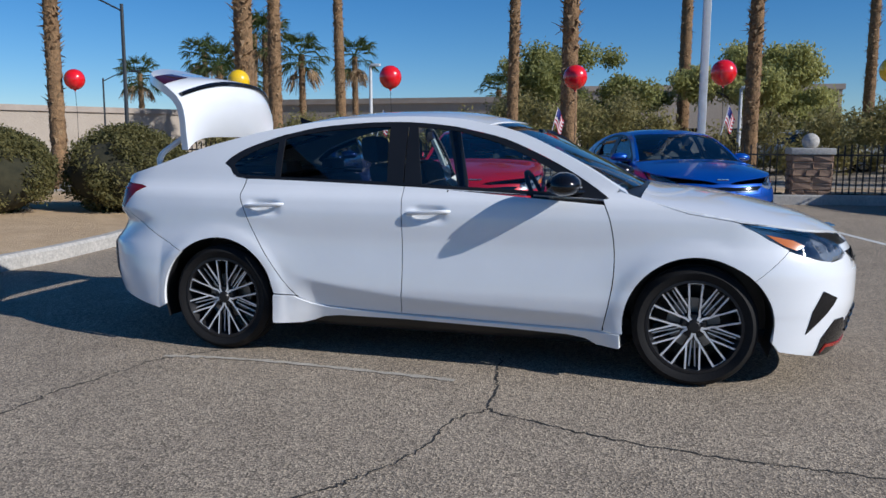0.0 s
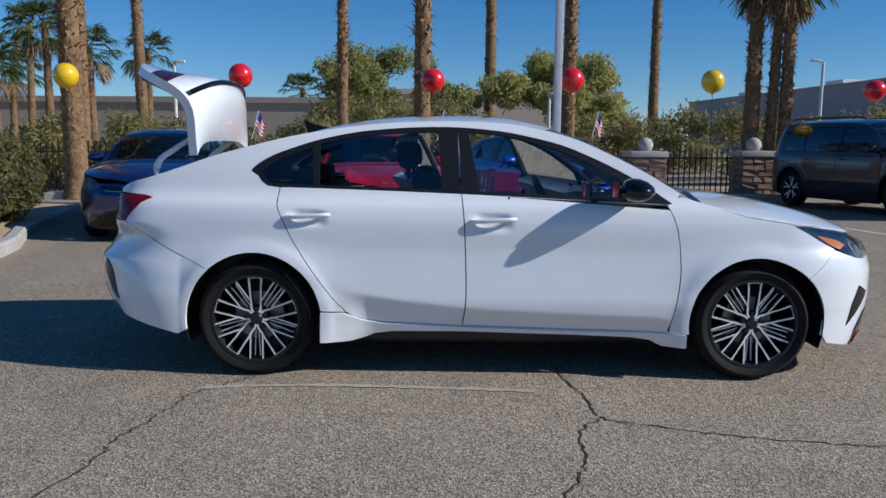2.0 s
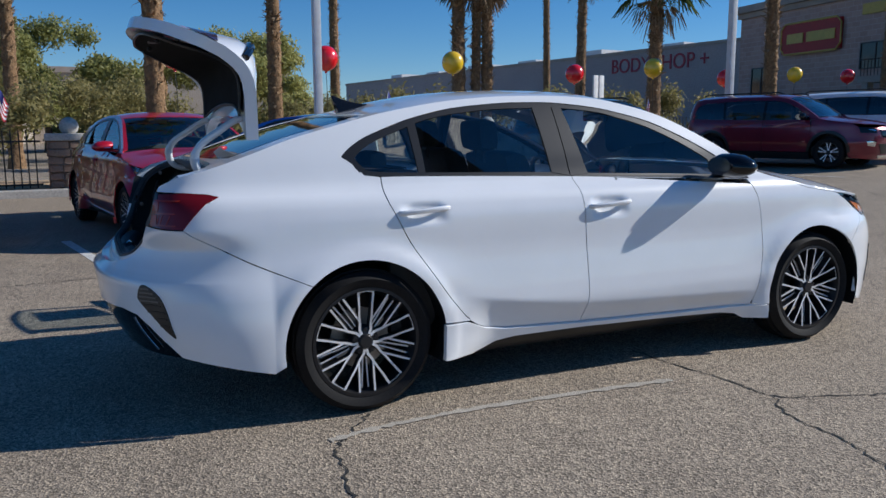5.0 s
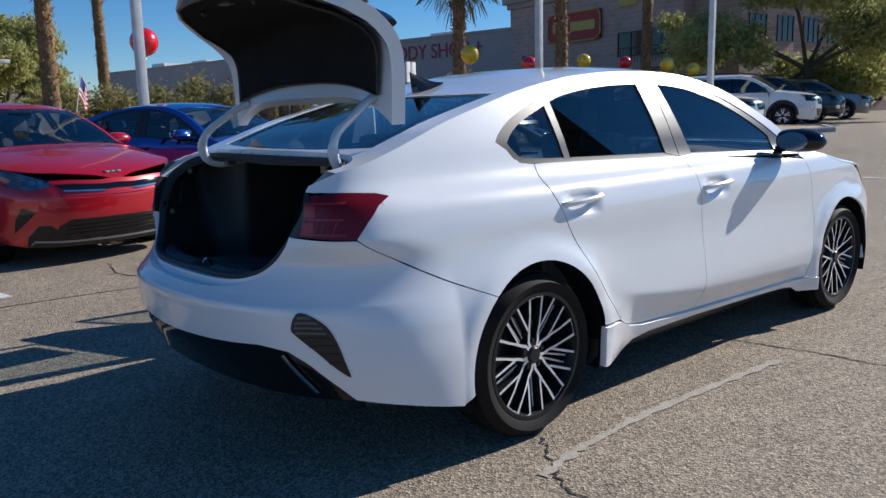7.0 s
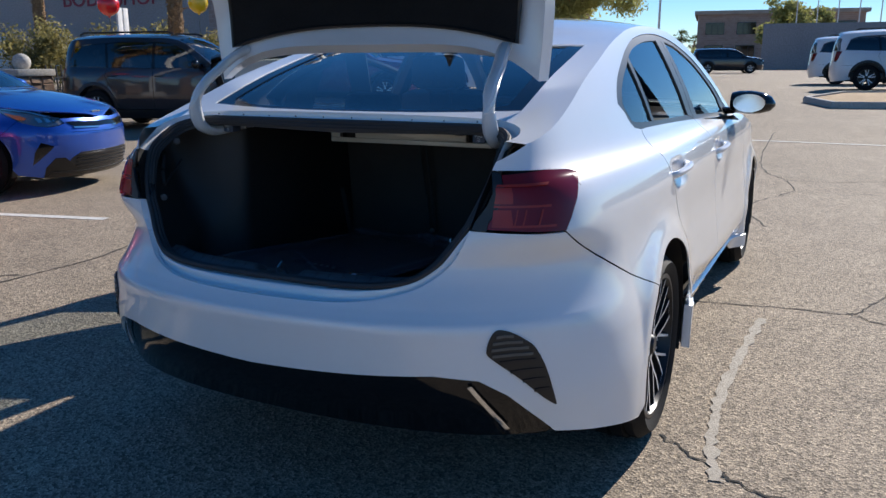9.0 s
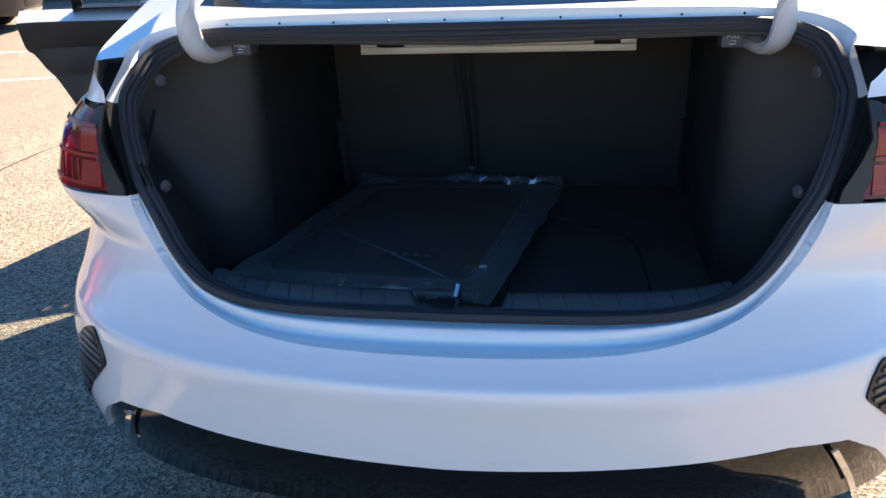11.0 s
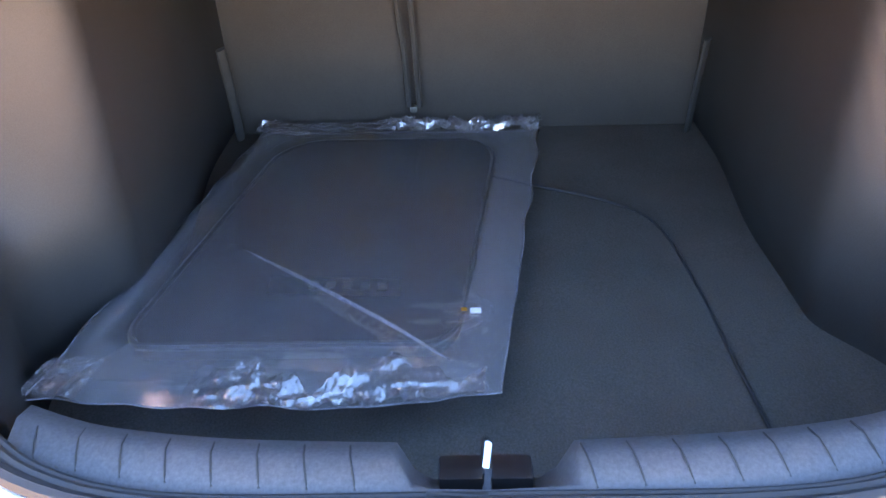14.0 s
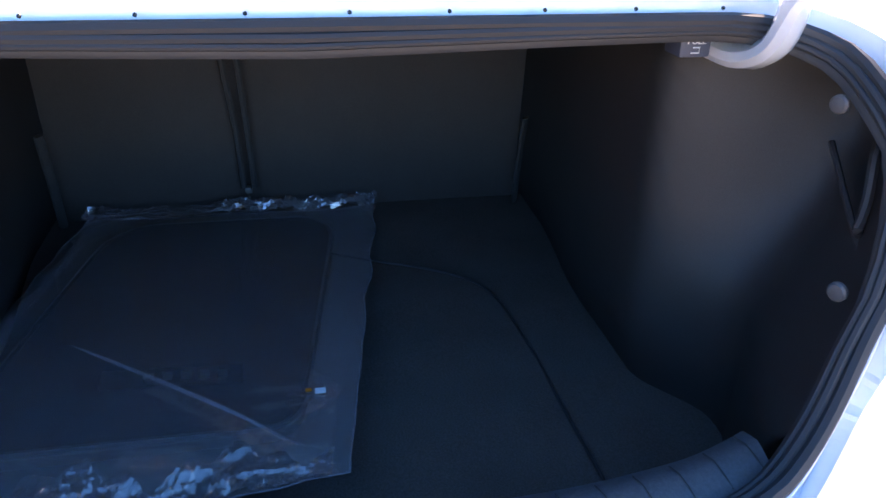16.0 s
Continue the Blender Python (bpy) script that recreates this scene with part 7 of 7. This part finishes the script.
def small_flag(x, y, z, yaw, tilt=14):
    f = thing("small_flag", "small striped flag on a white staff clipped to a car window", "flag", "car window flags", m=pose(x, y, z, 0, tilt, yaw))
    bm = bmesh.new()
    sweep(bm, [(0, 0, 0), (0, 0, 0.46)], 0.006, 6)
    part("staff", bm, FLAGWHITE, f)

    def cloth(nm, u0, u1, v0, v1, mat):
        rows = []
        for u in np.linspace(u0, u1, 7):
            rows.append([(0.006 + 0.15 * u, 0.03 * math.sin(9 * u) * u, 0.44 - 0.24 * v - 0.16 * u + 0.02 * math.sin(7 * u)) for v in np.linspace(v0, v1, 4)])
        put(nm, mesh_of(nm, [p for r in rows for p in r], [(i * 4 + j, i * 4 + j + 1, i * 4 + j + 5, i * 4 + j + 4) for i in range(6) for j in range(3)], True), mat, f)
    cloth("canton", 0.0, 0.45, 0.0, 0.5, FLAGBLUE)
    for k in range(9):
        lo = 0.45 if k < 5 else 0.0
        cloth("flag_stripe", lo, 1.0, k / 9, (k + 1) / 9, FLAGRED if k % 2 == 0 else FLAGWHITE)


# ---- buildings ----
def wall_box(name, parent, lo, hi, mat, label=""):
    bm = box_bm(lo, hi)
    return part(name, bm, mat, parent, label, smooth=False)


def words(text, parent, m, size, mat, name="lettering", depth=0.03):
    cu = bpy.data.curves.new(name, "FONT")
    cu.body, cu.size, cu.extrude = text, size, depth
    cu.align_x, cu.align_y = "CENTER", "CENTER"
    cu.materials.append(mat)
    ob = new(name, cu)
    ob.parent = parent
    ob.matrix_basis = m
    return ob


def window_unit(parent, m, w, h, mat=GLASS_D, n=2):
    """A framed window set in a wall whose outside is local -y."""
    win = put("window", box_mesh("window", (-w / 2 + 0.05, -0.03, -h / 2 + 0.05), (w / 2 - 0.05, 0.0, h / 2 - 0.05)), GLOSSBLACK, parent, m)
    bm = bmesh.new()
    for lo, hi in (((-w / 2, -0.08, -h / 2), (-w / 2 + 0.06, 0.02, h / 2)), ((w / 2 - 0.06, -0.08, -h / 2), (w / 2, 0.02, h / 2)), ((-w / 2 + 0.06, -0.08, h / 2 - 0.06), (w / 2 - 0.06, 0.02, h / 2)), ((-w / 2 + 0.06, -0.08, -h / 2), (w / 2 - 0.06, 0.02, -h / 2 + 0.06))):
        add_box(bm, lo, hi)
    for k in range(1, n):
        x = -w / 2 + w * k / n
        add_box(bm, (x - 0.025, -0.07, -h / 2 + 0.06), (x + 0.025, 0.02, h / 2 - 0.06))
    part("frame", bm, DARKPOLE, win, smooth=False)


def box_mesh(name, lo, hi):
    bm = box_bm(lo, hi)
    me = bpy.data.meshes.new(name)
    bm.to_mesh(me)
    bm.free()
    return me


def dealership():
    # long workshop wall
    a, b = Vector((33.5, 106.0, 0)), Vector((40.3, 38.6, 0))
    d = (b - a)
    yaw = math.degrees(math.atan2(d.y, d.x))
    shop = thing("workshop_building", "long low grey-brown stucco workshop with red lettering", "building", m=pose(b.x, b.y, 0.5, 0, 0, yaw))
    L = d.length
    wall_box("wall", shop, (-L, 0.0, -0.6), (0.0, 24.0, 6.5), STUCCO_G)
    wall_box("parapet", shop, (-L - 0.1, -0.1, 6.5), (0.0, 24.0, 6.75), TRIMSTONE)
    words("BODY SHOP +", shop, pose(-7.8, -0.04, 5.5, 90, 0, 0), 1.62, LETTER)
    for k in range(6):
        wall_box("roof_unit", shop, (-10 - 9.5 * k, 2.0, 6.75), (-7.0 - 9.5 * k, 5.0, 7.2 + 0.2 * (k % 2)), SIGNWHITE)
    for k in range(5):
        x = -16 - 6.5 * k
        dr = put("workshop_door", box_mesh("workshop_door", (x, -0.05, -0.5), (x + 3.6, 0.05, 3.0)), CONCRETE, shop)
        for j in range(4):
            part("door_panel", box_bm((x + 0.1, -0.09, -0.4 + 0.85 * j), (x + 3.5, -0.05, 0.38 + 0.85 * j), 0.02), SIGNWHITE, dr)
    # two-storey showroom
    c = Vector((38.2, 23.0, 0))
    e = Vector((40.3, 38.6, 0))
    d2 = e - c
    yaw2 = math.degrees(math.atan2(-d2.y, -d2.x))
    show = thing("showroom_building", "two-storey brown block showroom with a red sign and cornice", "building", m=pose(e.x, e.y, 0.5, 0, 0, yaw2))
    W = d2.length
    wall_box("front_wall", show, (0.0, 0.0, -0.6), (W, 18.0, 8.3), DARKBRICKS)
    wall_box("side_wing", show, (W + 0.002, 0.9, -0.6), (W + 3.2, 22.0, 7.9), BRICKS)
    wall_box("cornice", show, (-0.4, -0.45, 8.3), (W + 0.5, 18.2, 8.75), TRIMSTONE, "pale stucco cornice")
    wall_box("cornice", show, (-0.15, -0.2, 7.95), (W + 0.2, 18.0, 8.3), TRIMSTONE)
    wall_box("cornice", show, (W + 0.55, 0.5, 7.9), (W + 3.6, 22.2, 8.3), TRIMSTONE)
    wall_box("roof_screen", show, (W - 5.0, 4.0, 8.75), (W + 1.0, 12.0, 9.8), STUCCO)
    sign = put("sign_board", box_mesh("sign_board", (4.4, -0.22, 5.2), (9.3, -0.02, 7.0)), SIGNRED, show, None, "red sign board with gold edge")
    bm = bmesh.new()
    sweep(bm, [(4.7, -0.24, 5.15), (9.0, -0.24, 5.15), (9.35, -0.24, 5.5), (9.35, -0.24, 6.7), (9.0, -0.24, 7.05), (4.7, -0.24, 7.05), (4.35, -0.24, 6.7), (4.35, -0.24, 5.5)], 0.06, 6, closed=True)
    part("sign_edge", bm, SIGNGOLD, sign)
    for x0, x1 in ((4.9, 6.3), (6.6, 8.9)):
        part("sign_bar", box_bm((x0, -0.27, 5.8), (x1, -0.22, 6.4)), SIGNGOLD, sign, smooth=False)
    nb = put("number_plate", box_mesh("number_plate", (10.7, -0.1, 6.9), (12.3, -0.02, 7.5)), SIGNGOLD, show)
    for x, z, w, h in ((11.8, 4.6, 2.2, 1.5), (2.4, 3.6, 2.0, 1.9), (14.2, 4.6, 1.6, 1.6), (13.5, 1.4, 2.4, 2.2), (6.5, 1.4, 3.6, 2.2), (10.2, 1.4, 2.4, 2.2)):
        window_unit(show, pose(x, 0, z), w, h, n=2)
    for k in range(6):
        window_unit(show, pose(W + 3.2, 2.4 + 2.6 * k, 5.0, 0, 0, 90), 1.6, 1.5, n=3)
        window_unit(show, pose(W + 3.2, 2.4 + 2.6 * k, 1.6, 0, 0, 90), 1.6, 1.7, n=3)
    bal = put("balcony", box_mesh("balcony", (W - 3.5, -1.6, 3.0), (W + 3.0, 0.0, 3.35)), TRIMSTONE, show)
    for k in range(28):
        part("baluster", box_bm((W - 3.4 + 0.23 * k, -1.55, 3.35), (W - 3.37 + 0.23 * k, -1.52, 4.2)), IRON, bal, smooth=False)
    part("handrail", box_bm((W - 3.5, -1.58, 4.2), (W + 3.0, -1.5, 4.27)), IRON, bal, smooth=False)
    for k in range(3):
        part("balcony_post", box_bm((W - 3.3 + 2.9 * k, -1.5, -0.6), (W - 2.9 + 2.9 * k, -1.1, 3.0)), TRIMSTONE, bal, smooth=False)


def far_buildings():
    spec = [("beige_building", "low beige stucco building behind street trees", (-26, 66, 0), 40, 16, 4.6, STUCCO, -4), ("beige_building", "low beige stucco building behind street trees", (4, 74, 0), 26, 16, 6.0, STUCCO, 2),
            ("retail_building", "long low pale stucco building across the street", (-70, 60, 0), 40, 20, 3.6, STUCCO, -30)]
    for name, label, p, w, dpt, h, mat, yaw in spec:
        b = thing(name, label, "building", m=pose(*p, 0, 0, yaw))
        wall_box("wall", b, (-w / 2, 0, -0.2), (w / 2, dpt, h), mat)
        wall_box("parapet", b, (-w / 2 - 0.2, -0.2, h), (w / 2 + 0.2, dpt + 0.2, h + 0.5), TRIMSTONE)
        for k in range(int(w / 5)):
            window_unit(b, pose(-w / 2 + 2.6 + 5 * k, 0, 1.6), 2.6, 1.8, n=3)
    g = thing("office_building", "distant brown two-storey office block", "building", m=pose(121.5, 7.2, 0.9, 0, 0, -82))
    wall_box("wall", g, (-11, 0, -0.5), (11, 18, 7.4), BRICKS)
    wall_box("parapet", g, (-11.5, -0.5, 7.4), (11.5, 18, 7.9), TRIMSTONE)
    for k in range(5):
        for z in (2.2, 5.4):
            window_unit(g, pose(-8.6 + 4.3 * k, 0, z), 2.6, 1.7, n=3)
    w = thing("block_wall", "tall plain grey painted block wall", "wall", kind="structure", m=pose(84, -14, 0.7, 0, 0, -83))
    wall_box("wall", w, (-20, 0, -0.5), (45, 0.4, 4.4), GREYWALL)
    for k in range(5):
        p = thing("flag_pole", "tall thin pale flag pole", "pole", "far flag poles", m=pose(92, 3.5 - 2.0 * k, 0.8))
        bm = bmesh.new()
        sweep(bm, [(0, 0, 0), (0, 0, 9.0)], [0.09, 0.05], 8)
        part("post", bm, POLEPAINT, p)
    r = random.Random(4)
    rows = []
    for j, dist in enumerate((0.0, 1.0)):
        rows.append([])
        for k in range(70):
            a = radians(-110 + 200 * k / 69)
            h = 0 if j == 0 else 26 + 22 * noise.noise(Vector((k * 0.23, 2.0, 0))) + 8 * noise.noise(Vector((k * 0.9, 5.0, 0)))
            rr = 2300 + 500 * j
            rows[-1].append((-rr * math.sin(a), rr * math.cos(a), -5 + h * (1.0 if abs(a + 0.0) < 2 else 1)))
    grid = [p for rw in rows for p in rw]
    hills = put("backdrop", mesh_of("backdrop", grid, [(k, k + 1, 71 + k, 70 + k) for k in range(69)], True), HILL)
    tagged(hills, "hazy low desert hills on the horizon", "hills", kind="structure")


# ---- the place ----
ground()
markings()
dealership()
far_buildings()
kerb_island("planter", [(-4.75, -1.2), (-4.8, 0.6), (-4.82, 1.75), (-4.95, 2.75), (-5.25, 4.0), (-5.85, 5.4), (-6.3, 7.2), (-6.8, 9.2), (-9.5, 10.0), (-14.0, 9.0), (-15.0, 4.0), (-14.0, 0.0), (-9.0, -2.0)], SAND, "raised planter bed with tan gravel behind a pale kerb", 0.15)
kerb_island("street_bed", [(-24.0, 11.3), (-2.0, 11.9), (9.0, 12.6), (30.0, 14.6), (30.0, 18.0), (9.0, 16.0), (-2.0, 15.4), (-24.0, 15.0)], SAND, "long street-side bed with tan gravel and a pale kerb", 0.15)
kerb_island("lot_island", [(14.9, -1.2), (16.3, -0.6), (18.5, -1.4), (19.0, -3.0), (17.5, -4.5), (15.2, -4.0)], SAND, "small raised parking island", 0.14)
kerb_island("lot_island", [(17.2, 7.0), (18.6, 6.2), (19.9, 7.0), (19.4, 11.5), (17.8, 11.8)], SAND, "small raised parking island", 0.14)

hero = sedan("white_sedan", "white sedan with an open boot parked on cracked asphalt", "", pose(0, 0, 0), WHITE, True, True)
boot(hero)
mat_bag()

sedan("blue_sedan", "dark blue sedan parked facing the lane", "parked sedans", facing(-4.42, 6.86, 0.17, -0.985), NAVY)
sedan("red_sedan", "red sedan parked facing the lane", "parked sedans", facing(-1.37, 6.56, 0.17, -0.985), RED)
sedan("blue_sedan", "bright blue sedan parked facing the lane", "parked sedans", facing(1.22, 7.57, 0.34, -0.94), BLUE)
suv("compact_suv", "dark grey boxy compact crossover parked in the row", "parked crossovers", facing(8.0, 10.25, 0.3, -0.95, rise(8.0)) @ Matrix.Diagonal((0.92, 0.95, 1.03, 1.0)), CHARCOAL)
first = suv("suv", "dark red sport utility parked in the row", "parked crossovers", facing(13.3, 10.1, 0.3, -0.95, rise(13.3)), MAROON)
white = copy_thing(first, facing(16.6, 9.9, 0.3, -0.95, rise(16.6)))
recolour(tagged(white, "white sport utility parked in the row"), MAROON, SILVERW)
for x, y, dx, dy, pm, lab in ((21.4, 10.4, 0.3, -0.95, SILVERW, "white sport utility parked in the row"), (25.2, 11.2, 0.3, -0.95, CHARCOAL, "dark sport utility parked in the row"), (22.9, -3.4, 0.0, -1.0, SILVERW, "white sport utility parked beyond the lane"),
                              (20.4, -5.2, 0.1, -1.0, CHARCOAL, "dark sport utility parked beyond the lane"), (29.0, -2.6, 0.0, -1.0, SILVERW, "white car parked beyond the lane"), (40.5, 7.0, 1.0, 0.12, CHARCOAL, "black sport utility on the far side of the lot"),
                              (88.0, 21.5, -1.0, 0.2, MAROON, "dark red car on the far side of the lot"), (95.0, 22.5, -1.0, 0.2, GREYCAR, "grey car on the far side of the lot"), (92.0, 19.0, -1.0, 0.1, SILVERW, "white car on the far side of the lot"),
                              (100.0, 19.5, -1.0, 0.1, GREYCAR, "grey car on the far side of the lot"), (56.0, 5.9, 0.3, -1.0, CHARCOAL, "dark car beside the far wall"), (40.0, 17.0, 0.3, -0.95, GREYCAR, "grey car near the showroom"), (31.0, 12.4, 0.3, -0.95, GREYCAR, "grey sport utility parked in the row"),
                              (47.0, 18.5, 0.3, -0.95, CHARCOAL, "dark car near the showroom"), (7.6, 30.5, 1.0, 0.0, SILVERW, "white car side on along the street")):
    recolour(tagged(copy_thing(first, facing(x, y, dx, dy, rise(x))), lab), MAROON, pm)

# planting
bush(-6.9, 5.75, 1.02, 1.0, 1.28, 11, "round clipped olive-green bush on tan gravel")
bush(-8.35, 4.35, 1.05, 1.0, 1.25, 12, "round clipped olive-green bush on tan gravel")
bush(-10.6, 7.0, 1.0, 1.0, 1.2, 13, "round clipped olive-green bush on tan gravel")
for i, (x, y, h, r) in enumerate(((-8.2, 11.9, 9.0, 0.24), (-0.87, 13.3, 9.0, 0.2), (-13.4, 11.8, 9.0, 0.2), (-12.8, 22.4, 10.0, 0.27), (-4.05, 23.7, 10.0, 0.22), (4.15, 24.3, 10.0, 0.27), (2.5, 46.0, 14.0, 0.40), (-16.9, 38.9, 12.5, 0.33),
                                  (11.6, 41.0, 12.5, 0.30), (9.1, 19.6, 6.9, 0.25), (9.62, 19.5, 6.5, 0.17), (10.05, 19.4, 6.7, 0.2), (27.5, 39.4, 10.2, 0.36), (30.5, 48.0, 15.0, 0.28), (15.1, 17.2, 5.6, 0.26), (19.4, 16.3, 8.0, 0.24), (33.0, 22.0, 11.5, 0.3))):
    palm(x, y, h, r, 3 + i % 3, 0.55, yaw=47 * i)
for i, (x, y, h) in enumerate(((-40.0, 62.0, 9.2), (-33.0, 58.0, 10.2), (-27.5, 50.0, 9.0), (-25.0, 51.0, 7.6), (-58.0, 52.0, 8.0), (-47.0, 62.0, 7.4), (-13.6, 70.0, 6.0), (-35.5, 60.0, 7.0), (-24.5, 60.5, 8.4), (-29.0, 46.0, 6.4), (230.0, 39.5, 8.2), (236.0, 37.0, 7.0), (-72.0, 60.0, 8.4), (236.0, 52.0, 6.0))):
    palm(x, y, h, 0.3, 21 + i % 2, 0.25, "fan palm with a green crown in the distance", yaw=61 * i)
tree(-3.6, 41.0, 6.6, 5.4, 31, LEAF, "dense green acacia tree behind the fence", 60000, 0.11, low=0.12)
tree(6.8, 41.0, 7.0, 4.6, 32, LEAFPALE, "pale drooping desert tree behind the fence", 56000, 0.115, 0.7, low=0.12)
tree(31.5, 12.7, 8.4, 6.6, 33, LEAFPALE, "wide yellow-green desert tree in the car park", 100000, 0.10, 0.3, low=0.1)
tree(98.0, 4.0, 8.0, 5.0, 34, LEAF, "distant dark tree beside the office block", 9000, 0.22)
rs = random.Random(8)
spots = []
for k in range(90):
    x = rs.uniform(-16, 12)
    y = rs.uniform(26, 31)
    spots.append((x, y, rs.uniform(0.4, 2.0) + (0.7 if -6 < x < 0 else 0.0), rs.uniform(0.5, 1.0)))
shrubs("shrub_row", "loose olive shrubs along the far side of the street", spots, SHRUBLEAF, 42000, 0.085, 41)
spots = [(rs.uniform(5.5, 24), rs.uniform(20, 24), rs.uniform(0.4, 2.4), rs.uniform(0.4, 0.8)) for k in range(54)]
shrubs("shrub_row", "loose yellowish shrubs in front of the workshop", spots, SHRUBLEAF, 26000, 0.075, 42)
spots = [(rs.uniform(140, 175), rs.uniform(14, 75), rs.uniform(1.2, 3.2), rs.uniform(1.2, 2.4)) for k in range(70)]
shrubs("far_trees", "low dark line of distant trees on the horizon", spots, LEAF, 26000, 0.30, 44)
spots = [(rs.uniform(-10, -3.2), rs.uniform(13.2, 14.6), rs.uniform(0.4, 1.6), rs.uniform(0.4, 0.7)) for k in range(24)]
shrubs("shrub_row", "loose olive shrubs behind the iron fence", spots, SHRUBLEAF, 22000, 0.055, 43)

# fence, pillars, posts, balloons and flags
for x, y in ((-2.5, 12.6), (4.15, 12.75), (6.7, 13.1)):
    masonry_pillar(x, y, 0.74, 1.14)
fence(-12.0, 12.3, -3.0, 12.55, 1.0)
fence(-2.0, 12.62, 3.66, 12.75, 1.0)
fence(4.62, 12.78, 6.2, 13.05, 1.0)
fence(7.2, 13.15, 16.0, 14.0, 1.0)
light_pole(1.92, 11.1, 8.5, 0.15, POLEPAINT, "white square car park lamp post", head=True)
light_pole(13.7, 12.4, 8.5, 0.17, POLEPAINT, "white square car park lamp post", head=True)
light_pole(18.3, 9.75, 8.5, 0.15, POLEPAINT, "white square car park lamp post", head=True)
street_lamp(-17.5, 20.0, 6.0, 2.2, 195, DARKPOLE, "dark street lamp with a long arm")
street_lamp(-38.0, 45.0, 5.6, 2.2, 15, DARKPOLE, "dark street lamp with a long arm")
street_lamp(-15.5, 40.0, 5.6, 0.1, 0, POLEPAINT, "white street lamp with a wide flat head", 0.09)
street_lamp(24.0, 47.0, 6.2, 0.3, 180, POLEPAINT, "white street lamp with a wide flat head", 0.09)
street_lamp(4.6, 33.0, 3.6, 0.1, 0, POLEPAINT, "white street lamp with a wide flat head", 0.07)
street_lamp(72.0, 14.0, 10.0, 1.6, 160, POLEPAINT, "tall thin car park lamp post", 0.09)
for i, (x, y, z, c) in enumerate(((-13.0, 12.0, 2.72, "red"), (-8.05, 11.3, 2.56, "yellow"), (-4.65, 11.9, 2.64, "red"), (-0.60, 12.0, 2.585, "red"), (2.33, 11.9, 2.62, "red"), (5.53, 12.6, 2.68, "yellow"), (9.97, 14.25, 2.63, "red"),
                                  (11.6, 13.0, 2.74, "yellow"), (15.3, 14.2, 2.62, "red"), (19.5, 15.4, 2.9, "yellow"), (22.8, 16.0, 2.95, "red"), (22.0, 13.6, 2.72, "yellow"), (23.3, 13.3, 2.55, "yellow"))):
    balloon(x, y, z, BALLOON_R if c == "red" else BALLOON_Y, c, rise(x) + 0.2)
for x, y, z, yaw in ((-3.35, 7.4, 1.30, 20), (-0.45, 7.1, 1.32, 25), (2.05, 7.9, 1.36, 20), (11.4, 13.0, 1.5, 20)):
    small_flag(x, y, z, yaw)
sg = thing("white_sign", "plain white upright sign boards side by side", "sign", m=facing(12.05, 16.3, 1, 0.2, rise(12.0)))
for x in (0.0, 0.26):
    part("sign_post", box_bm((x, -0.03, 0.0), (x + 0.19, 0.03, 2.55), 0.01), SIGNWHITE, sg)
